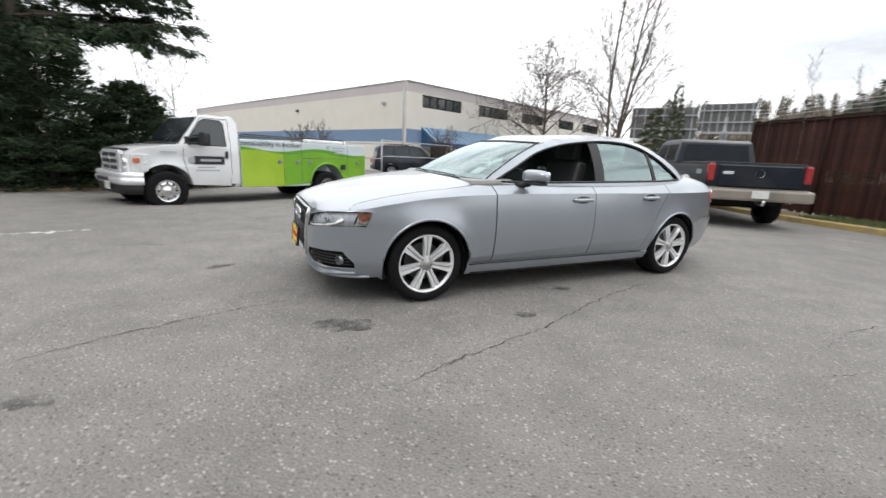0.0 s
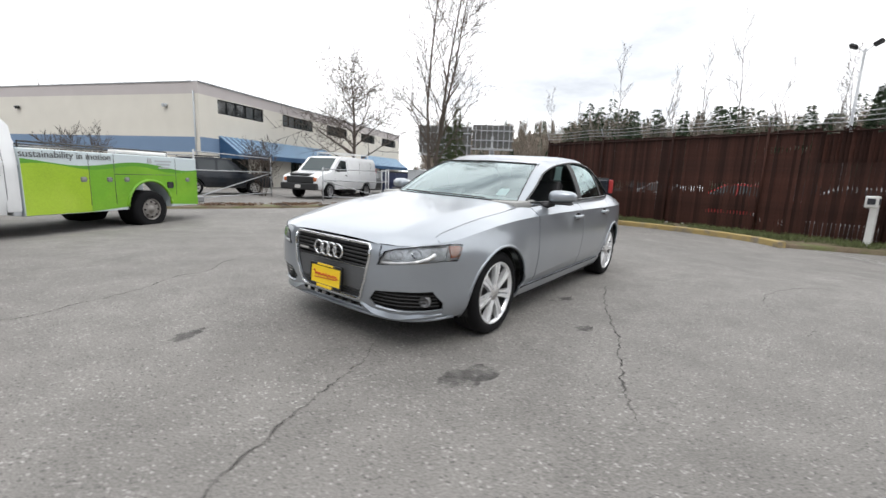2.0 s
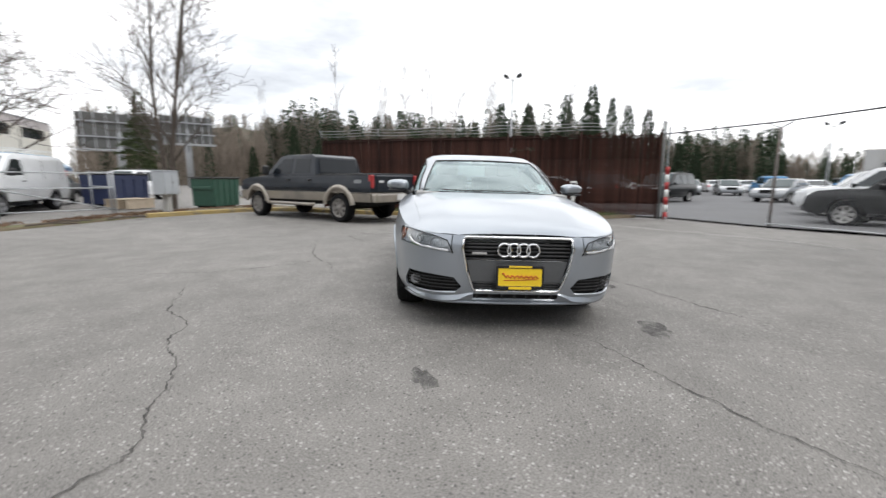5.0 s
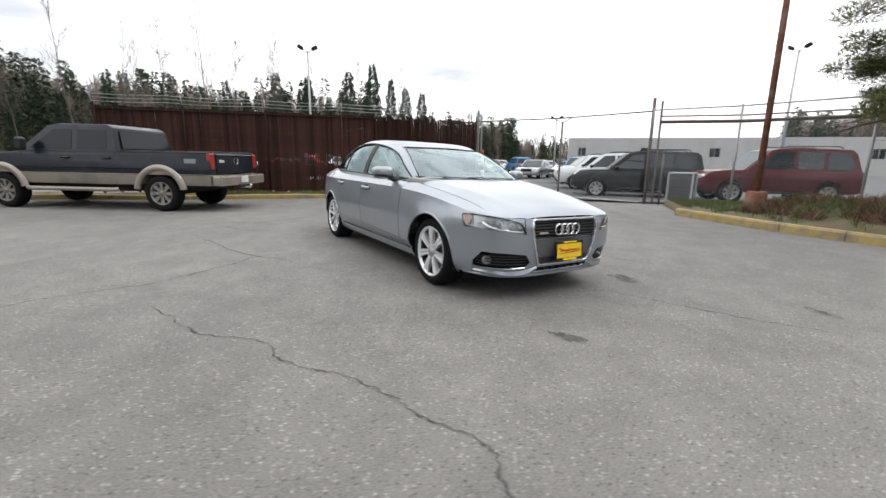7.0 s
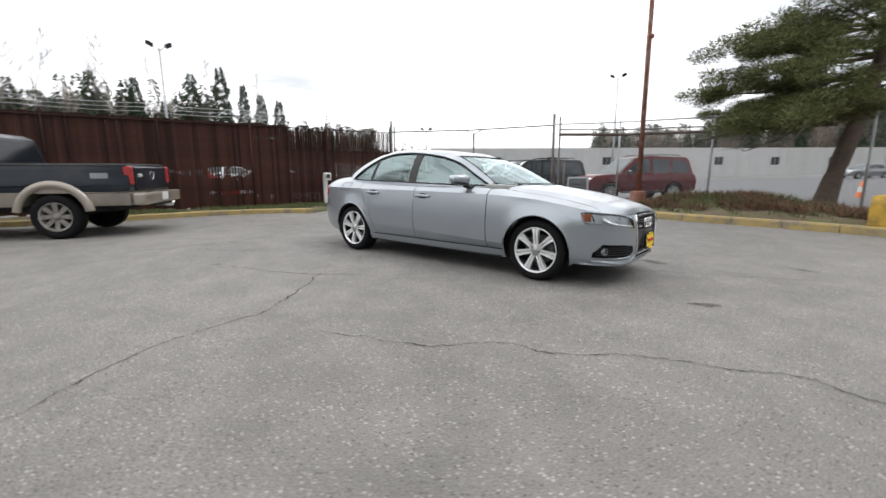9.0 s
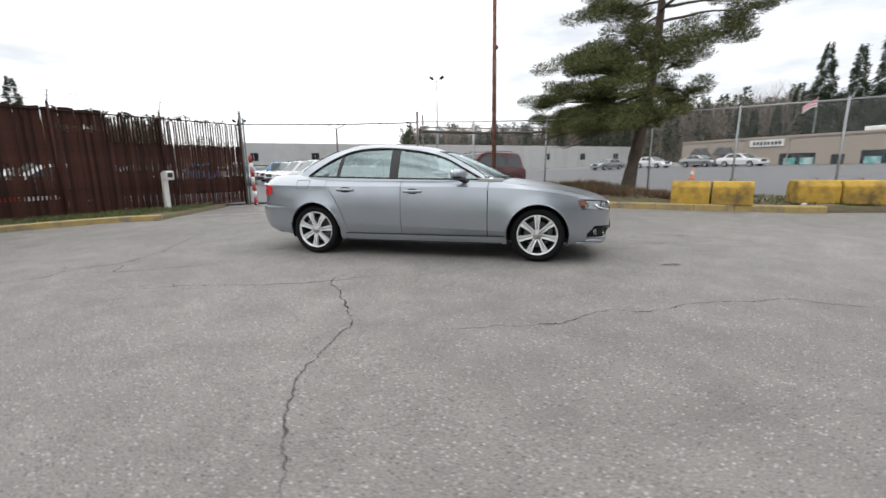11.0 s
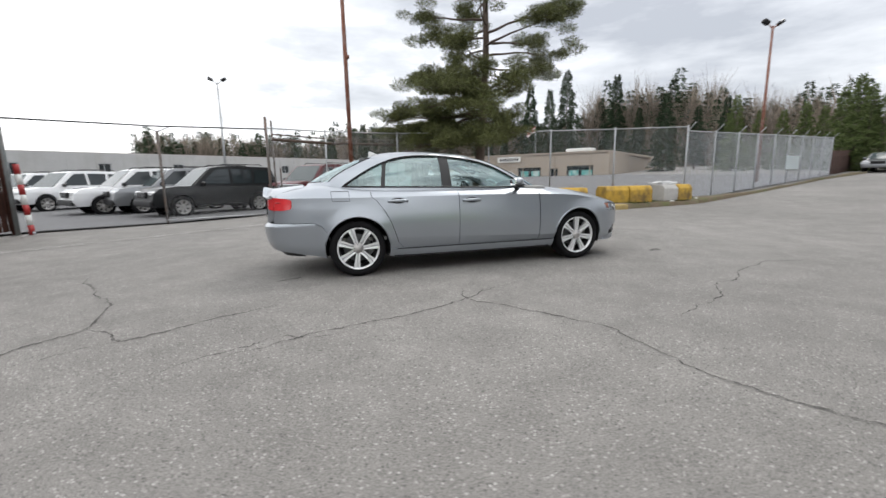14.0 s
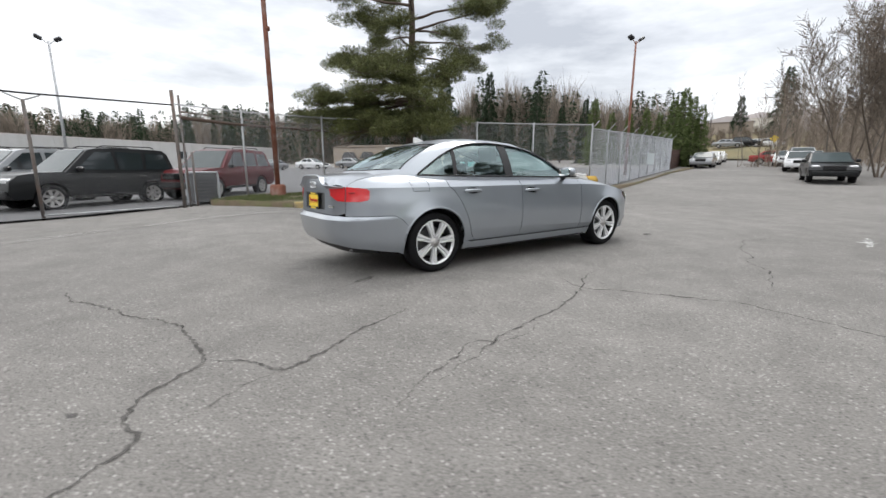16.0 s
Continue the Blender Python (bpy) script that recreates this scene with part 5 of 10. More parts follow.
class LowerBody(Slices):
    def b(self, x, z):
        zs = hermite(SHOULDER, x)
        zc = min(z, zs)
        ends = hermite(self.half, zc - (zs - 0.895) * ss(0.5, 0.8, zc))
        w = ss(1.3, 1.0, x) if x > 0 else ss(-1.35, -1.05, x)
        if w > 0:
            zl = hermite(LOWER, x)
            if zc >= zl:
                doors = hermite([(0.0, 0.894), (0.2, 0.908), (0.42, 0.915), (0.65, 0.909), (0.85, 0.899), (1.0, 0.889)], (zc - zl) / (zs - zl))
            elif zc > 0.283:
                doors = 0.850 + 0.044 * (zc - 0.283) / (zl - 0.283)
            else:
                doors = hermite([(0.15, 0.785), (0.19, 0.822), (0.225, 0.844), (0.262, 0.858), (0.283, 0.863)], zc)
            ends += (doors - ends) * w
        for ax in (1.404, -1.404):  # the arches swell out round each wheel
            r = math.hypot(x - ax, zc - 0.311)
            ends += 0.016 * math.exp(-((r - 0.36) / 0.055) ** 2) * ss(0.2, 0.34, zc) * ss(0.86, 0.7, zc)
        return ends

    def flat_b(self, x, z):
        return self.b(x, z) - 0.3 * max(0.0, z - hermite(SHOULDER, x))

    def side(self, x, z):
        zs = hermite(SHOULDER, x)
        y = super().side(x, z)
        if z > zs + 1e-4:
            zc = hermite(CROWN, x)
            p, e = self.bow(x)
            f = min(0.999, (z - zs) / max(0.01, zc - zs))
            y *= (1 - f ** (1 / e)) ** (1 / p)
        return y

    def bow(self, x):
        """How full the upper surface is: flatter over the bonnet than over the doors and boot."""
        k = ss(0.75, 1.35, x)
        return 5.4 - 2.2 * k, 1.0

    def end(self, y, z, fore=True):
        n = self.nf if fore else self.nr
        tip = hermite(self.nose if fore else self.tail, z)
        q = min(0.9999, abs(y) / self.flat_b(self.mid + (tip - self.mid) * 0.85, z))
        return self.mid + (tip - self.mid) * (1 - q ** n) ** (1 / n)

    def corner_y(self, z, fore=True):
        n = self.nf if fore else self.nr
        tip = hermite(self.nose if fore else self.tail, z)
        return self.flat_b(self.mid + (tip - self.mid) * 0.85, z) * (0.5 if fore else 1 - self.rear_split) ** (1 / n)

    def cap(self, x, y):
        zs, zc = hermite(SHOULDER, x), hermite(CROWN, x)
        w = max(0.01, self.side(x, zs))
        q = min(1.0, abs(y) / w)
        p, e = self.bow(x)
        ridge = 0.007 * ss(2.15, 1.9, x) * ss(1.0, 1.2, x) * math.exp(-((abs(y) - 0.60 + 0.14 * ss(1.0, 2.1, x)) / 0.05) ** 2)
        return zs + (zc - zs) * (1 - q ** p) ** e + ridge * (1 - q ** 8)


BODY = LowerBody(nose=[(0.15, 2.06), (0.2, 2.16), (0.28, 2.215), (0.45, 2.237), (0.62, 2.231), (0.695, 2.205), (0.74, 2.16), (0.82, 2.08), (0.92, 2.0)],
                 tail=[(0.18, -2.18), (0.25, -2.26), (0.35, -2.35), (0.45, -2.385), (0.57, -2.40), (0.62, -2.362), (0.8, -2.35), (0.95, -2.345), (1.06, -2.30)],
                 half=[(0.15, 0.78), (0.2, 0.838), (0.26, 0.872), (0.34, 0.890), (0.43, 0.897), (0.5, 0.901), (0.62, 0.909), (0.75, 0.905), (0.84, 0.895), (0.895, 0.891)],
                 mid=0.0, nf=5.4, nr=4.8)
BODY.rear_split = 0.66
def lowered(keys):
    return [(0.95 + (z - 0.95) * 0.96 if z > 0.95 else z, v) for z, v in keys]


CABIN_SHAPE = Slices(nose=lowered([(0.9, 1.12), (1.0, 0.975), (1.13, 0.755), (1.26, 0.50), (1.33, 0.315), (1.37, 0.14)]),
                     tail=lowered([(0.92, -2.0), (1.05, -1.885), (1.13, -1.775), (1.26, -1.50), (1.33, -1.31), (1.37, -1.13)]),
                     half=lowered([(0.92, 0.82), (0.97, 0.806), (1.1, 0.765), (1.25, 0.698), (1.33, 0.65), (1.37, 0.61)]),
                     mid=-0.4, nf=3.8, nr=3.8)
AXLES, HUB_Z, ARCH = (1.404, -1.404), 0.311, 0.354


def lifted(fn, off):
    """The same surface moved off metres along its normal, away from the middle of the car."""
    def moved(a, b):
        p = Vector(fn(a, b))
        if not off:
            return p
        e = 0.004
        n = (Vector(fn(a + e, b)) - Vector(fn(a - e, b))).cross(Vector(fn(a, b + e)) - Vector(fn(a, b - e)))
        if n.length < 1e-12:
            return p
        n.normalize()
        if n.dot(p - Vector((p.x * 0.6, 0, 0.6))) < 0:
            n = -n
        return p + n * off
    return moved


def settle(x, y, z):
    """The cabin falls a little towards the top of the windscreen."""
    return x, y, z - 0.036 * ss(-0.75, 0.2, x) * max(0.0, min(1.0, (z - 0.95) / 0.38))


def side_of(shape, s, off=0.0):
    if shape is CABIN_SHAPE:
        return lifted(lambda x, z: settle(x, s * shape.side(x, z), z), off)
    return lifted(lambda x, z: (x, s * shape.side(x, z), z), off)


def end_of(shape, fore, off=0.0):
    if shape is CABIN_SHAPE:
        return lifted(lambda y, z: settle(shape.end(y, z, fore), y, z), off)
    return lifted(lambda y, z: (shape.end(y, z, fore), y, z), off)


def top_of(s=1, off=0.0):
    return lifted(lambda x, y: (x, y, BODY.cap(x, y)), off)


def arc(cx, cz, r, a0, a1, n):
    return [(cx + r * math.cos(radians(a0 + (a1 - a0) * i / n)), cz + r * math.sin(radians(a0 + (a1 - a0) * i / n))) for i in range(n + 1)]


def saloon():
    car = thing("parked_saloon_car", pose(0.538, 5.537, 0.002, -1.4, 0, 209.6), "silver-grey four-door saloon with alloy wheels and a lowered driver window", "car")
    toward = lambda p: (Vector((p.x * 0.85, 0, 0.75)) - p).normalized()
    zs = lambda x: hermite(SHOULDER, x)

    def panel(name, sheets, mat, parent=car, label="", smooth=True, rim=0.012, crisp=30):
        """Joins sheets into one pressed panel and turns its outer edges in by rim."""
        v, f = joined(sheets)
        bm = to_bm((v, f))
        bmesh.ops.remove_doubles(bm, verts=bm.verts, dist=0.002)
        bmesh.ops.recalc_face_normals(bm, faces=bm.faces)
        if rim:
            for e in [e for e in bm.edges if len(e.link_faces) == 1]:
                p, q = e.verts[0].co, e.verts[1].co
                bm.faces.new([bm.verts.new(c) for c in (p, q, q + toward(q) * rim, p + toward(p) * rim)])
        ob = part(name, bm, mat, parent, label, smooth)
        if smooth:
            ob.data.set_sharp_from_angle(angle=radians(crisp))
        return ob

    def sh(outline, surf, step=0.05, holes=(), edge=0.025, creases=()):
        return sheet(outline, surf, step, holes, 0.0, None, edge, creases)

    low_crease = [[(x, hermite(LOWER, x) + d) for x in [1.05 - 2.25 * i / 60 for i in range(61)]] for d in (0.012, 0.0)]
    under = [[(x, zs(x) - d) for x in [1.9 - 4.1 * i / 100 for i in range(101)]] for d in (0.035,)]
    side_lines = low_crease + under

    def shoulder(x0, x1):
        """Points (x, height, half-width) along the crease."""
        n = max(1, round(abs(x1 - x0) / 0.03))
        return [(x, zs(x), BODY.side(x, zs(x))) for x in [x0 + (x1 - x0) * i / n for i in range(n + 1)]]

    def fy(poly, s):
        return [(s * y, z) for y, z in poly]

    def flip(poly, s):
        return [(x, s * y) for x, y in poly]

    front_arch = lambda a0, a1: arc(AXLES[0], HUB_Z, ARCH, a0, a1, 20)
    rear_arch = lambda a0, a1: arc(AXLES[1], HUB_Z, ARCH, a0, a1, 20)
    rear_cut = [(-0.885, 0.286), (-0.95, 0.36), (-0.985, 0.46), (-1.03, 0.585), (-1.10, 0.72), (-1.18, 0.83), (-1.235, zs(-1.235))]
    hood_edge = [(0.985, 0.748), (1.2, 0.742), (1.5, 0.722), (1.75, 0.695), (1.88, 0.68), (1.95, 0.688)]
    nose_rim = []
    for i in range(41):
        x = 1.0 + 1.2 * i / 40
        nose_rim.append((x, BODY.side(x, zs(x))))
    # the shoulder seen from the front: height of the upper edge at each half-width
    front_top = sorted([(w, zs(x)) for x, w in nose_rim])

    def top_z(y):
        y = abs(y)
        for (w0, z0), (w1, z1) in zip(front_top, front_top[1:]):
            if w0 <= y <= w1:
                return z0 + (z1 - z0) * (y - w0) / max(1e-6, w1 - w0)
        return front_top[0][1] if y < front_top[0][0] else front_top[-1][1]

    def rear_top(y):
        z = 0.95
        for _ in range(12):
            z = 0.5 * z + 0.5 * BODY.cap(BODY.end(y, z, False), y)
        return z

    # inner dark shell whose near-black paints the shade in the gaps, arches and floor
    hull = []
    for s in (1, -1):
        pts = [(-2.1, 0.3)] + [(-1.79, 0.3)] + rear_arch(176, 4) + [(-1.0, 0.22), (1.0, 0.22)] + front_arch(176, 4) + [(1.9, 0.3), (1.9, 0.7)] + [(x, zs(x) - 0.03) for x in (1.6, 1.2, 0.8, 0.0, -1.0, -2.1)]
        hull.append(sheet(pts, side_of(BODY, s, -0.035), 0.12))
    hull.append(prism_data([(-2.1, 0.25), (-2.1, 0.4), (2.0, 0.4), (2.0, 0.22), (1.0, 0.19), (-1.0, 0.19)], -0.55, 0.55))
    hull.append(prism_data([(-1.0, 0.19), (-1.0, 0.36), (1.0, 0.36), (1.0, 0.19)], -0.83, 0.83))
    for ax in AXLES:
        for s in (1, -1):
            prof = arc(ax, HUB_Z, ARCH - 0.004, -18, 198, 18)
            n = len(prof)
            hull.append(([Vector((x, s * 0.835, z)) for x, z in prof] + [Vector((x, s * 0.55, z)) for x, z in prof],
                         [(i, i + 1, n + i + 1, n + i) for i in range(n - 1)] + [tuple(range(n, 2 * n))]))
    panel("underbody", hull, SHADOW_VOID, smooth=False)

    for s in (1, -1):
        # front wing
        out = [(0.836, 0.286), (1.049, 0.286)] + front_arch(183, 26)[1:] + [(1.80, 0.565), (1.886, 0.612), (1.858, 0.655), (1.832, 0.712), (1.868, 0.7195), (1.916, 0.718)]
        line = shoulder(1.905, 0.836)
        out += [(x, z) for x, z, w in line]
        strip = [(x, w) for x, z, w in reversed(line)] + [(x, w) for x, z, w in shoulder(1.91, 1.985)] + [(1.957, 0.694), (1.885, 0.686), (1.75, 0.701), (1.5, 0.728), (1.2, 0.748), (0.98, 0.757), (0.836, 0.80)]
        panel("front_wing", [sh(out, side_of(BODY, s), creases=side_lines), sh(flip(strip, s), top_of(), 0.04, edge=0.02)], SILVER, crisp=16)
        # doors: a side sheet and the strip above the crease up to the glass
        fl, rl = shoulder(0.826, -0.224), shoulder(-0.231, -1.235)
        fd = [(-0.224, 0.286), (0.826, 0.286)] + [(x, z) for x, z, w in fl]
        rd = [(-0.231, 0.286)] + [(x, z) for x, z, w in rl] + list(reversed(rear_cut[:-1]))
        for nm, o, line in (("front_door", fd, fl), ("rear_door", rd, rl)):
            upper = [(x, w) for x, z, w in line] + [(x, 0.795) for x, z, w in reversed(line)]
            d = panel(nm, [sh(o, side_of(BODY, s), creases=side_lines), sh(flip(upper, s), top_of(), 0.04, edge=0.02)], SILVER, crisp=16)
            hx, hz = ((-0.075, 0.808), (-0.95, 0.824))[nm == "rear_door"]
            y0 = BODY.side(hx, hz)
            # Black oval laid on the door, painting the shaded hollow behind the handle.
            cup = [(hx + 0.085 * math.cos(a), hz + 0.032 * math.sin(a)) for a in [math.tau * i / 18 for i in range(18)]]
            panel("handle_recess", [sheet(cup, side_of(BODY, s, 0.003), 0.03)], DARK_TRIM, d)
            bar = [(hx - 0.105, s * (y0 + 0.006), hz - 0.004), (hx - 0.07, s * (y0 + 0.034), hz), (hx, s * (y0 + 0.04), hz + 0.002), (hx + 0.07, s * (y0 + 0.034), hz), (hx + 0.105, s * (y0 + 0.006), hz - 0.004)]
            v, f = tube_data([Vector(p) for p in spline(bar, 4)], 0.017, 10)
            raw("door_handle", [Vector((p.x, s * y0 + (p.y - s * y0) * 0.8, p.z)) for p in v], f, SILVER, d, smooth=True)
        # rocker
        rk = [(-1.05, 0.2), (1.05, 0.19), (1.05, 0.279), (-0.885, 0.279), (-1.05, 0.279)]
        panel("sill", [sh(rk, side_of(BODY, s), 0.04, creases=[[(x, z) for x in [1.0 - 2.0 * i / 20 for i in range(21)]] for z in (0.225, 0.245)])], SILVER)
        tube("sill_gap", [side_of(BODY, s, -0.001)(x, 0.2825) for x in [1.03 - 2.0 * i / 30 for i in range(31)]], 0.0055, SHADOW_VOID, car, 5)
        # rear quarter
        q = [(-0.892, 0.286), (-1.049, 0.286)] + rear_arch(-3, 150)[1:] + [(-1.78, 0.575), (-1.86, 0.612), (BODY.corner_x(0.615, False), 0.615)]
        xc = BODY.corner_x(0.91, False)
        line = shoulder(-1.242, xc)
        wc = line[-1][2]
        zl2 = [0.615 + (line[-1][1] - 0.615) * i / 12 for i in range(13)]
        q += [(BODY.corner_x(z, False), z) for z in zl2[1:-1]]
        q += [(x, z) for x, z, w in reversed(line)] + [(p[0] - 0.007, p[1]) for p in reversed(rear_cut[:-1])]
        ys = [wc + (0.632 - wc) * i / 8 for i in range(9)]
        strip = [(x, w) for x, z, w in line[:-1]]
        rear_edge = [(BODY.end(y, rear_top(y), False), y) for y in ys]
        strip += rear_edge + [(-2.2, 0.625), (-1.95, 0.63), (-1.935, 0.57), (-1.85, 0.57), (-1.7, 0.63), (-1.5, 0.72), (-1.244, 0.79)]
        corner = [(0.632, 0.615)] + [(BODY.corner_y(z, False), z) for z in zl2[:-1]] + [(y, rear_top(y)) for y in ys]
        panel("rear_quarter", [sh(q, side_of(BODY, s), creases=under), sh(flip(strip, s), top_of(), 0.04, edge=0.02), sh(fy(corner, s), end_of(BODY, False))], SILVER)
        fuel = [(-1.475, 0.835), (-1.655, 0.835), (-1.665, 0.94), (-1.475, 0.94)]
        if s < 0:
            surf = side_of(BODY, s, 0.0015)
            tube("fuel_flap_seam", [surf(*p) for p in dense(fuel + [fuel[0]], 0.03, False)], 0.0022, DARK_TRIM, car, 4)
        # wheel-arch lips
        for ax in AXLES:
            surf = side_of(BODY, s, -0.004)
            tube("arch_lip", [surf(x, z) for x, z in arc(ax, HUB_Z, ARCH + 0.004, 172, 8, 30)], 0.011, SILVER, car, 6)
    # bonnet
    nose_line = shoulder(1.99, 2.198)
    half = [(1.09, 0.0), (1.085, 0.3), (1.04, 0.58)] + hood_edge + [(x, w) for x, z, w in nose_line] + [(2.2, 0.02)]
    out = half + [(x, -y) for x, y in reversed(half[1:])]
    panel("bonnet", [sh(out, top_of(), 0.05, edge=0.025)], SILVER)
    # front bumper with openings for grille, side intakes and lower slot
    grille = [(-0.378, 0.667), (-0.36, 0.682), (0.36, 0.682), (0.378, 0.667), (0.386, 0.61), (0.352, 0.45), (0.305, 0.325), (0.283, 0.308), (-0.283, 0.308), (-0.305, 0.325), (-0.352, 0.45), (-0.386, 0.61)]
    intake = [(0.755, 0.422), (0.60, 0.418), (0.44, 0.40), (0.385, 0.335), (0.43, 0.288), (0.62, 0.282), (0.79, 0.288), (0.785, 0.33)]
    slot = [(-0.335, 0.284), (0.335, 0.284), (0.385, 0.236), (-0.385, 0.236)]
    cy = lambda z: BODY.corner_y(z)
    FZ = [0.208 + 0.404 * i / 12 for i in range(13)]
    lamp = [(0.452, 0.570), (0.492, 0.656), (0.58, 0.684), (0.68, 0.702), (cy(0.715), 0.715), (cy(0.615), 0.615), (0.70, 0.603), (0.56, 0.582)]
    out = [(-cy(0.208), 0.208), (-0.5, 0.203), (0.5, 0.203), (cy(0.208), 0.208)] + [(cy(z), z) for z in FZ[1:-1]] + lamp[5:] + lamp[:1]
    crest = [(y, top_z(y) - 0.003) for y in [0.45 - 0.9 * i / 20 for i in range(21)]]
    out += [(0.46, 0.615)] + crest + [(-0.46, 0.615), (-0.446, 0.574)] + [(-y, z) for y, z in reversed(lamp[5:])]
    out += [(-cy(z), z) for z in reversed(FZ[1:-1])]
    sheets = [sh(out, end_of(BODY, True), 0.05, (grille, intake, [(-y, z) for y, z in intake], slot))]
    for s in (1, -1):
        o = [(BODY.corner_x(0.208), 0.208), (1.78, 0.215)] + list(reversed(front_arch(26, -22)))  + [(1.795, 0.57), (1.884, 0.609)] + [(BODY.corner_x(z), z) for z in reversed(FZ[1:])]
        sheets.append(sh(o, side_of(BODY, s)))
        hi = [0.46 + (0.786 - 0.46) * i / 12 for i in range(13)]
        brow = [(0.47, 0.618), (0.497, 0.66), (0.58, 0.688), (0.68, 0.706), (0.786, 0.7175)]
        brow += [(y, max(top_z(y) - 0.003, hermite(brow[:5], y) + 0.002)) for y in reversed(hi)]
        sheets.append(sh(fy(brow, s), end_of(BODY, True), 0.04))
    bumper = panel("front_bumper", sheets, SILVER)
    inner = end_of(BODY, True, -0.05)
    panel("air_duct", [sheet([(-0.86 * k, z) for k, z in ((1, 0.17), (-1, 0.17), (-1, 0.66), (1, 0.66))], lambda y, z: inner(max(-0.8, min(0.8, y)), z), 0.1)], SHADOW_VOID, bumper)
    surf = end_of(BODY, True, 0.004)
    tube("grille_surround", [surf(y, z) for y, z in dense(grille, 0.04) + [grille[0]]], 0.010, CHROME, bumper, 8)
    surf = end_of(BODY, True, -0.012)
    panel("number_plate_mount", [sheet([(-0.352, 0.522), (0.352, 0.522), (0.318, 0.372), (-0.318, 0.372)], surf, 0.06)], GREY_PLASTIC, bumper)
    for z in (0.666, 0.64, 0.614, 0.588, 0.562, 0.536, 0.362, 0.343, 0.325):
        w = 0.37 if z > 0.6 else 0.30 + (z - 0.3) * 0.26
        tube("grille_bar", [surf(-w + 2 * w * i / 14, z) for i in range(15)], 0.008, BLACK_PLASTIC, bumper, 6)
    tube("grille_bar_bright", [surf(-0.35 + 0.7 * i / 14, 0.527) for i in range(15)], 0.003, CHROME, bumper, 5)
    for i in range(9):
        y = -0.36 + 0.09 * i
        part("slot_fin", one_box((BODY.end(y, 0.26) - 0.035, y, 0.26), (0.03, 0.012, 0.05)), BLACK_PLASTIC, bumper)
    tube("splitter_edge", [end_of(BODY, True, 0.006)(y, 0.222 - 0.01 * math.cos(y * 2.6)) for y in [-0.78 + 1.56 * i / 30 for i in range(31)]], 0.011, SILVER, bumper, 6)
    for s in (1, -1):
        for z in (0.315, 0.34, 0.365, 0.388):
            tube("intake_fin", [surf(s * y, z) for y in (0.40, 0.5, 0.6, 0.7, 0.77)], 0.005, BLACK_PLASTIC, bumper, 5)
        c = end_of(BODY, True, -0.022)(s * 0.725, 0.345)
        fog = part("fog_lamp", to_bm([(v, f) for v, f in [lathe_data([(0.001, 0.002), (0.022, 0.0), (0.026, 0.006), (0.036, 0.006), (0.038, -0.02)], 20)]][0]), STEEL, bumper, smooth=True)
        fog.matrix_basis = Matrix.Translation(c) @ pose(0, 0, 0, 0, 0, -90 + s * 18)
        v, f = [], []
        edge = spline([(0.30, 0.30), (0.345, 0.294), (0.395, 0.284), (0.44, 0.277), (0.55, 0.27), (0.66, 0.268), (0.72, 0.268), (0.765, 0.27)], 4)
        for i, (y, z) in enumerate(edge):
            k = ss(0.30, 0.42, y) * (1 - ss(0.52, 0.76, y))
            for off, zz in ((-0.02, z + 0.012), (0.008 + 0.016 * k, z - 0.014 - 0.016 * k), (0.008 + 0.015 * k, z - 0.022 - 0.016 * k), (0.002, 0.212)):
                v.append(end_of(BODY, True, off)(s * y, zz))
            if i:
                f += [(4 * i - 4 + j, 4 * i - 3 + j, 4 * i + 1 + j, 4 * i + j) for j in range(3)]
        raw("intake_blade", v, f, SILVER, bumper, smooth=True).data.set_sharp_from_angle(angle=radians(40))
    # badge of four plain rings, number-plate panel in the dealer's yellow
    for i in range(4):
        y = -0.099 + 0.066 * i
        c = end_of(BODY, True, 0.012)(y, 0.60)
        v, f = tube_data([(c.x, c.y + 0.045 * math.cos(a), c.z + 0.045 * math.sin(a)) for a in [math.tau * j / 28 for j in range(29)]], 0.0085, 6, caps=False)
        raw("badge_ring", v, f, CHROME, bumper, smooth=True)
    part("model_badge", one_box((BODY.end(-0.29, 0.575) + 0.004, -0.27, 0.577), (0.01, 0.1, 0.016)), CHROME, bumper)

    def dealer_plate(parent, x, y, z, w, h, tilt, face):
        pl = part("number_plate", one_box((0, 0, 0), (0.012, w, h), bevel=0.004), YELLOW, parent, "yellow dealer plate with red script bars")
        pl.matrix_basis = pose(x, y, z, 0, tilt, 0)
        for c, sz in (((0, 0, h / 2 - 0.006), (0.02, w, 0.022)), ((0, 0, -h / 2 + 0.006), (0.02, w, 0.022)), ((0, w / 2, 0), (0.02, 0.014, h)), ((0, -w / 2, 0), (0.02, 0.014, h))):
            part("plate_frame", one_box(c, sz, bevel=0.003), DARK_TRIM, pl)
        k = face
        part("plate_frame_bar", one_box((0.011 * k, 0, -h / 2 + 0.004), (0.004, w * 0.5, 0.018)), YELLOW, pl)
        part("plate_frame_bar", one_box((0.011 * k, 0, h / 2 - 0.004), (0.004, w * 0.5, 0.012)), YELLOW, pl)
        pts = [(0.008 * k, k * (-w * 0.40 + w * 0.8 * i / 26), 0.012 * math.sin(i * 1.9) + 0.004 + 0.014 * (i < 3)) for i in range(27)]
        tube("script_bar", pts, 0.0045, RED_INK, pl, 5)
        tube("script_underline", [(0.008 * k, k * (-w * 0.36), -0.022), (0.008 * k, k * w * 0.36, -0.012)], 0.003, RED_INK, pl, 5)
    dealer_plate(bumper, 2.272, 0.012, 0.42, 0.315, 0.155, -4, 1)

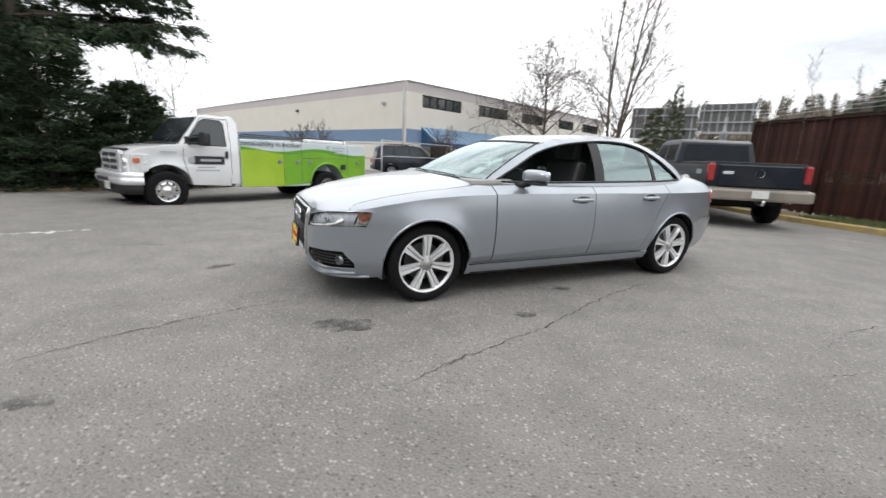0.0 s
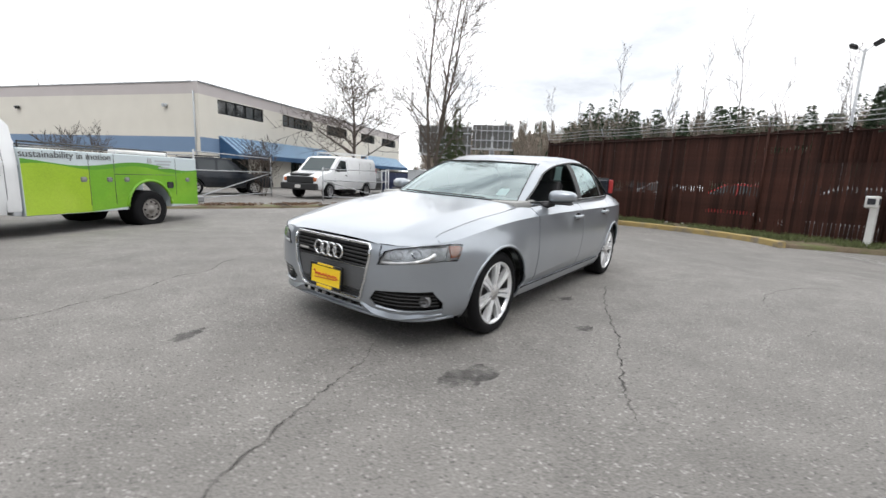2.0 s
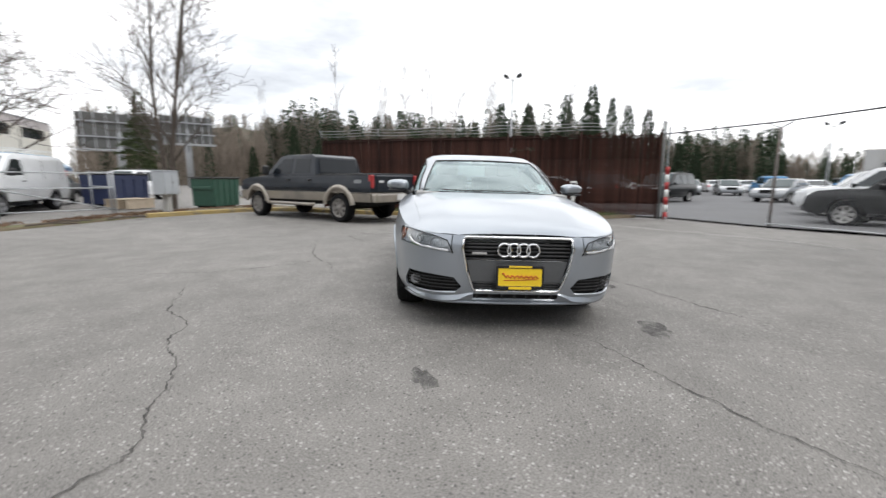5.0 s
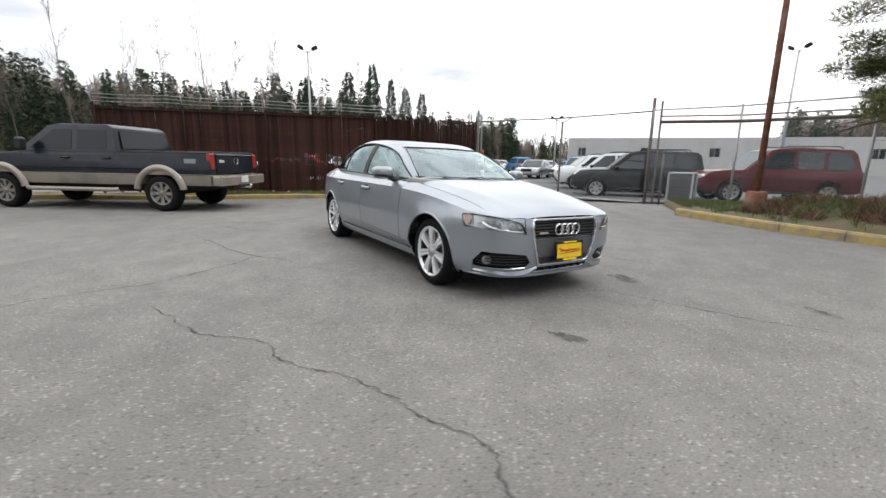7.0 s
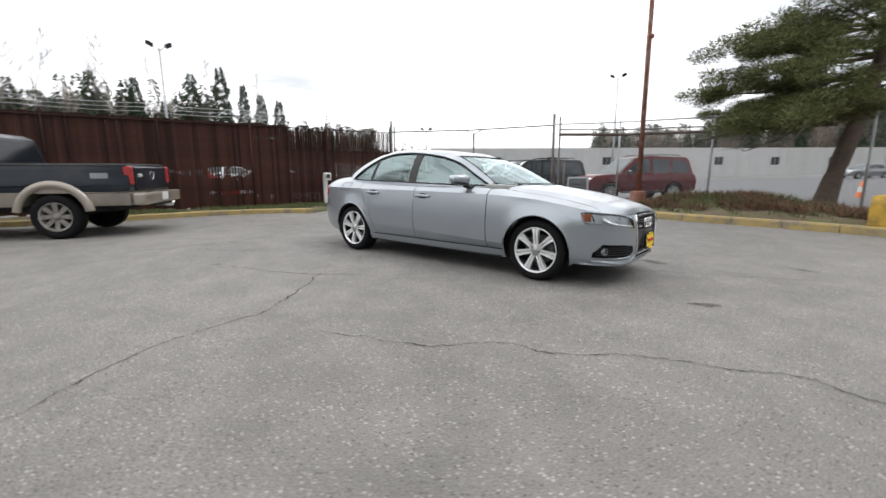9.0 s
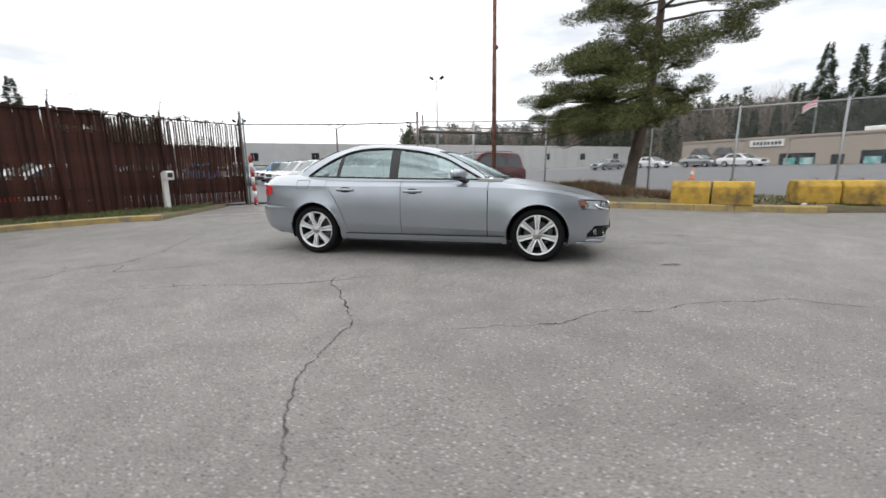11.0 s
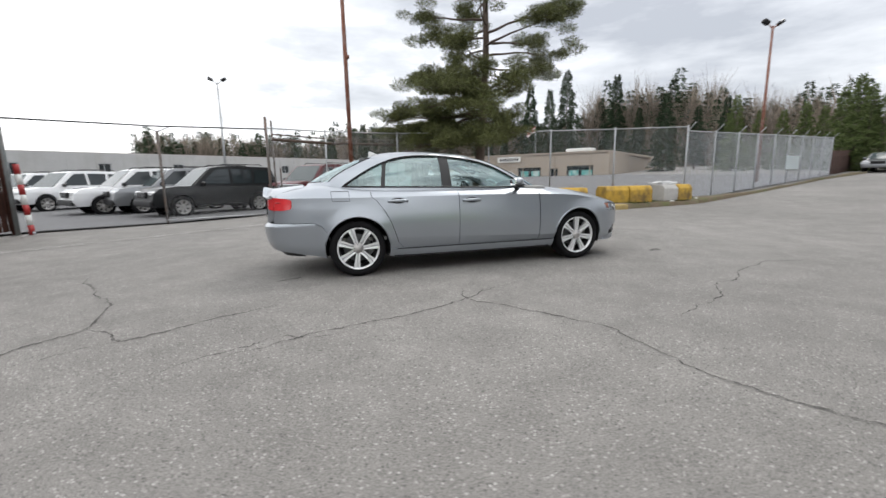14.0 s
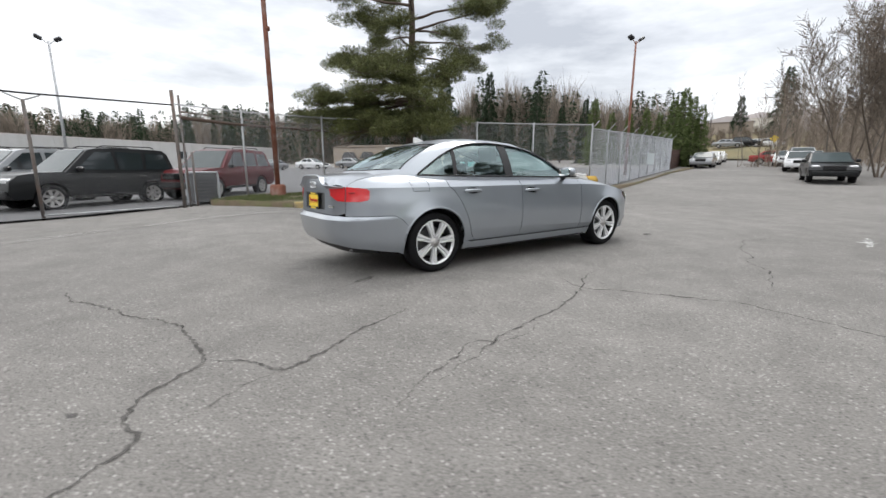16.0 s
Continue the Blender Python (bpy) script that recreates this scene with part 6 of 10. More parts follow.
    # headlamps: dark bowl, bright reflectors, clear cover
    for s in (1, -1):
        side_lamp = [(BODY.corner_x(0.715), 0.715), (1.87, 0.717), (1.836, 0.710), (1.860, 0.655), (1.884, 0.622), (BODY.corner_x(0.615), 0.615)]
        hl = panel("headlamp", [sheet(fy(lamp, s), end_of(BODY, True, -0.02), 0.04), sheet(side_lamp, side_of(BODY, s, -0.02), 0.04)], LAMP_BEZEL, car, "clear headlamp with bright reflector bowls")
        panel("lamp_cover", [sheet(fy(lamp, s), end_of(BODY, True, 0.002), 0.04), sheet(side_lamp, side_of(BODY, s, 0.002), 0.04)], LAMP_GLASS, hl)
        for y, z, r, mt in ((0.57, 0.637, 0.042, LAMP_BOWL), (0.675, 0.656, 0.044, LAMP_BOWL), (0.675, 0.656, 0.018, CHROME)):
            c = end_of(BODY, True, -0.028 if mt is LAMP_BOWL else -0.014)(s * y, z)
            bowl = part("reflector", to_bm(lathe_data([(0.001, -0.02), (r * 0.6, -0.012), (r, 0.012), (r * 1.08, 0.014)], 18)), mt, hl, smooth=True)
            bowl.matrix_basis = Matrix.Translation(c) @ pose(0, 0, 0, 0, 0, -90 + s * 28)
        surf2 = end_of(BODY, True, -0.008)
        tube("light_strip", [surf2(s * y, z) for y, z in ((0.485, 0.59), (0.55, 0.594), (0.62, 0.603), (0.69, 0.613), (0.735, 0.63), (0.757, 0.66))], 0.014, LAMP_BOWL, hl, 6)
        tube("trim_edge", [end_of(BODY, True, 0.003)(s * y, z) for y, z in dense(lamp[:5], 0.04, False)], 0.004, DARK_TRIM, hl, 5)
        a_out = [(BODY.corner_x(0.70) - 0.005, 0.708), (1.862, 0.708), (1.845, 0.702), (1.866, 0.658), (1.884, 0.636), (BODY.corner_x(0.64) - 0.03, 0.632)]
        panel("indicator_lens", [sheet(a_out, side_of(BODY, s, -0.008), 0.03)], AMBER, hl)

    # boot lid, tail lamps and rear bumper
    lid_edge = [(BODY.end(y, rear_top(y), False), y) for y in (0.625, 0.45, 0.3, 0.15, 0.0)]
    half = [(-1.945, 0.0), (-1.94, 0.35), (-1.945, 0.62), (-2.08, 0.618)] + lid_edge
    out = half + [(x, -y) for x, y in reversed(half[1:-1])]
    rear = [(y, rear_top(y)) for y in (-0.628, -0.45, -0.3, -0.15, 0.0, 0.15, 0.3, 0.45, 0.628)] + [(0.628, 0.64), (0.56, 0.622), (-0.56, 0.622), (-0.628, 0.64)]
    niche = [(-0.31, 0.66), (0.31, 0.66), (0.31, 0.83), (-0.31, 0.83)]
    boot = panel("boot_lid", [sh(out, top_of(), 0.05), sh(rear, end_of(BODY, False), 0.06, (niche,))], SILVER)
    back = end_of(BODY, False, -0.018)
    panel("plate_niche", [sheet([(y * 1.02, z) for y, z in niche], back, 0.08)], GREY_PLASTIC, boot)
    v, f, ny = [], [], 25
    for i in range(ny):
        y = -0.625 + 1.25 * i / (ny - 1)
        x, z = BODY.end(y, rear_top(y), False), rear_top(y)
        k = 1 - 0.75 * (abs(y) / 0.625) ** 5
        v += [Vector((x + dx, y, z + dz * k)) for dx, dz in ((0.10, 0.006), (0.05, 0.010), (0.0, 0.017), (-0.036, 0.026), (-0.043, 0.020), (-0.026, 0.006), (-0.002, -0.02))]
        if i:
            f += [(7 * i - 7 + q, 7 * i - 6 + q, 7 * i + 1 + q, 7 * i + q) for q in range(6)]
    raw("boot_spoiler", v, f, SILVER, boot, smooth=True).data.set_sharp_from_angle(angle=radians(40))
    dealer_plate(boot, -2.362, -0.02, 0.745, 0.31, 0.155, 3, -1)
    for i in range(4):
        y = -0.066 + 0.044 * i
        c = end_of(BODY, False, 0.008)(y, 0.905)
        v, f = tube_data([(c.x, c.y + 0.03 * math.cos(a), c.z + 0.03 * math.sin(a)) for a in [math.tau * j / 24 for j in range(25)]], 0.0055, 6, caps=False)
        raw("badge_ring", v, f, CHROME, boot, smooth=True)
    part("model_badge", one_box((BODY.end(0.45, 0.70, False) - 0.004, -0.45, 0.70), (0.008, 0.13, 0.02)), CHROME, boot)
    RZ = [0.29 + 0.318 * i / 10 for i in range(11)]
    w = lambda z: BODY.corner_y(z, False)
    o2 = [(-w(0.29), 0.29), (-0.5, 0.33), (0.5, 0.33)] + [(w(z), z) for z in RZ] + [(0.63, 0.608), (0.56, 0.615), (-0.56, 0.615), (-0.63, 0.608)] + [(-w(z), z) for z in reversed(RZ[1:])]
    shelf = [0.56, 0.575, 0.59, 0.6]
    bumper_sheets = [sh(o2, end_of(BODY, False), creases=[[(-0.9 + 0.06 * i, z) for i in range(31)] for z in shelf])]
    for s in (1, -1):
        cr = lambda z: BODY.corner_y(z, False)
        inner_l = [(0.42, 0.888), (0.624, 0.888), (0.626, 0.752), (0.55, 0.757), (0.45, 0.805)]
        outer_l = [(0.632, 0.888), (cr(0.878), 0.877), (cr(0.75), 0.75), (0.633, 0.75)]
        wrap = [(BODY.corner_x(0.878, False), 0.877), (-2.09, 0.866), (-2.07, 0.85), (-2.075, 0.785), (-2.09, 0.762), (BODY.corner_x(0.75, False), 0.75)]
        panel("tail_lamp", [sheet(fy(inner_l, s), end_of(BODY, False, 0.008), 0.04)], RED_LENS, boot)
        tl = panel("tail_lamp", [sheet(fy(outer_l, s), end_of(BODY, False, 0.008), 0.04), sheet(wrap, side_of(BODY, s, 0.008), 0.04)], RED_LENS)
        tube("lens_band", [end_of(BODY, False, 0.011)(s * y, 0.835) for y in (0.65, 0.67, 0.69)], 0.006, RED_BAND, tl, 5)
        o = [(BODY.corner_x(0.29, False), 0.29), (-1.80, 0.24)] + rear_arch(196, 150) + [(-1.785, 0.57), (-1.86, 0.606)]
        o += [(BODY.corner_x(z, False), z) for z in reversed(RZ[1:])]
        bumper_sheets.append(sh(o, side_of(BODY, s), creases=[[(-2.4 + 0.03 * i, z) for i in range(22)] for z in shelf]))
        tube("exhaust_tip", [(-2.0, s * 0.52, 0.285), (-2.2, s * 0.52, 0.28)], 0.028, STEEL, car, 12)
    panel("rear_bumper", bumper_sheets, SILVER)
    panel("bumper_diffuser", [sheet([(-0.72, 0.22), (0.72, 0.22), (0.72, 0.30), (0.5, 0.335), (-0.5, 0.335), (-0.72, 0.30)], end_of(BODY, False, -0.03), 0.06)], BLACK_PLASTIC)

    # cabin: roof, pillars and glass
    G = CABIN_SHAPE
    low = lambda x: 0.95 + (0.3 - x) * 0.021
    lights = spline([(0.755, 0.944), (0.515, 1.091), (0.29, 1.222), (0.03, 1.304), (-0.30, 1.335), (-0.62, 1.333), (-0.92, 1.30), (-1.18, 1.204), (-1.40, 1.08), (-1.535, 0.992)], 4)
    daylight = lights + [(x, low(x)) for x in (-1.2, -0.4, 0.3)]

    def roof_z(x, y):
        a = hermite(G.nose, 1.353) - G.mid if x > G.mid else G.mid - hermite(G.tail, 1.353)
        q = (abs(x - G.mid) / a) ** 3.8 + (abs(y) / hermite(G.half, 1.353)) ** 3.8
        return 1.353 + 0.05 * max(0.0, 1 - q) ** 0.6
    ring = []
    for i in range(72):
        t = math.tau * i / 72
        c, sn = math.cos(t), math.sin(t)
        a = hermite(G.nose, 1.353) - G.mid if c > 0 else G.mid - hermite(G.tail, 1.353)
        ring.append((G.mid + a * math.copysign(abs(c) ** (2 / 3.8), c), hermite(G.half, 1.353) * math.copysign(abs(sn) ** (2 / 3.8), sn)))
    sheets = [sheet(ring, lambda x, y: settle(x, y, roof_z(x, y)), 0.06, edge=0.03)]
    zl = (0.925, 0.96, 1.0, 1.06, 1.12, 1.185, 1.245, 1.295, 1.335, 1.353)
    for s in (1, -1):
        o = [(G.corner_x(z), z) for z in zl] + [(0.0, 1.353), (-0.4, 1.353), (-0.8, 1.353)] + [(G.corner_x(z, False), z) for z in reversed(zl)] + [(-1.0, 0.925), (0.0, 0.925)]
        sheets.append(sh(o, side_of(G, s), 0.05, (daylight,), 0.03))
    ws = lambda z, k: G.corner_y(z) * k
    rwn = lambda z, k: G.corner_y(z, False) * k
    windscreen = [(-ws(z, 0.985), z) for z in (0.955, 1.04, 1.12, 1.2, 1.265, 1.32)] + [(0.0, 1.332)] + [(ws(z, 0.985), z) for z in (1.32, 1.265, 1.2, 1.12, 1.04, 0.955)] + [(0.0, 0.96)]
    rear_glass = [(-rwn(z, 0.965), z) for z in (1.05, 1.12, 1.2, 1.265, 1.315)] + [(0.0, 1.326)] + [(rwn(z, 0.965), z) for z in (1.315, 1.265, 1.2, 1.12, 1.05)] + [(0.0, 1.045)]
    o = [(-ws(z, 1), z) for z in zl] + [(ws(z, 1), z) for z in reversed(zl)]
    sheets.append(sh(o, end_of(G, True), 0.05, (windscreen,), 0.03))
    o = [(-rwn(z, 1), z) for z in zl] + [(rwn(z, 1), z) for z in reversed(zl)]
    sheets.append(sh(o, end_of(G, False), 0.05, (rear_glass,), 0.03))
    panel("roof", sheets, SILVER)
    wsg = panel("windscreen", [sheet(windscreen, end_of(G, True, -0.004), 0.06)], GLASS)
    tube("windscreen_seal", [end_of(G, True, 0.001)(y, z) for y, z in dense(windscreen, 0.05)], 0.006, DARK_TRIM, wsg, 5)
    panel("rear_window", [sheet(rear_glass, end_of(G, False, -0.004), 0.06)], GLASS)
    tube("rear_window_seal", [end_of(G, False, 0.001)(y, z) for y, z in dense(rear_glass, 0.05)], 0.006, DARK_TRIM, car, 5)
    top = lambda x: max([z for (xa, z), (xb, _) in zip(lights, lights[1:]) if min(xa, xb) - 0.03 <= x <= max(xa, xb) + 0.03] or [1.0])
    for s in (1, -1):
        zone = lambda x0, x1: [p for p in daylight if x1 - 1e-6 <= p[0] <= x0 + 1e-6]
        front_w = [(-0.285, low(-0.285)), (0.3, low(0.3))] + [p for p in lights if p[0] > -0.285] + [(-0.285, 1.327)]
        rear_w = [(-0.40, 1.33)] + [p for p in lights if -1.03 < p[0] < -0.40] + [(-1.03, 1.265), (-1.075, low(-1.075)), (-0.40, low(-0.4))]
        quarter = [(-1.07, 1.248)] + [p for p in lights if p[0] < -1.07] + [(-1.2, low(-1.2)), (-1.12, low(-1.12))]
        pillar = [(-0.285, 1.327), (-0.40, 1.33), (-0.40, low(-0.4)), (-0.285, low(-0.285))]
        divider = [(-1.03, 1.268), (-1.075, 1.248), (-1.12, low(-1.12)), (-1.075, low(-1.075))]
        if s < 0:
            panel("door_glass", [sheet(front_w, side_of(G, s, -0.01), 0.08)], SIDE_GLASS)
        panel("rear_door_glass", [sheet(rear_w, side_of(G, s, -0.01), 0.08)], SIDE_GLASS)
        panel("quarter_glass", [sheet(quarter, side_of(G, s, -0.01), 0.08)], SIDE_GLASS)
        panel("middle_pillar", [sheet(pillar, side_of(G, s, -0.004), 0.08)], BLACK_PLASTIC)
        panel("window_divider", [sheet(divider, side_of(G, s, -0.004), 0.06)], BLACK_PLASTIC)
        tube("window_surround", [side_of(G, s, 0.002)(x, z) for x, z in dense(daylight, 0.05) + [daylight[0]]], 0.010, DARK_TRIM, car, 6)
        # door mirror
        mx, my, mz = 0.50, s * 0.94, 1.0
        mirror = new("door_mirror")
        mirror.parent = car
        mirror.matrix_basis = pose(mx, my, mz, 0, 0, s * 10)
        bm = bmesh.new()
        bmesh.ops.create_uvsphere(bm, u_segments=24, v_segments=14, radius=1.0)
        for v in bm.verts:
            x, y, z = (math.copysign(abs(c) ** k, c) for c, k in zip(v.co, (0.8, 0.62, 0.72)))
            out = 0.5 + 0.5 * s * y  # 0 at the door, 1 at the tip
            h = 0.066 - 0.014 * out if z > 0 else 0.05 - 0.012 * out
            v.co = Vector((max(-0.04, x * (0.082 - 0.028 * out) + 0.012 - 0.02 * out), y * 0.118, z * h + 0.006 * out))
        part("housing", bm, SILVER, mirror, smooth=True)
        bm = one_box((-0.042, 0, 0.006), (0.006, 0.195, 0.085), bevel=0.02)
        part("mirror_glass", bm, CHROME, mirror)
        raw("foot", *tube_data([(0.0, -s * 0.07, -0.05), (0.03, -s * 0.13, -0.075), (0.05, -s * 0.17, -0.085)], [0.03, 0.026, 0.03], 8), BLACK_PLASTIC, mirror, smooth=True)
        part("lower_skirt", box(bmesh.new(), (0.01, 0, -0.048), (0.11, 0.18, 0.02), bevel=0.01), BLACK_PLASTIC, mirror)
    # cowl, wipers, aerial fin, sticker
    rim_line = [(1.083, 0.0), (1.078, 0.3), (1.034, 0.575), (0.98, 0.72)]
    cowl = rim_line + [(0.86, 0.70), (0.93, 0.45), (0.96, 0.0)]
    panel("cowl", [sheet(cowl + [(x, -y) for x, y in reversed(cowl[1:-1])], top_of(1, -0.012), 0.06)], BLACK_PLASTIC)
    for y0, y1 in ((0.45, -0.2), (-0.1, -0.68)):
        tube("wiper", [end_of(G, True, 0.012)(y0, 0.962), end_of(G, True, 0.012)((y0 + y1) / 2, 0.968), end_of(G, True, 0.012)(y1, 0.968)], 0.0055, BLACK_PLASTIC, car, 6)
    v, f = prism_data([(-0.98, 1.37), (-1.02, 1.398), (-1.1, 1.43), (-1.13, 1.425), (-1.135, 1.36)], -0.018, 0.018)
    part("aerial_fin", bevel_sharp(to_bm((v, f)), 0.01, 2, 30), WHITE_BAND, car)
    c = end_of(G, True, -0.01)
    panel("windscreen_sticker", [sheet([(0.50, 1.01), (0.57, 1.01), (0.56, 1.07), (0.49, 1.07)], c, 0.04)], WHITE_BAND)

    # cabin fittings
    part("dashboard", bevel_sharp(to_bm(prism_data([(0.5, 0.62), (0.46, 0.9), (0.6, 0.965), (1.0, 0.955), (1.0, 0.6)], -0.74, 0.74)), 0.03), CABIN, car)
    part("parcel_shelf", one_box((-1.62, 0, 0.985), (0.5, 1.25, 0.03), bevel=0.01), CABIN, car)
    part("cabin_floor", one_box((-0.4, 0, 0.40), (2.6, 1.5, 0.04)), CABIN, car)
    for sx, sy in ((0.02, 0.37), (0.02, -0.37), (-0.92, 0.36), (-0.92, -0.36)):
        seat = new("seat")
        seat.parent = car
        seat.matrix_basis = pose(sx, sy, 0.42)
        wdt = 0.5 if sx > -0.5 else 0.68
        part("cushion", box(bmesh.new(), (0.1, 0, 0.12), (0.52, wdt, 0.16), bevel=0.05, seg=3), SEAT, seat)
        part("backrest", box(bmesh.new(), (0, 0, 0.3), (0.13, wdt * 0.96, 0.62), bevel=0.055, seg=3, m=pose(-0.18, 0, 0.12, 0, -14, 0)), SEAT, seat)
        part("headrest", box(bmesh.new(), (0, 0, 0), (0.1, 0.27, 0.19), bevel=0.045, seg=3, m=pose(-0.335, 0, 0.80, 0, -8, 0)), SEAT, seat)
    v, f = tube_data([(0.36 - 0.07 * math.sin(a), 0.37 + 0.185 * math.cos(a), 0.87 + 0.165 * math.sin(a)) for a in [math.tau * j / 28 for j in range(29)]], 0.014, 8, caps=False)
    wheel = raw("steering_wheel", v, f, BLACK_PLASTIC, car, smooth=True)
    part("wheel_boss", box(bmesh.new(), (0, 0, 0), (0.05, 0.17, 0.11), bevel=0.02, m=pose(0.37, 0.37, 0.87, 0, -24, 0)), BLACK_PLASTIC, wheel)
    tube("wheel_spoke", [(0.36, 0.195, 0.88), (0.37, 0.37, 0.88), (0.36, 0.545, 0.88)], 0.016, BLACK_PLASTIC, wheel, 6)
    part("interior_mirror", box(bmesh.new(), (0, 0, 0), (0.03, 0.25, 0.065), bevel=0.014, m=pose(0.24, 0, 1.265, 0, 10, 0)), BLACK_PLASTIC, car)

    # wheels
    def road_wheel(x, s):
        w = new("wheel")
        w.parent = car
        w.matrix_basis = pose(x, s * 0.858, HUB_Z, 0, random.Random(x * 7 + s).uniform(0, 50), 0 if s < 0 else 180)
        R = HUB_Z
        tyre = [(0.222, 0.012), (0.236, -0.002), (0.265, -0.012), (0.290, -0.005), (0.304, 0.012), (R, 0.036), (R, 0.18), (0.304, 0.206), (0.288, 0.222), (0.225, 0.222)]
        part("tyre", to_bm(lathe_data(tyre, 56)), RUBBER, w, smooth=True)
        grooves = joined([lathe_data([(R + 0.0012, h - 0.003), (R + 0.0012, h + 0.003)], 40) for h in (0.07, 0.1, 0.13, 0.155)])
        raw("tread_band", *grooves, SHADOW_VOID, w)
        rim = [(0.230, 0.004), (0.2335, -0.003), (0.228, -0.005), (0.219, 0.002), (0.212, 0.02)]
        part("rim", to_bm(lathe_data(rim, 56)), ALLOY, w, smooth=True)
        # Barrel and hub back are black to paint the shade between the spokes.
        part("rim_barrel_shade", to_bm(lathe_data([(0.212, 0.02), (0.2, 0.06), (0.19, 0.16), (0.2, 0.21)], 40)), BLACK_PLASTIC, w, smooth=True)
        part("brake_disc", to_bm(lathe_data([(0.001, 0.1), (0.15, 0.1), (0.155, 0.105), (0.155, 0.12), (0.001, 0.12)], 36)), GREY_PLASTIC, w, smooth=False)
        part("brake_caliper", box(bmesh.new(), (0.13, 0.1, 0.03), (0.07, 0.07, 0.16), bevel=0.015), GREY_PLASTIC, w)
        part("hub_back_shade", to_bm(lathe_data([(0.001, 0.13), (0.2, 0.13), (0.2, 0.14)], 30)), SHADOW_VOID, w)
        for k in range(7):
            a = math.tau * k / 7
            m = Matrix.Rotation(a, 4, "Y")
            rows = [(0.045, 0.027, 0.012, 0.022), (0.09, 0.026, 0.006, 0.028), (0.15, 0.031, 0.001, 0.034), (0.2, 0.038, 0.001, 0.034), (0.222, 0.044, 0.004, 0.03)]
            v, f = [], []
            for r, hw, fr, dp in rows:
                v += [m @ Vector((r, fr + dp, -hw)), m @ Vector((r, fr, -hw * 0.9)), m @ Vector((r, fr + 0.002, -hw * 0.28)), m @ Vector((r, fr + 0.024, 0)), m @ Vector((r, fr + 0.002, hw * 0.28)), m @ Vector((r, fr, hw * 0.9)), m @ Vector((r, fr + dp, hw))]
            for i in range(len(rows) - 1):
                f += [(i * 7 + j, i * 7 + j + 1, i * 7 + j + 8, i * 7 + j + 7) for j in range(6)]
            raw("spoke", v, f, ALLOY, w)
        part("hub_cap", to_bm(lathe_data([(0.001, -0.002), (0.03, 0.0), (0.034, 0.006), (0.05, 0.01), (0.062, 0.016), (0.064, 0.04)], 28)), DULL_ALLOY, w, smooth=True)
        for k in range(5):
            a = math.tau * k / 5
            tube("wheel_bolt", [(0.047 * math.cos(a), 0.006, 0.047 * math.sin(a)), (0.047 * math.cos(a), 0.018, 0.047 * math.sin(a))], 0.008, STEEL, w, 6)
    for x in AXLES:
        for s in (1, -1):
            road_wheel(x, s)
    return car


saloon()


# ---- other vehicles ----
def arched(top, wheels, zb, r, hub):
    """A side outline: the given upper points from rear to front, then the underside with a round cut for each wheel."""
    out = list(top)
    for x in sorted(wheels, reverse=True):
        d = math.sqrt(max(0.0, r * r - (zb - hub) ** 2))
        a = math.degrees(math.acos(min(1, d / r)))
        out += arc(x, hub, r, -a if zb < hub else a, 180 + a if zb < hub else 180 - a, 12)
    return out


def plain_wheel(parent, x, y, r, width=0.24, rim=DULL_ALLOY, spokes=7, share=0.64):
    s = 1 if y > 0 else -1
    w = new("wheel")
    w.parent = parent
    w.matrix_basis = pose(x, y, r, 0, 0, 180 if s > 0 else 0)
    k = r * share
    part("tyre", to_bm(lathe_data([(k, 0.01), (r * 0.8, -0.01), (r * 0.95, 0.0), (r, 0.04), (r, width - 0.04), (r * 0.95, width), (k, width)], 28)), RUBBER, w, smooth=True)
    part("rim", to_bm(lathe_data([(k * 1.03, 0.0), (k * 0.96, 0.0), (k * 0.9, 0.03), (k * 0.85, 0.1)], 28)), rim, w, smooth=True)
    part("brake_drum", to_bm(lathe_data([(k * 0.86, 0.09), (k * 0.5, 0.082), (0.001, 0.082)], 20)), SHADOW_VOID, w, smooth=True)
    if not spokes:
        part("wheel_disc", to_bm(lathe_data([(0.001, -0.02), (k * 0.22, -0.02), (k * 0.3, 0.01), (k * 0.45, 0.03), (k * 0.62, 0.01), (k * 0.84, 0.02), (k * 0.92, 0.06)], 28)), rim, w, smooth=True)
        for i in range(8):
            a = math.tau * i / 8
            part("hand_hole", to_bm(lathe_data([(0.001, 0.0), (k * 0.1, 0.0), (k * 0.1, 0.03)], 10)), SHADOW_VOID, w).matrix_basis = pose(k * 0.73 * math.cos(a), 0.006, k * 0.73 * math.sin(a))
    for i in range(spokes):
        m = Matrix.Rotation(math.tau * i / spokes, 4, "Y")
        v = [m @ Vector(p) for p in ((0.03, 0.035, -0.03), (0.03, 0.035, 0.03), (k * 0.97, 0.012, 0.045), (k * 0.97, 0.012, -0.045), (0.03, 0.08, -0.03), (0.03, 0.08, 0.03), (k * 0.97, 0.06, 0.045), (k * 0.97, 0.06, -0.045))]
        raw("spoke", v, [(0, 1, 2, 3), (0, 4, 5, 1), (1, 5, 6, 2), (2, 6, 7, 3), (3, 7, 4, 0)], rim, w)
    part("hub_cap", to_bm(lathe_data([(0.001, 0.01), (0.06, 0.015), (0.075, 0.04), (0.075, 0.08)], 18)), rim, w, smooth=True)
    return w


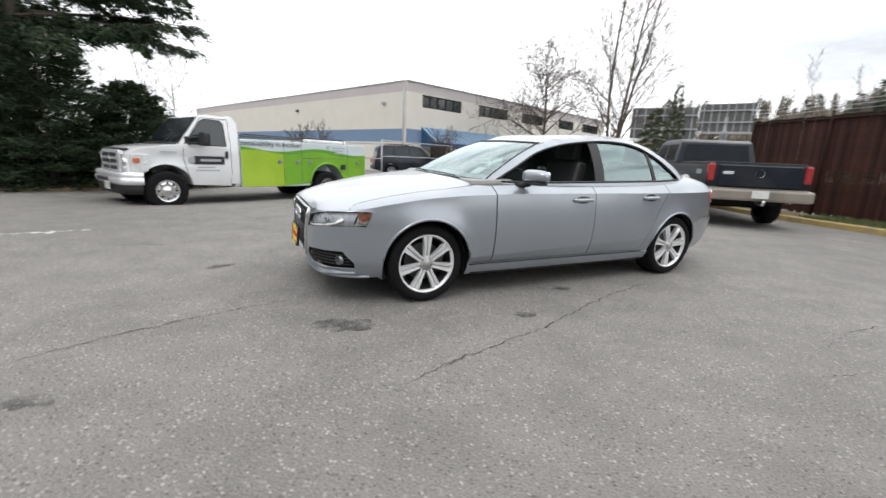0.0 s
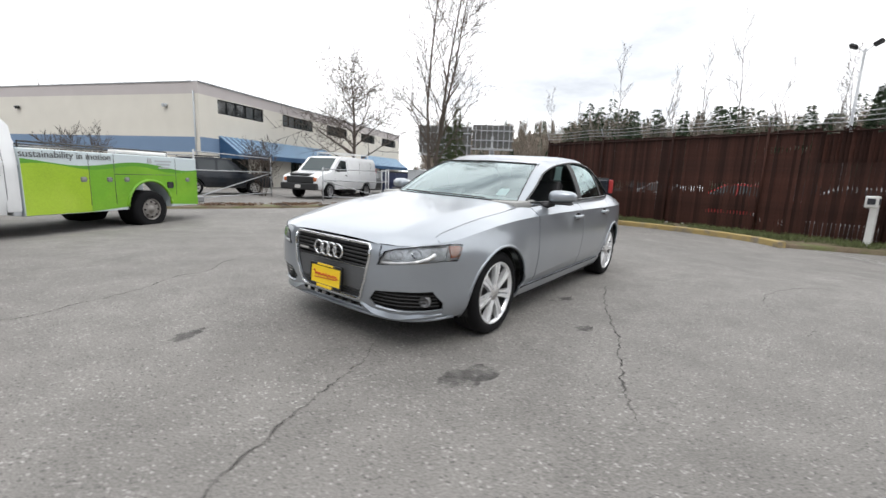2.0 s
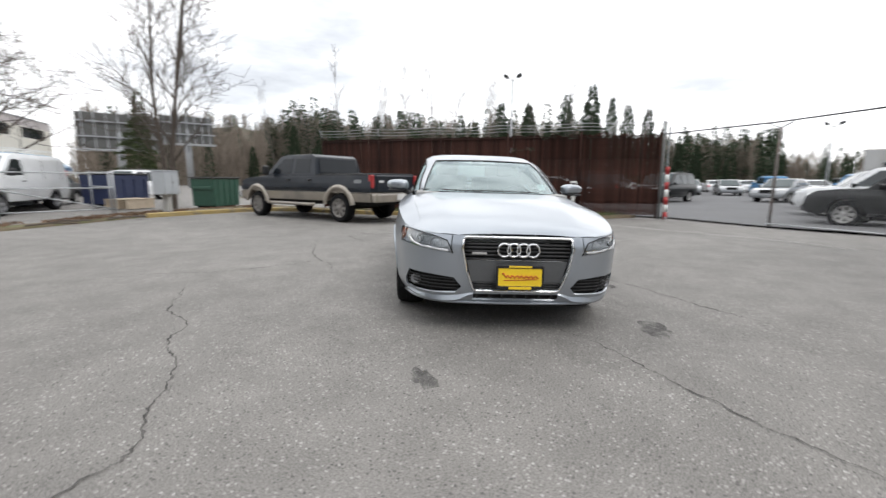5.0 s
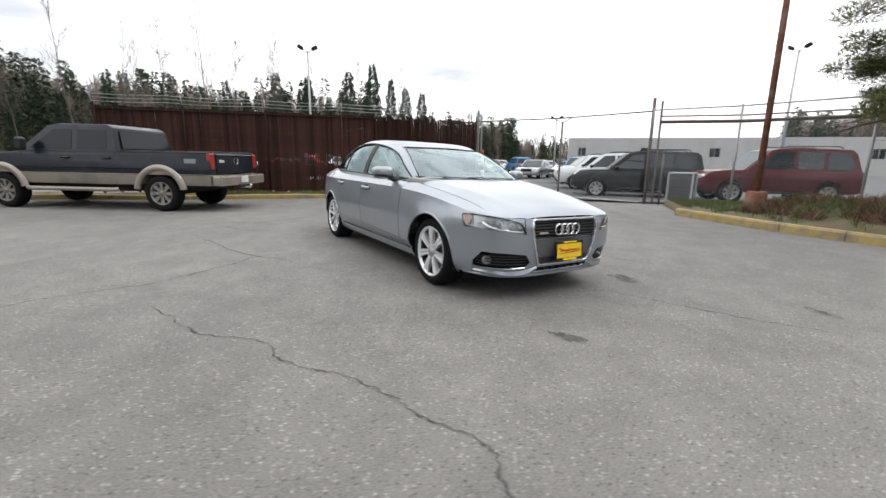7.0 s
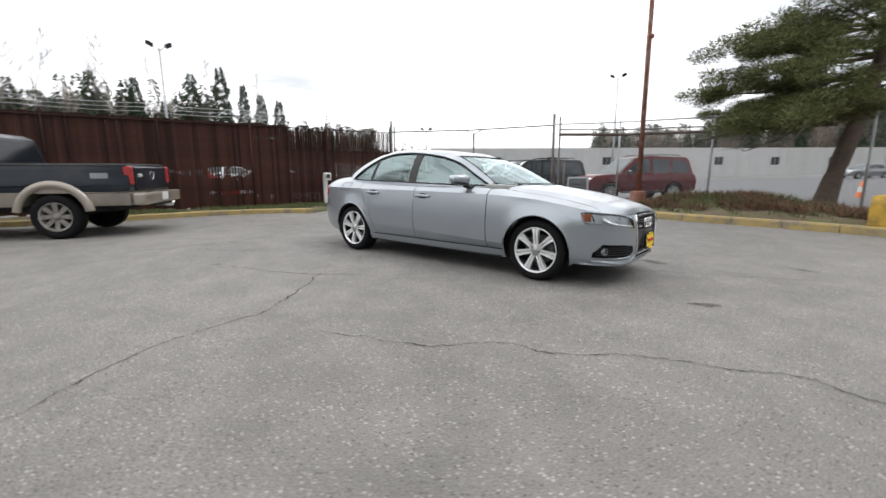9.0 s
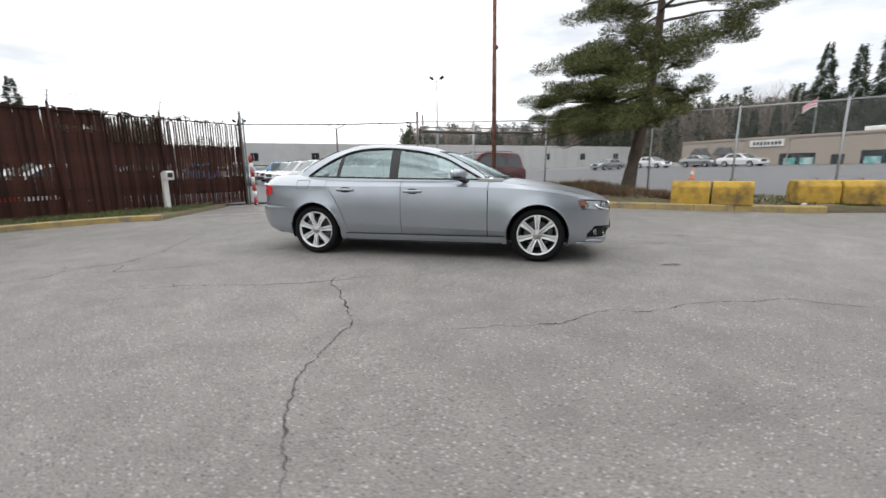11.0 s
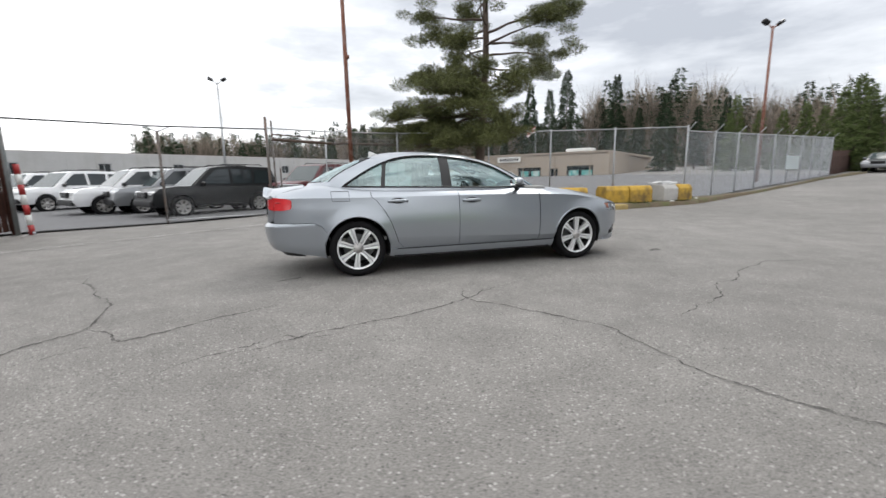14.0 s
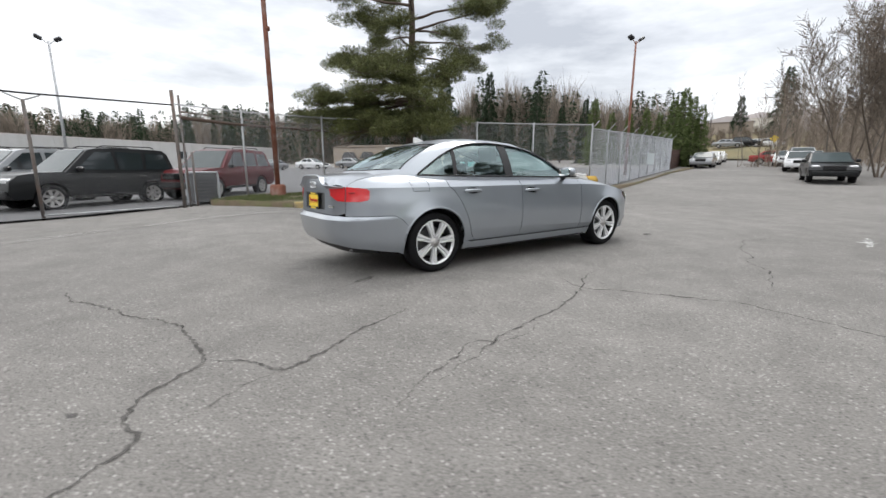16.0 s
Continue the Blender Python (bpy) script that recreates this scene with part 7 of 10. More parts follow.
def slab_body(name, outline, half, mat, parent, bevel=0.05, narrow=None, seg=2):
    """A body slab across the car; narrow(z) gives the half-width at each height."""
    bm = to_bm(prism_data(outline, -half, half))
    if narrow:
        zs = [p[1] for p in outline]
        n = max(2, round((max(zs) - min(zs)) / 0.11))
        for i in range(1, n):
            z = min(zs) + (max(zs) - min(zs)) * i / n
            bmesh.ops.bisect_plane(bm, geom=bm.verts[:] + bm.edges[:] + bm.faces[:], plane_co=(0, 0, z), plane_no=(0, 0, 1))
        for v in bm.verts:
            v.co.y = math.copysign(narrow(v.co.z), v.co.y)
    ob = part(name, bevel_sharp(bm, bevel, seg, 35), mat, parent, smooth=True)
    ob.data.set_sharp_from_angle(angle=radians(28))
    return ob


def side_pane(name, poly, yof, s, mat, parent, off=0.006):
    v = [(x, s * (yof(z) + off), z) for x, z in poly]
    return raw(name, v, [tuple(range(len(v)))], mat, parent)


def seam(parent, pts, yof, s, r=0.006):
    return tube("door_seam", [(x, s * (yof(z) + 0.002), z) for x, z in pts], r, SHADOW_VOID, parent, 4)


SPECS = {
    "suv": dict(W=1.84, wheels=(1.33, -1.33), r=0.36, zb=0.36, hub=0.36, belt=1.02, roof=1.72,
                top=[(-2.1, 0.38), (-2.24, 0.5), (-2.26, 0.8), (-2.2, 1.04), (0.85, 1.05), (1.5, 1.04), (1.98, 0.98), (2.18, 0.82), (2.24, 0.55), (2.12, 0.36)],
                cab=[(-2.16, 1.0), (-2.02, 1.58), (-1.88, 1.7), (-0.6, 1.74), (0.05, 1.71), (0.28, 1.66), (0.98, 1.02)],
                panes=[[(-1.98, 1.1), (-1.86, 1.56), (-1.3, 1.6), (-1.22, 1.1)], [(-1.12, 1.1), (-1.18, 1.6), (-0.42, 1.62), (-0.42, 1.1)], [(-0.32, 1.1), (-0.32, 1.62), (0.12, 1.6), (0.70, 1.1)]],
                screen=[(0.98, 1.04), (0.30, 1.65)], back=[(-2.14, 1.08), (-2.03, 1.56)]),
    "sedan": dict(W=1.8, wheels=(1.36, -1.36), r=0.32, zb=0.3, hub=0.32, belt=0.92, roof=1.44,
                  top=[(-2.15, 0.3), (-2.32, 0.45), (-2.34, 0.8), (-2.2, 0.96), (-1.6, 0.99), (0.9, 0.93), (1.6, 0.86), (2.1, 0.74), (2.24, 0.58), (2.2, 0.3)],
                  cab=[(-1.75, 0.94), (-1.1, 1.38), (-0.8, 1.43), (-0.1, 1.44), (0.15, 1.40), (1.0, 0.92)],
                  panes=[[(-1.35, 1.02), (-1.0, 1.32), (-0.4, 1.36), (-0.4, 1.0)], [(-0.32, 1.0), (-0.32, 1.36), (0.08, 1.34), (0.68, 0.99)]],
                  screen=[(0.98, 0.95), (0.18, 1.39)], back=[(-1.72, 0.98), (-1.12, 1.36)]),
}


def everyday_car(name, spec, m, body, label, group="", dark_trim=False, category="car"):
    """A parked car of the common kinds, with doors, glass, lamps, wheels and bumpers."""
    k = SPECS[spec]
    car = thing(name, m, label, category, group)
    hw = k["W"] / 2
    low = lambda z: hw - 0.05 * (1 - ss(0.3, 0.6, z)) - 0.05 * ss(k["belt"] - 0.2, k["belt"] + 0.05, z)
    cab = lambda z: hw - 0.05 - 0.24 * max(0.0, z - k["belt"])
    slab_body("body", arched(k["top"], k["wheels"], k["zb"], k["r"] + 0.05, k["hub"]), hw, body, car, 0.06, low)
    slab_body("cabin", k["cab"], hw, body, car, 0.05, cab)
    for s in (1, -1):
        for p in k["panes"]:
            side_pane("side_window", p, cab, s, DARK_GLASS, car)
        for x in (0.8, -0.37, -1.2):
            seam(car, [(x, k["zb"] + 0.12), (x, k["belt"])], low, s)
        for x in (-0.2, -1.05):
            part("door_handle", one_box((x, s * (low(k["belt"] - 0.12) + 0.015), k["belt"] - 0.12), (0.18, 0.03, 0.03), bevel=0.01), body, car)
        part("door_mirror", box(bmesh.new(), (0.66, s * (hw + 0.07), k["belt"] + 0.1), (0.14, 0.2, 0.15), bevel=0.04), DARK_TRIM if dark_trim else body, car)
        z = k["belt"] - 0.2
        part("headlamp", box(bmesh.new(), (k["top"][-3][0] - 0.08, s * (hw - 0.25), z), (0.2, 0.32, 0.16), bevel=0.04), LAMP_BOWL, car)
        part("tail_lamp", box(bmesh.new(), (k["top"][2][0] + 0.06, s * (hw - 0.14), z + 0.05), (0.16, 0.2, 0.24), bevel=0.03), RED_LENS, car)
        part("sill", one_box((0, s * (hw - 0.06), k["zb"] + 0.02), (k["wheels"][0] * 2 - 0.9, 0.08, 0.1), bevel=0.02), DARK_TRIM if dark_trim else body, car)
        for x in k["wheels"]:
            plain_wheel(car, x, s * (hw - 0.02), k["r"])
    for nm, (a, b), mt in (("windscreen", k["screen"], GLASS_DARKER), ("rear_window", k["back"], DARK_GLASS)):
        n = Vector((b[1] - a[1], 0, a[0] - b[0])).normalized() * (0.012 if nm == "windscreen" else 0.012)
        if nm == "rear_window":
            n = -n if n.x > 0 else n
        elif n.x < 0:
            n = -n
        raw(nm, [(a[0] + n.x, -cab(a[1]) + 0.1, a[1] + n.z), (a[0] + n.x, cab(a[1]) - 0.1, a[1] + n.z), (b[0] + n.x, cab(b[1]) - 0.09, b[1] + n.z), (b[0] + n.x, -cab(b[1]) + 0.09, b[1] + n.z)], [(0, 1, 2, 3)], mt, car)
    f = k["top"][-2][0]
    part("grille", one_box((f - 0.02, 0, k["belt"] - 0.24), (0.1, 0.8, 0.2), bevel=0.02), DARK_TRIM, car)
    part("front_bumper", one_box((f - 0.02, 0, k["zb"] + 0.14), (0.14, k["W"] - 0.16, 0.2), bevel=0.05, seg=2), BLACK_PLASTIC if dark_trim else body, car)
    part("rear_bumper", one_box((k["top"][1][0] + 0.02, 0, k["zb"] + 0.16), (0.14, k["W"] - 0.12, 0.22), bevel=0.05, seg=2), BLACK_PLASTIC if dark_trim else body, car)
    part("number_plate", one_box((k["top"][1][0] - 0.055, 0, k["zb"] + 0.34), (0.012, 0.3, 0.15)), WHITE_BAND, car)
    part("underside", one_box((0, 0, k["zb"] + 0.1), (3.9, k["W"] - 0.6, 0.22)), SHADOW_VOID, car)
    if spec == "suv":
        for s in (1, -1):
            tube("roof_rail", [(-1.7, s * 0.58, 1.74), (-1.6, s * 0.58, 1.79), (-0.2, s * 0.58, 1.79), (-0.05, s * 0.58, 1.73)], 0.018, DARK_TRIM, car, 6)
    return car


GLASS_DARKER = material("sky_lit_windscreen", (0.05, 0.066, 0.068), rough=0.12, vary=0.15, scale=1.2, coat=0.0, spec=0.3)


def pickup_truck():
    x, y = 6.45, 13.58
    car = thing("pickup_truck", pose(x, y, ground_z(5.3, 12.5) + 0.01, 0, 0, 82.8), "dark blue-grey crew-cab pickup with tan lower body, dusty", "pickup truck")
    hw, r = 1.0, 0.41
    whl = (1.98, -1.98)
    low = lambda z: hw - 0.04 * (1 - ss(0.5, 0.8, z)) - 0.04 * ss(1.0, 1.35, z)
    cab = lambda z: 0.96 - 0.2 * max(0.0, z - 1.3)
    upper = [(-3.22, 0.86), (-3.24, 1.0), (-3.22, 1.36), (-0.98, 1.36), (-0.96, 1.32), (1.45, 1.33), (1.6, 1.32), (2.55, 1.26), (2.86, 1.16), (2.92, 0.95), (2.9, 0.86)]
    lower = [(-3.2, 0.6), (-3.22, 0.855), (2.9, 0.855), (2.92, 0.7), (2.86, 0.58)]
    slab_body("upper_body", arched(upper, whl, 0.86, r + 0.12, 0.43), hw, NAVY_PAINT, car, 0.04, low)
    slab_body("lower_body", arched(lower, whl, 0.6, r + 0.12, 0.43), hw, TAN_PAINT, car, 0.03, lambda z: low(z) - 0.002)
    slab_body("cabin", [(-0.98, 1.3), (-0.86, 1.88), (-0.7, 1.96), (0.5, 1.97), (0.78, 1.92), (1.55, 1.32)], hw, NAVY_PAINT, car, 0.05, cab)
    for s in (1, -1):
        for p in ([(-0.72, 1.4), (-0.70, 1.82), (0.02, 1.84), (0.02, 1.4)], [(0.16, 1.4), (0.16, 1.84), (0.62, 1.84), (1.22, 1.4)]):
            side_pane("side_window", p, cab, s, SMOKED_GLASS, car)
        for px in (1.42, 0.08, -0.9):
            seam(car, [(px, 0.62), (px, 1.33)], low, s)
        for px in (0.3, -0.72):
            part("door_handle", one_box((px, s * 1.0, 1.2), (0.2, 0.05, 0.05), bevel=0.015), DARK_TRIM, car)
        for ax in whl:
            pts = arc(ax, 0.43, r + 0.15, 172, 8, 22)
            v, f = [], []
            for i, (px, pz) in enumerate(pts):
                d = Vector((px - ax, 0, pz - 0.43)).normalized()
                for dr, yy in ((-0.05, 0.98), (-0.05, 1.045), (0.06, 1.05), (0.09, 0.985)):
                    v.append((px + d.x * dr, s * yy, pz + d.z * dr))
                if i:
                    f += [(4 * i - 4 + j, 4 * i - 3 + j, 4 * i + 1 + j, 4 * i + j) for j in range(3)]
            raw("wheel_arch_flare", v, f, TAN_PAINT, car, smooth=True)
            plain_wheel(car, ax, s * 1.0, r, 0.28, DUSTY_RIM, 8)
        tube("side_step", [(-0.95, s * 1.0, 0.5), (-0.9, s * 1.04, 0.48), (1.3, s * 1.04, 0.48), (1.35, s * 1.0, 0.5)], 0.05, TAN_PAINT, car, 8)
        part("tail_lamp", box(bmesh.new(), (-3.2, s * 0.915, 1.16), (0.14, 0.13, 0.36), bevel=0.025), RED_BAND, car)
        part("headlamp", box(bmesh.new(), (2.83, s * 0.78, 1.04), (0.16, 0.3, 0.28), bevel=0.04), LAMP_BOWL, car)
        part("door_mirror", box(bmesh.new(), (1.2, s * 1.14, 1.5), (0.12, 0.24, 0.3), bevel=0.05), BLACK_PLASTIC, car)
        seam(car, [(-0.98, 1.345), (-3.2, 1.345)], low, s, 0.012)
        part("door_moulding", one_box((0.1, s * 0.985, 0.88), (2.2, 0.03, 0.05), bevel=0.012), BLACK_PLASTIC, car)
        part("decal_bar", one_box((-2.75, s * 0.985, 1.16), (0.28, 0.012, 0.1)), GREY_PAINT, car)
    # load bed, open at the top
    for c, sz in (((-2.1, 0.87, 1.2), (2.1, 0.06, 0.3)), ((-2.1, -0.87, 1.2), (2.1, 0.06, 0.3))):
        part("bed_lining", one_box(c, sz), BLACK_PLASTIC, car)
    part("bed_cover", one_box((-2.1, 0, 1.372), (2.2, 1.72, 0.03), bevel=0.01), BLACK_PLASTIC, car)
    tg = part("tailgate", one_box((-3.235, 0, 1.1), (0.06, 1.56, 0.46), bevel=0.02), NAVY_PAINT, car)
    part("tailgate_badge", to_bm(lathe_data([(0.001, -0.01), (0.08, -0.01), (0.085, 0.01)], 18)), ALLOY, tg).matrix_basis = pose(-3.27, 0, 1.16, 0, 0, 90)
    part("tailgate_emblem", one_box((-3.275, 0.6, 1.16), (0.012, 0.2, 0.06), bevel=0.005), ALLOY, tg)
    bp = part("rear_bumper", box(bmesh.new(), (-3.36, 0, 0.72), (0.22, 1.98, 0.24), bevel=0.05, seg=2), TAN_PAINT, car)
    part("number_plate", one_box((-3.48, 0.02, 0.74), (0.012, 0.32, 0.16)), WHITE_BAND, bp)
    tube("tow_bar", [(-3.3, 0, 0.56), (-3.6, 0, 0.55), (-3.62, 0, 0.62)], 0.035, CHROME, bp, 8)
    part("front_bumper", box(bmesh.new(), (2.98, 0, 0.68), (0.24, 1.96, 0.28), bevel=0.06, seg=2), CHROME, car)
    part("grille", one_box((2.9, 0, 1.04), (0.1, 1.2, 0.34), bevel=0.04), CHROME, car)
    raw("windscreen", [(1.53, -0.84, 1.36), (1.53, 0.84, 1.36), (0.83, 0.72, 1.9), (0.83, -0.72, 1.9)], [(0, 1, 2, 3)], GLASS_DARKER, car)
    raw("rear_window", [(-0.995, -0.78, 1.42), (-0.995, 0.78, 1.42), (-0.905, 0.72, 1.83), (-0.905, -0.72, 1.83)], [(0, 1, 2, 3)], SMOKED_GLASS, car)
    part("underside", one_box((0, 0, 0.62), (5.6, 1.3, 0.3)), SHADOW_VOID, car)
    part("rear_axle", one_box((-1.98, 0, 0.43), (0.16, 1.7, 0.16), bevel=0.04), SHADOW_VOID, car)
    return car


def service_truck():
    car = thing("service_truck", pose(-5.8, 11.3, -0.16, 0, 0, 235.2), "white cab service truck with a lime-green landscape-wrapped utility body", "truck")
    hw, r = 1.0, 0.40
    low = lambda z: 0.97 - 0.04 * (1 - ss(0.4, 0.7, z))
    cabw = lambda z: 0.97 - 0.17 * max(0.0, z - 1.2)

    def rounded_nose(x, y):
        """The half-width drawn in towards the front."""
        return y * (1 - 0.13 * max(0.0, (x - 2.15) / 0.4) ** 2)
    nose = [(0.62, 0.42), (0.62, 1.25), (1.5, 1.31), (1.7, 1.285), (2.0, 1.25), (2.25, 1.21), (2.42, 1.165), (2.52, 1.08), (2.55, 0.95), (2.56, 0.62), (2.5, 0.46)]
    body = slab_body("cab_body", arched(nose, (1.93,), 0.46, r + 0.11, 0.37), hw, WHITE_PAINT, car, 0.06, low, 3)
    for v in body.data.vertices:
        v.co.y = rounded_nose(v.co.x, v.co.y)
    slab_body("cab_top", [(0.42, 1.2), (0.42, 1.8), (0.5, 1.9), (1.04, 1.93), (1.2, 1.89), (1.62, 1.31), (1.66, 1.2)], hw, WHITE_PAINT, car, 0.05, cabw)
    slab_body("cab_fairing", [(0.43, 0.46), (0.43, 1.46), (0.40, 1.55), (0.50, 1.93), (0.64, 1.95), (0.64, 0.46)], hw, WHITE_PAINT, car, 0.03, lambda z: cabw(z) + 0.004)

    def wrap_round(name, profile, mat, reach):
        """A bumper band bent round the front corners; profile gives (outward, height) pairs."""
        plan = spline([(reach, -1.0), (2.5, -0.975), (2.66, -0.86), (2.73, -0.55), (2.745, 0.0), (2.73, 0.55), (2.66, 0.86), (2.5, 0.975), (reach, 1.0)], 4)
        v, f, k = [], [], len(profile)
        for i, p in enumerate(plan):
            q0, q1 = plan[max(0, i - 1)], plan[min(len(plan) - 1, i + 1)]
            n = Vector((q1[1] - q0[1], q0[0] - q1[0])).normalized()
            v += [(p[0] + n.x * o, p[1] + n.y * o, z) for o, z in profile]
            if i:
                f += [(k * i - k + j, k * i - k + j + 1, k * i + j + 1, k * i + j) for j in range(k - 1)]
        return raw(name, v, f, mat, car, smooth=True)
    for s in (1, -1):
        side_pane("side_window", [(0.71, 1.29), (0.73, 1.77), (0.78, 1.82), (1.1, 1.83), (1.19, 1.79), (1.5, 1.36), (1.49, 1.3)], cabw, s, DARK_GLASS, car)
        v, f = tube_data([(px, s * (cabw(pz) + 0.004), pz) for px, pz in ((0.71, 1.29), (0.73, 1.77), (0.78, 1.82), (1.1, 1.83), (1.19, 1.79), (1.5, 1.36), (1.49, 1.3), (0.71, 1.29))], 0.012, 5)
        raw("window_seal", v, f, BLACK_PLASTIC, car)
        for pts in ([(0.62, 0.5), (0.62, 1.84)], [(1.5, 0.62), (1.6, 1.0), (1.58, 1.28), (1.18, 1.86), (0.62, 1.86)]):
            tube("door_seam", [(px, s * ((low if pz < 1.22 else cabw)(pz) + 0.001), pz) for px, pz in dense(pts, 0.12, False)], 0.006, GREY_PLASTIC, car, 4)
        mirror = part("door_mirror", box(bmesh.new(), (1.24, s * 1.17, 1.42), (0.16, 0.27, 0.29), bevel=0.07, seg=3), BLACK_PLASTIC, car)
        for dz in (-0.06, 0.05):
            tube("mirror_arm", [(1.5, s * 0.93, 1.35 + dz), (1.4, s * 1.04, 1.39 + dz), (1.28, s * 1.1, 1.41 + dz)], 0.022, BLACK_PLASTIC, mirror, 6)
        part("mirror_base", box(bmesh.new(), (1.49, s * 0.94, 1.36), (0.1, 0.05, 0.2), bevel=0.02), BLACK_PLASTIC, mirror)
        part("door_handle", one_box((0.72, s * 0.985, 1.1), (0.06, 0.03, 0.16), bevel=0.01), BLACK_PLASTIC, car)
        part("name_panel", one_box((1.08, s * 0.972, 0.98), (0.62, 0.014, 0.17)), INK, car)
        part("logo_disc", to_bm(lathe_data([(0.001, -0.012), (0.06, -0.012), (0.065, 0)], 18)), CAB_GREY, car).matrix_basis = pose(1.44, s * 0.97, 0.98, 0, 0, 180 if s > 0 else 0)
        part("name_bar", one_box((1.06, s * 0.982, 0.98), (0.42, 0.008, 0.05)), CAB_GREY, car)
        for i in range(2):
            part("text_bar", one_box((1.15 - 0.03 * i, s * 0.968, 0.83 - 0.065 * i), (0.36 + 0.12 * i, 0.008, 0.035)), CAB_GREY, car)
        part("wing_badge", one_box((1.86, s * 0.972, 1.13), (0.28, 0.012, 0.035)), CAB_GREY, car)
        # headlamp wrapped round the corner, with its amber part at the back
        lens = [(2.585, 0.57), (2.57, 0.78), (2.5, 0.885), (2.3, 0.978), (2.22, 0.985), (2.3, 0.8), (2.45, 0.5)]
        bm = to_bm(prism_data([(x, -s * y) for x, y in lens], 0.74, 1.07))
        bm.transform(Matrix.Rotation(math.pi / 2, 4, "X"))
        for q in bm.verts:
            q.co.x -= 0.09 * max(0.0, 1.0 - q.co.z) * (q.co.x < 2.4) * -1
        bmesh.ops.recalc_face_normals(bm, faces=bm.faces)
        hl = part("headlamp", bevel_sharp(bm, 0.012, 2, 40), LAMP_BEZEL, car)
        tube("lamp_bowl", [(2.5, s * 0.73, 0.9), (2.588, s * 0.72, 0.9)], [0.11, 0.115], CHROME, hl, 16)
        part("indicator_lens", box(bmesh.new(), (2.39, s * 0.935, 0.95), (0.17, 0.03, 0.1), rz=-s * 0.45, bevel=0.01), AMBER, hl)
        for ax, y, w in ((1.93, 0.97, 0.25), (-1.93, 1.0, 0.46)):
            wheel = plain_wheel(car, ax, s * y, r, w, CHROME if ax > 0 else DUSTY_RIM, 0, 0.54)
            wheel.location.z -= 0.05
    raw("windscreen", [(1.63, -0.85, 1.33), (1.63, 0.85, 1.33), (1.232, 0.78, 1.872), (1.232, -0.78, 1.872)], [(0, 1, 2, 3)], SMOKED_GLASS, car)
    tube("cowl_strip", [(1.68, -0.84, 1.3), (1.72, 0, 1.31), (1.68, 0.84, 1.3)], 0.03, BLACK_PLASTIC, car, 6)
    for y in (-0.3, 0.4):
        tube("wiper", [(1.66, y, 1.325), (1.56, y + 0.25, 1.44), (1.5, y + 0.42, 1.52)], 0.01, BLACK_PLASTIC, car, 4)
    g = part("grille", box(bmesh.new(), (2.55, 0, 0.92), (0.12, 1.14, 0.44), bevel=0.05, seg=2), ALLOY, car)
    for i in range(3):
        for y in (-0.25, 0.25):
            part("grille_slot", one_box((2.614, y, 0.79 + 0.125 * i), (0.012, 0.4, 0.07), bevel=0.004), INK, g)
    part("grille_badge", to_bm(lathe_data([(0.001, -0.014), (0.06, -0.012), (0.07, 0.0)], 18)), CHROME, g).matrix_basis = pose(2.615, 0, 0.92, 0, 0, 90)
    part("bonnet_shield", box(bmesh.new(), (2.5, 0, 1.155), (0.14, 1.25, 0.035), bevel=0.015), BLACK_PLASTIC, car)
    bp = wrap_round("front_bumper", [(-0.05, 0.47), (-0.005, 0.485), (0.012, 0.53), (0.012, 0.60), (-0.012, 0.61), (-0.004, 0.63), (-0.008, 0.70), (-0.04, 0.72), (-0.12, 0.72)], ALLOY, 2.34)
    wrap_round("bumper_valance", [(-0.03, 0.48), (-0.02, 0.4), (-0.06, 0.3), (-0.16, 0.28)], BLACK_PLASTIC, 2.36)
    part("bumper_opening", one_box((2.752, 0, 0.56), (0.012, 0.7, 0.09), bevel=0.02), INK, bp)
    part("number_plate", one_box((2.765, 0.3, 0.45), (0.012, 0.3, 0.15)), WHITE_BAND, bp)
    part("cab_shadow_gap", one_box((0.415, 0, 0.8), (0.06, 1.8, 0.8)), CAB_GREY, car)
    part("mud_flap", one_box((0.5, 0.93, 0.53), (0.12, 0.06, 0.26), bevel=0.01), CAB_GREY, car)
    # utility body: cabinet boxes along both sides over a flat deck
    x0, x1, z0, z1 = -3.25, 0.41, 0.38, 1.47
    ub = part("utility_body", one_box(((x0 + x1) / 2, 0, 1.0), (x1 - x0 - 0.02, 1.2, 0.14)), CAB_GREY, car)
    for s in (1, -1):
        out = arched([(x0, z0), (x0, z1), (x1, z1), (x1, z0)], (-1.93,), z0, r + 0.13, 0.42)
        v, f = prism_data(out, 0.55 * s, 0.99 * s)
        part("cabinet_box", bevel_sharp(to_bm((v, f)), 0.012, 1, 40), PALE_WRAP, ub)
        # wrap: lime field, darker far hills, pale sky left bare
        ridge = [(x1 - 3.66 * i / 24, 1.20 + 0.045 * math.sin(i * 0.55 + 0.6) - 0.07 * ss(15, 24, i)) for i in range(25)]
        hills = [(x1 - 3.66 * i / 24, 1.27 + 0.05 * math.sin(i * 0.42 + 2.2) - 0.05 * ss(16, 24, i)) for i in range(25)]
        field = [(-0.66, z0 + 0.012)] + [p for p in ridge if p[0] < -0.65] + [(x0 + 0.004, z0 + 0.012)] + arc(-1.93, 0.42, r + 0.14, 178, 2, 12)
        near_field = [(-0.66, z0 + 0.012), (x1 - 0.004, z0 + 0.012)] + [p for p in ridge if p[0] > -0.69]
        ys = lambda z: 0.992
        side_pane("hill_graphic", ridge + list(reversed(hills)), ys, s, DARK_GREEN_WRAP, ub, 0.0)
        side_pane("field_graphic", field, ys, s, GREEN_WRAP, ub, 0.001)
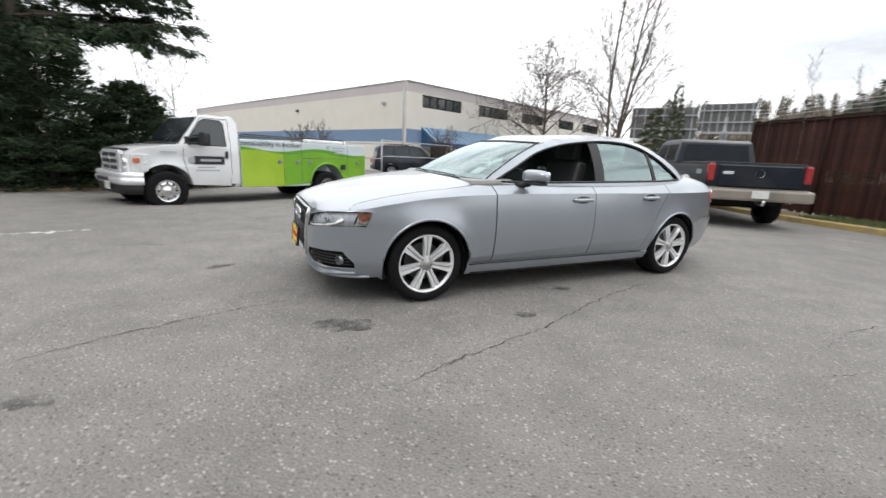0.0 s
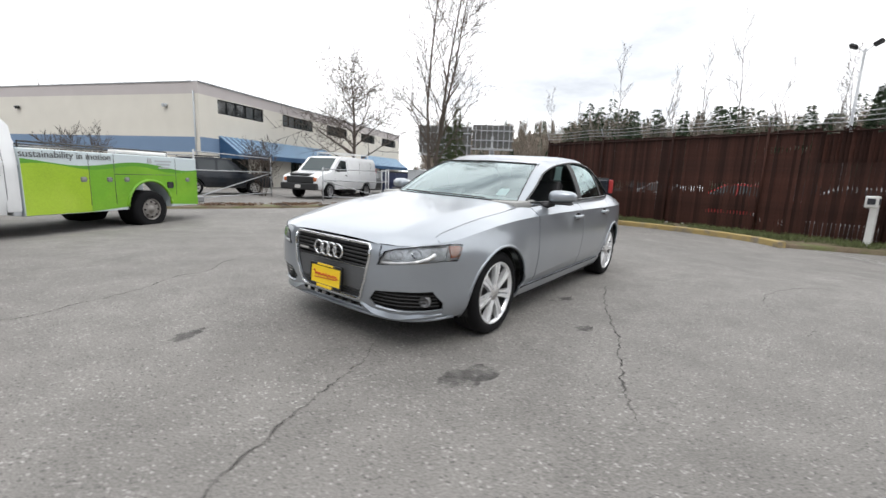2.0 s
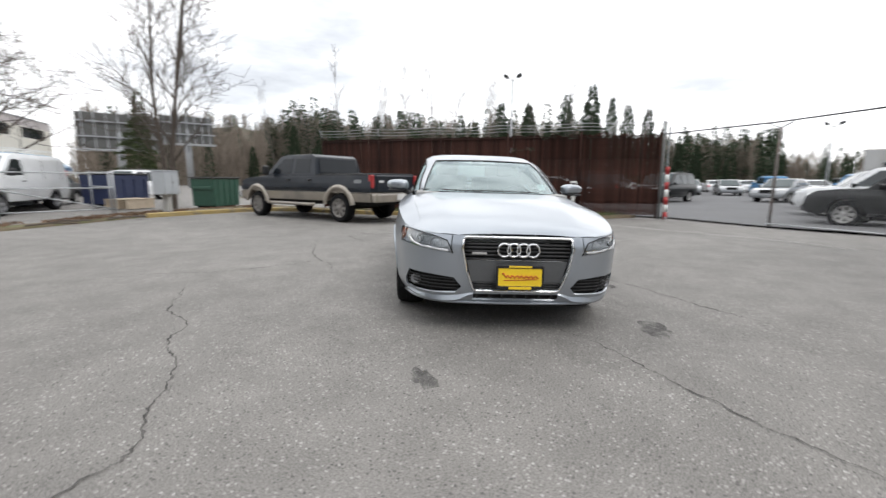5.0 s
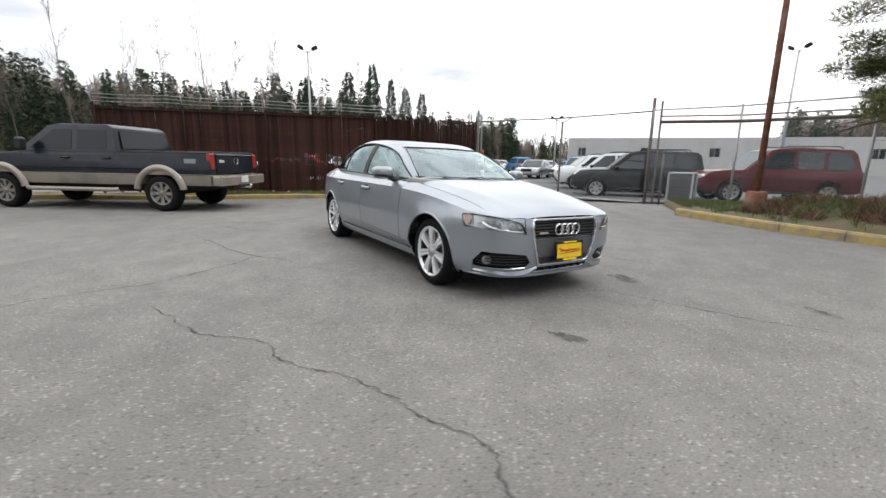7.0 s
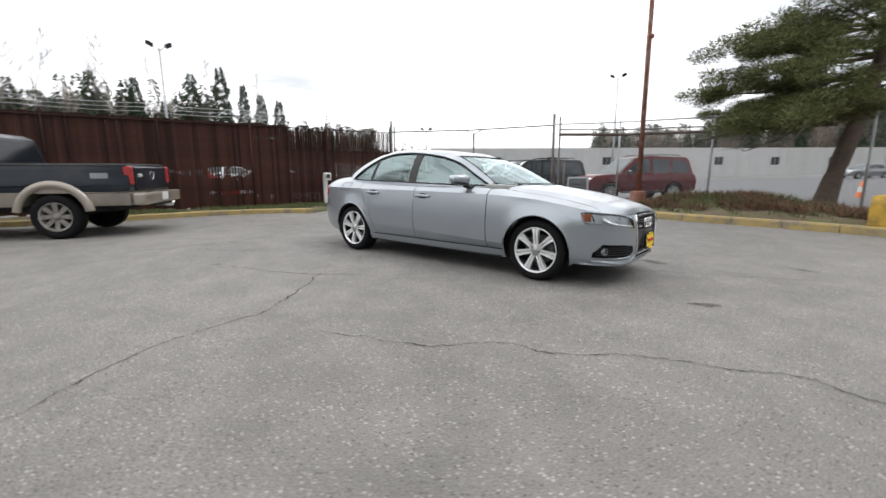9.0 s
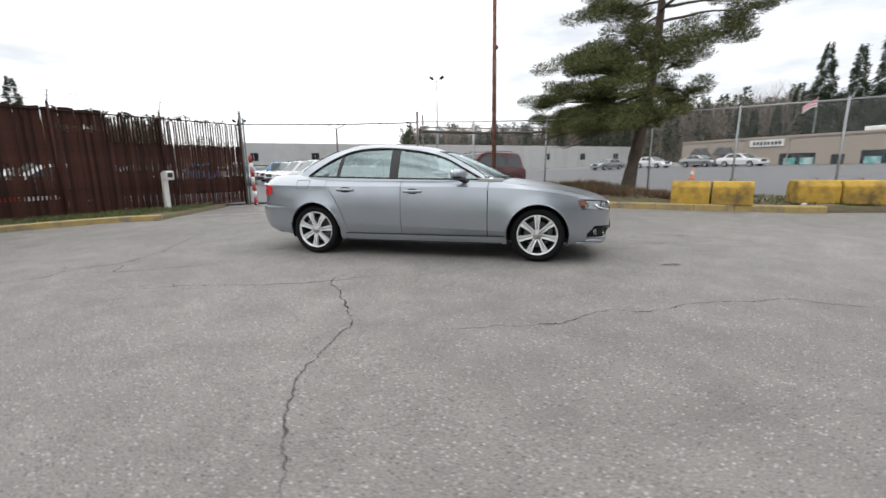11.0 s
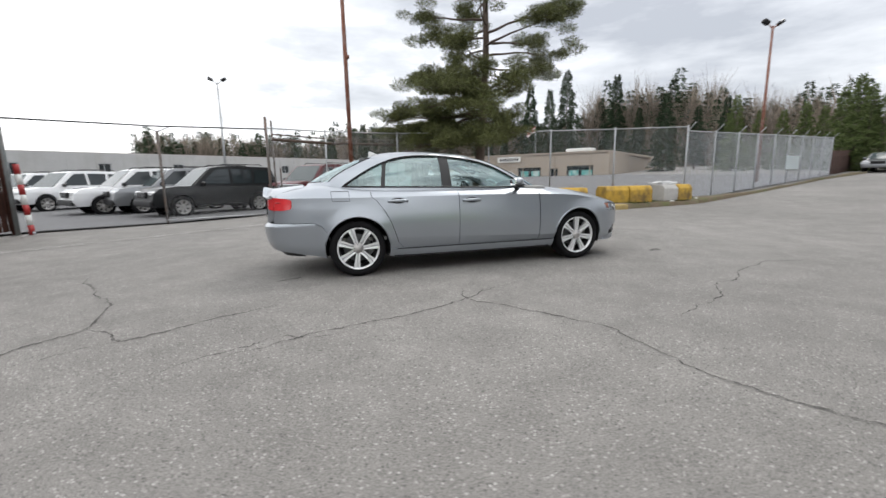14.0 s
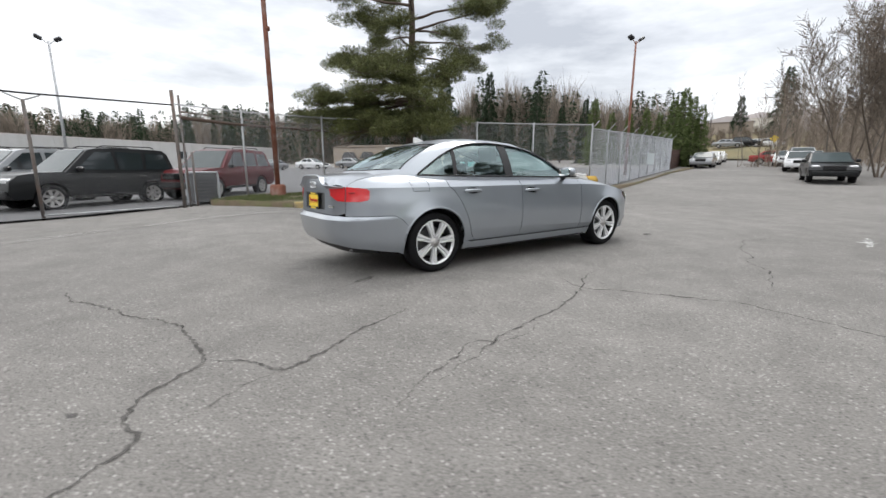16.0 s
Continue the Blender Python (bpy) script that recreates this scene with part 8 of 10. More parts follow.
        side_pane("field_graphic", near_field, ys, s, LIME_WRAP, ub, 0.001)
        for px in (-0.66, -1.15, -2.62):
            tube("door_gap", [(px, s * 0.9945, 0.5 if px > -1.3 else 0.62), (px, s * 0.9945, 1.45)], 0.005, GREY_PLASTIC, ub, 4)
        tube("door_gap", [(-1.16, s * 0.9945, 1.08), (-2.6, s * 0.9945, 1.08)], 0.005, GREY_PLASTIC, ub, 4)
        for px, pz in ((-0.55, 0.98), (-1.04, 0.98), (-1.4, 0.98), (-2.95, 0.98)):
            part("paddle_latch", one_box((px, s * 1.0, pz), (0.11, 0.03, 0.09), bevel=0.02), STEEL, ub)
        part("fuel_cap", one_box((-2.45, s * 0.999, 0.86), (0.16, 0.02, 0.14), bevel=0.02), INK, ub)
        raw("arch_trim", *joined([tube_data([(px, s * 0.995, pz) for px, pz in arc(-1.93, 0.42, r + 0.14, 178, 2, 18)], 0.03, 6)]), GREEN_WRAP, ub, smooth=True)
        for i in range(3):
            part("text_bar", one_box((-2.3, s * 0.996, 1.37 - 0.07 * i), (0.42 - 0.08 * i, 0.008, 0.03)), CAB_GREY, ub)
        part("logo_square", one_box((-1.95, s * 0.996, 1.37), (0.1, 0.008, 0.1)), CAB_GREY, ub)
        m = pose(-0.33, s * 1.0, 1.385, 90, 0, 180 if s > 0 else 0)
        lettering("slogan", "sustainability in motion", 0.165, m, GREY_PLASTIC, ub, 0.002)
        tube("rack_rail", [(x1 - 0.15, s * 0.75, 1.47), (x1 - 0.15, s * 0.75, 1.58), (x0 + 0.6, s * 0.75, 1.58), (x0 + 0.6, s * 0.75, 1.47)], 0.018, DARK_TRIM, ub, 6)
        part("tail_lamp", box(bmesh.new(), (x0 - 0.02, s * 0.86, 0.86), (0.06, 0.16, 0.14), bevel=0.02), RED_LENS, ub)
    part("roof_pipe", box(bmesh.new(), (-2.3, 0.4, 1.52), (1.3, 0.25, 0.1), bevel=0.03), WHITE_BAND, ub)
    part("rear_bumper", box(bmesh.new(), (x0 - 0.16, 0, 0.5), (0.26, 1.9, 0.16), bevel=0.03), STEEL, car)
    part("underside", one_box((-0.3, 0, 0.5), (5.6, 0.9, 0.2)), SHADOW_VOID, car)
    return car


def cargo_van():
    f, rr = Vector((1.43, 22.35)), Vector((3.79, 24.84))
    d = (f - rr).normalized()
    left = Vector((-d.y, d.x))
    c = (f + rr) / 2 - left * 0.95
    car = thing("cargo_van", pose(c.x, c.y, ground_z(c.x, c.y), 0, 0, math.degrees(math.atan2(d.y, d.x))), "white cargo van with black front bumper and a ladder rack", "van")
    hw, r = 0.99, 0.37
    whl = (1.71, -1.71)
    low = lambda z: hw - 0.05 * (1 - ss(0.4, 0.7, z)) - 0.10 * max(0.0, z - 1.15)
    top = [(-2.75, 0.42), (-2.8, 0.7), (-2.78, 1.2), (-2.68, 1.9), (-2.5, 2.04), (0.5, 2.06), (0.85, 1.98), (1.62, 1.28), (2.5, 1.1), (2.66, 0.98), (2.7, 0.6), (2.6, 0.44)]
    slab_body("body", arched(top, whl, 0.44, r + 0.08, 0.38), hw, WHITE_PAINT, car, 0.06, low)
    for s in (1, -1):
        side_pane("side_window", [(0.3, 1.32), (0.32, 1.84), (0.78, 1.86), (1.32, 1.32)], low, s, DARK_GLASS, car)
        for px in (1.32, 0.2, -1.0, -2.2):
            seam(car, [(px, 0.55), (px, 1.25), (px, 1.9)] if px < 1 else [(px, 0.8), (px, 1.3)], low, s)
        part("door_mirror", box(bmesh.new(), (1.2, s * 1.1, 1.42), (0.14, 0.22, 0.26), bevel=0.05), BLACK_PLASTIC, car)
        part("door_handle", one_box((0.34, s * 0.99, 1.12), (0.16, 0.04, 0.06), bevel=0.01), BLACK_PLASTIC, car)
        part("headlamp", box(bmesh.new(), (2.62, s * 0.74, 0.9), (0.16, 0.34, 0.18), bevel=0.03), AMBER, car)
        part("tail_lamp", box(bmesh.new(), (-2.76, s * 0.92, 1.3), (0.1, 0.1, 0.5), bevel=0.02), RED_LENS, car)
        for x in whl:
            plain_wheel(car, x, s * 0.97, r, 0.25, STEEL, 6)
        rack = tube("roof_rack_rail", [(-2.3, s * 0.72, 2.24), (0.4, s * 0.72, 2.24)], 0.025, WHITE_BAND, car, 6)
        for px in (-2.2, -0.9, 0.3):
            tube("rack_leg", [(px, s * 0.78, 2.0), (px, s * 0.72, 2.24)], 0.02, WHITE_BAND, rack, 6)
    for px in (-2.2, -0.9, 0.3):
        tube("rack_bar", [(px, -0.74, 2.24), (px, 0.74, 2.24)], 0.025, WHITE_BAND, car, 6)
    raw("windscreen", [(1.6, -0.82, 1.33), (1.6, 0.82, 1.33), (0.9, 0.76, 1.96), (0.9, -0.76, 1.96)], [(0, 1, 2, 3)], GLASS_DARKER, car)
    part("grille", box(bmesh.new(), (2.66, 0, 0.88), (0.12, 1.5, 0.3), bevel=0.03), BLACK_PLASTIC, car)
    part("bonnet_cover", box(bmesh.new(), (2.35, -0.1, 1.12), (0.55, 1.1, 0.12), bevel=0.05), BLACK_PLASTIC, car)
    part("front_bumper", box(bmesh.new(), (2.74, 0, 0.58), (0.22, 1.96, 0.3), bevel=0.05, seg=2), BLACK_PLASTIC, car)
    part("number_plate", one_box((2.86, 0, 0.58), (0.012, 0.3, 0.15)), WHITE_BAND, car)
    part("underside", one_box((0, 0, 0.5), (4.8, 1.3, 0.2)), SHADOW_VOID, car)


pickup_truck()
service_truck()
cargo_van()


def parked(spec, fx, fy, heading, body, label, group, trim=False, name="parked_car"):
    """A car whose left front wheel stands at (fx, fy)."""
    h = Vector((math.cos(radians(heading)), math.sin(radians(heading))))
    left = Vector((-h.y, h.x))
    k = SPECS[spec]
    c = Vector((fx, fy)) - h * k["wheels"][0] - left * (k["W"] / 2)
    return everyday_car(name, spec, pose(c.x, c.y, ground_z(c.x, c.y), 0, 0, heading), body, label, group, trim)


ROW = "cars parked behind the gate"
parked("suv", 8.05, -4.0, 76.6, MAROON_PAINT, "maroon sport utility vehicle behind the chain-link fence", ROW, True, "sport_utility")
parked("suv", 10.95, -0.85, 63, BLACK_PAINT, "black sport utility vehicle parked at the gate", ROW, True, "sport_utility")
parked("suv", 13.7, -1.9, 64, GREY_PAINT, "silver-grey sport utility vehicle with chrome grille", ROW, True, "sport_utility")
white_suv = parked("suv", 15.0, -1.5, 66, WHITE_PAINT, "white sport utility vehicle in the storage lot", ROW, True, "sport_utility")


def more(ob, x, y, heading):
    return copy_thing(ob, pose(x, y, ground_z(x, y), 0, 0, heading))


for x, y, turn in ((20.2, -4.2, 82), (24.6, -5.6, 86), (29.6, -7.4, 90), (35.0, -9.4, 93), (41.0, -11.8, 95)):
    more(white_suv, x, y, turn)
LOT = "cars stored in the far lot"
stock = [everyday_car("stored_car", "sedan", pose(30.5, 10.5, 0, 0, 0, 186), WHITE_PAINT, "white saloon stored in the far lot", LOT),
         everyday_car("stored_car", "suv", pose(29.5, 6.8, 0, 0, 0, 184), BLACK_PAINT, "dark sport utility vehicle stored in the far lot", LOT, True),
         everyday_car("stored_car", "sedan", pose(31.0, 3.4, 0, 0, 0, 8), GREY_PAINT, "silver-grey saloon stored in the far lot", LOT),
         everyday_car("stored_car", "suv", pose(30.6, -7.2, ground_z(30, -7), 0, 0, 150), BLUE_PAINT, "bright blue sport utility vehicle stored in the far lot", LOT),
         everyday_car("stored_car", "sedan", pose(14.6, 11.6, ground_z(14, 11), 0, 0, 96), RED_PAINT, "red saloon standing behind the slatted fence", LOT)]
rnd = random.Random(11)
for i in range(26):
    ob = stock[rnd.choice((0, 0, 0, 1, 2, 2, 1, 3)) if i % 7 else rnd.choice((0, 1, 2))]
    row, k = divmod(i, 13)
    more(ob, 38 + 13 * row + 0.55 * k + rnd.uniform(-0.3, 0.3), 20 - 3.1 * k, 180 + rnd.choice((0, 180)) + rnd.uniform(-4, 4))
for x, y, hd, k in ((15.0, 8.5, 98, 0), (14.9, 15.0, 95, 2), (17.5, 18.0, 100, 1), (20.5, 8.0, 95, 1), (28.5, -3.0, 150, 2), (24.2, 3.5, 153, 1)):
    more(stock[k], x, y, hd)
ROAD = "cars parked along the road"
for nm, spec, x, y, hd, pt, lb in (("road_car", "sedan", -19.0, -8.3, 50, BLACK_PAINT, "black car parked nose-out beside the road"), ("road_car", "suv", -29.8, -20.8, 50, GREY_PAINT, "blue-grey car parked beside the road"),
                                   ("road_car", "sedan", -36.8, -30.8, 140, RED_PAINT, "red car parked across the roadside bay"), ("road_car", "sedan", -26.2, -27.2, 48, GREY_PAINT, "silver car parked along the road fence"),
                                   ("road_car", "sedan", -32.0, -34.0, 48, WHITE_PAINT, "white car parked along the road fence")):
    everyday_car(nm, spec, pose(x, y, ground_z(x, y), 0, 0, hd), pt, lb, ROAD)
everyday_car("yard_car", "suv", pose(-3.4, 25.2, ground_z(-3, 25), 0, 0, 20), NAVY_PAINT, "dark blue utility vehicle behind the yard fence", "", True)
everyday_car("yard_car", "suv", pose(9.5, 31.0, ground_z(9, 31), 0, 0, 200), WHITE_PAINT, "white utility vehicle in the yard beyond the bins")
everyday_car("yard_car", "sedan", pose(4.6, 28.5, ground_z(5, 28), 0, 0, 230), BLACK_PAINT, "black car in the yard beside the bins")


# ---- trees and plants ----
def blades(points, dirs, length, width, rnd, droop=0.0):
    """Many small leaf blades: one narrow folded quad at each point along its direction."""
    verts, faces = [], []
    for p, d in zip(points, dirs):
        d = Vector(d)
        if d.length < 1e-5:
            d = Vector((0, 0, 1))
        d.normalize()
        L, w = length * rnd.uniform(0.6, 1.35), width * rnd.uniform(0.6, 1.3)
        u = d.cross(Vector((rnd.uniform(-1, 1), rnd.uniform(-1, 1), rnd.uniform(-1, 1))))
        if u.length < 1e-4:
            u = Vector((1, 0, 0))
        u.normalize()
        tip = p + d * L + Vector((0, 0, -droop * L))
        mid = p + d * L * 0.5
        k = len(verts)
        verts += [p, mid + u * w * 0.5, tip, mid - u * w * 0.5]
        faces.append((k, k + 1, k + 2, k + 3))
    return verts, faces


def needles(points, dirs, length, width, rnd, droop=0.0):
    """Many needle tufts: one slim three-cornered blade at each point."""
    verts, faces = [], []
    for p, d in zip(points, dirs):
        d = Vector(d)
        d.normalize()
        u = d.cross(Vector((rnd.uniform(-1, 1), rnd.uniform(-1, 1), rnd.uniform(-1, 1)))) * width * rnd.uniform(0.5, 1.0)
        k = len(verts)
        verts += [p - u, p + u, p + d * length * rnd.uniform(0.6, 1.35) - Vector((0, 0, droop * length))]
        faces.append((k, k + 1, k + 2))
    return verts, faces


def limb(rnd, p, d, length, r, bend=0.25, up=0.0, n=5):
    """A tapering crooked limb; returns its points and radii."""
    pts, rad = [Vector(p)], [r]
    d = Vector(d).normalized()
    for i in range(n):
        d = (d + Vector((rnd.uniform(-bend, bend), rnd.uniform(-bend, bend), rnd.uniform(-bend, bend) + up))).normalized()
        pts.append(pts[-1] + d * length / n)
        rad.append(max(0.0035, r * (1 - 0.85 * (i + 1) / n)))
    return pts, rad


def bare_tree(x, y, height, seed, label, stems=1, spread=0.5, depth=3, mat=None, trunk_r=None, first=0.22, group="bare trees", up=0.06, twiggy=1.0, lean=0.13, branch=1.0, fine=0.006):
    """A leafless tree: trunk and limbs, and a crown of fine twigs."""
    rnd = random.Random(seed)
    base = Vector((x, y, ground_z(x, y) - 0.05))
    tree = thing("bare_tree", Matrix.Translation(base), label, "tree", group)
    thick, thin = [], []

    def grow(p, d, length, r, level):
        pts, rad = limb(rnd, p, d, length, r, 0.10 if level == 0 else 0.16, up if level else 0.02, 6 if level < 2 else 3 if level == 2 else 2)
        rad = [max(fine, q) for q in rad]
        (thick if level < 2 else thin).append(tube_data(pts, rad, 8 if level == 0 else 5 if level == 1 else 3, caps=False))
        if level >= depth:
            return
        count = (13, 8, 6, 5)[level] if level else round(15 * twiggy)
        for i in range(count):
            t = first + (1 - first) * (i + rnd.random()) / count if level == 0 else 0.2 + 0.8 * (i + rnd.random()) / count
            k = min(len(pts) - 2, int(t * (len(pts) - 1)))
            q = pts[k].lerp(pts[k + 1], t * (len(pts) - 1) - k)
            axis = (pts[k + 1] - pts[k]).normalized()
            a = rnd.uniform(0, math.tau)
            u, w = ring_frame(axis)
            out = (u * math.cos(a) + w * math.sin(a))
            open_out = rnd.uniform(0.55, 1.0) * spread * 2
            nd = (axis + out * open_out + Vector((0, 0, 0.15))).normalized()
            grow(q, nd, length * (0.42 * branch if level == 0 else 0.5) * (1.15 - 0.7 * t if level == 0 else 1.0) * rnd.uniform(0.7, 1.2), rad[k] * 0.5, level + 1)
    for s in range(stems):
        a = math.tau * s / stems + 0.7
        tilt = 0.0 if stems == 1 else lean * rnd.uniform(0.6, 1.3)
        grow(Vector((0.12 * math.cos(a), 0.12 * math.sin(a), 0)) if stems > 1 else Vector((0, 0, 0)), (tilt * math.cos(a), tilt * math.sin(a), 1), height * rnd.uniform(0.88, 1.0), (trunk_r or height * 0.016), 0)
    raw("trunk", *joined(thick), mat or BARK, tree, smooth=True)
    raw("crown", *joined(thin), mat or BARK, tree, "fine bare twigs")
    return tree


def conifer(x, y, height, radius, seed, label, leaf=None, n=900, blade=None, group="conifers", base=0.06, z=None, ragged=0.35, name="conifer_tree", lean_leaf=-0.25, full=0.85, droop=0.25, boughs=0, leaf_width=0.3):
    """A conifer: straight trunk, boughs set all the way up it and a crown of many small sprays."""
    rnd = random.Random(seed)
    tree = thing(name, pose(x, y, ground_z(x, y) - 0.05 if z is None else z), label, "tree", group)
    raw("trunk", *tube_data([(0, 0, 0), (0, 0, height * 0.5), (0, 0, height * 0.98)], [height * 0.012 + 0.03, height * 0.007, 0.01], 7), BARK, tree, smooth=True)
    pts, dirs = [], []
    count = boughs or int(30 + height * 6)
    L = blade or 0.085 * height ** 0.75
    for i in range(count):
        t = base + (1 - base) * ((i + rnd.uniform(-1.5, 1.5)) / count)
        t = min(0.995, max(base, t))
        shape = (1 - t) ** full
        if t < base + 0.12:
            shape *= 0.75 + 0.25 * (t - base) / 0.12
        reach = radius * shape * rnd.uniform(1 - ragged, 1 + ragged * 0.35) + 0.015 * height
        a = i * 2.39996 + rnd.uniform(-0.5, 0.5)
        rise = rnd.uniform(-0.1, 0.2)
        for j in range(max(3, int(n / count * (0.35 + 1.3 * shape)))):
            k = rnd.random() ** 0.6
            off = rnd.gauss(0, 0.17) * reach * (1.15 - k * 0.8)
            p = Vector((math.cos(a) * reach * k - math.sin(a) * off, math.sin(a) * reach * k + math.cos(a) * off,
                        height * t + rise * reach * k - droop * reach * k * k + rnd.gauss(0, 0.012) * height))
            pts.append(p)
            b = a + rnd.uniform(-1.0, 1.0)
            dirs.append(Vector((math.cos(b), math.sin(b), lean_leaf + rnd.uniform(-0.4, 0.4))))
    for j in range(14):
        pts.append(Vector((rnd.gauss(0, 0.02), rnd.gauss(0, 0.02), 0.93 + 0.06 * rnd.random())) * height)
        dirs.append(Vector((rnd.uniform(-0.5, 0.5), rnd.uniform(-0.5, 0.5), 0.9)))
    raw("crown", *blades(pts, dirs, L, L * leaf_width, rnd, 0.2), leaf or FAR_LEAF, tree)
    return tree


def pine():
    """The big pine: leaning crooked trunk, long limbs and dense pads of needle tufts."""
    rnd = random.Random(21)
    tree = thing("pine_tree", pose(1.55, -4.51, ground_z(1.5, -4.5) + 0.1), "tall leaning pine with dense layered dark green needles", "tree")
    trunk = spline([(0, 0, -0.1), (-0.04, -0.4, 1.2), (-0.1, -1.0, 2.7), (-0.12, -1.35, 4.2), (-0.2, -1.4, 6.0), (-0.15, -1.5, 8.2), (-0.25, -1.4, 10.3), (-0.2, -1.4, 12.2)], 4)
    n = len(trunk)
    raw("trunk", *tube_data(trunk, [0.215 - 0.18 * i / n + 0.07 * max(0, 1 - i / 2.5) for i in range(n)], 12), PINE_BARK, tree, smooth=True)
    limbs, twigs, pts, dirs = [], [], [], []
    specs = []
    for i in range(19):
        specs.append((rnd.uniform(2.5, 4.1), radians(48 + rnd.uniform(-62, 62)), rnd.uniform(2.1, 4.1), -0.16, 0.3))
    for i in range(12):
        specs.append((rnd.uniform(2.9, 4.5), radians(48 + rnd.uniform(-180, 180)), rnd.uniform(1.4, 2.6), 0.05, 0.35))
    for i in range(12):
        specs.append((4.9 + 1.9 * i / 12, i * 2.4 + rnd.uniform(-0.4, 0.4), rnd.uniform(2.2, 3.4), rnd.uniform(-0.05, 0.2), 0.62))
    for i in range(17):
        h = 6.8 + 5.3 * i / 17
        specs.append((h, i * 2.4 + rnd.uniform(-0.5, 0.5), rnd.uniform(0.75, 1.05) * (3.4 - 0.36 * (h - 6.8)), 0.2, 0.6))
    for h, a, length, rise, start in specs:
        k = min(n - 2, int((h + 0.1) / 12.3 * (n - 1)))
        q = Vector(trunk[k]).lerp(Vector(trunk[k + 1]), 0.5)
        q.z = h
        d = Vector((math.cos(a), math.sin(a), rise))
        lp, lr = limb(rnd, q, d, length, 0.02 + 0.011 * length, 0.2, -0.02, 7)
        limbs.append(tube_data(lp, lr, 6, caps=False))
        for j in range(round(3.4 * length)):
            t = rnd.uniform(start, 1.0) * (len(lp) - 1)
            s = min(len(lp) - 2, int(t))
            b = lp[s].lerp(lp[s + 1], t - s)
            side = Vector((rnd.uniform(-1, 1) + d.x * 0.6, rnd.uniform(-1, 1) + d.y * 0.6, rnd.uniform(-0.15, 0.3)))
            tp, tr = limb(rnd, b, side, rnd.uniform(0.25, 0.85), 0.011, 0.3, 0.03, 3)
            twigs.append(tube_data(tp, tr, 3, caps=False))
            c, pad = tp[-1], rnd.uniform(0.26, 0.5)
            if c.z < 2.05:
                continue
            for _ in range(int(640 * (pad / 0.4) ** 2)):
                e = Vector((rnd.gauss(0, 1), rnd.gauss(0, 1), rnd.gauss(0, 1))).normalized() * pad * rnd.random() ** 0.45
                e.z *= 0.42
                pts.append(c + e)
                dirs.append(Vector((e.x, e.y, e.z * 1.2)).normalized() * 0.8 + Vector((rnd.gauss(0, 0.5), rnd.gauss(0, 0.5), 0.35 + rnd.gauss(0, 0.4))))
    raw("limb", *joined(limbs), PINE_BARK, tree, smooth=True)
    raw("twig", *joined(twigs), BARK, tree)["kind"] = "stuff"
    raw("crown", *needles(pts, dirs, 0.115, 0.0125, rnd), PINE_LEAF, tree, "dense tufts of dark green needles")


pine()

# evergreens massed at the yard corner
HEDGE = "evergreens massed beside the lot"
for i, (x, y, h, r) in enumerate([(-8.9, 13.5, 1.9, 1.2), (-9.4, 12.4, 2.9, 1.8), (-10.4, 10.9, 4.0, 1.9), (-11.3, 9.3, 3.9, 1.9), (-12.2, 7.6, 4.1, 1.9), (-13.0, 6.0, 4.0, 1.8), (-10.6, 13.8, 3.0, 1.9), (-12.2, 11.6, 5.0, 2.1), (-13.6, 9.2, 5.4, 2.2), (-14.8, 6.8, 5.4, 2.2), (-14.4, 12.8, 8.0, 2.8), (-13.6, 10.9, 6.6, 2.4), (-13.2, 13.6, 5.2, 2.2)]):
    conifer(x, y, h, r, 40 + i, "dense dark evergreen reaching the ground beside the lot", HEDGE_LEAF, 17000, 0.125, HEDGE, 0.02, ragged=0.35, name="evergreen_shrub", lean_leaf=0.45, full=0.5, droop=0.1, boughs=130, leaf_width=0.3)
for i, (x, y, h, r) in enumerate([(-17.6, 10.0, 15.0, 5.0), (-18.0, 14.4, 14.5, 4.6)]):
    conifer(x, y, h, r, 61 + i, "tall dark fir with long boughs behind the evergreens", HEDGE_LEAF, 17000, 0.2, HEDGE, 0.25, ragged=0.8, full=0.55, droop=0.2, boughs=62, leaf_width=0.3)


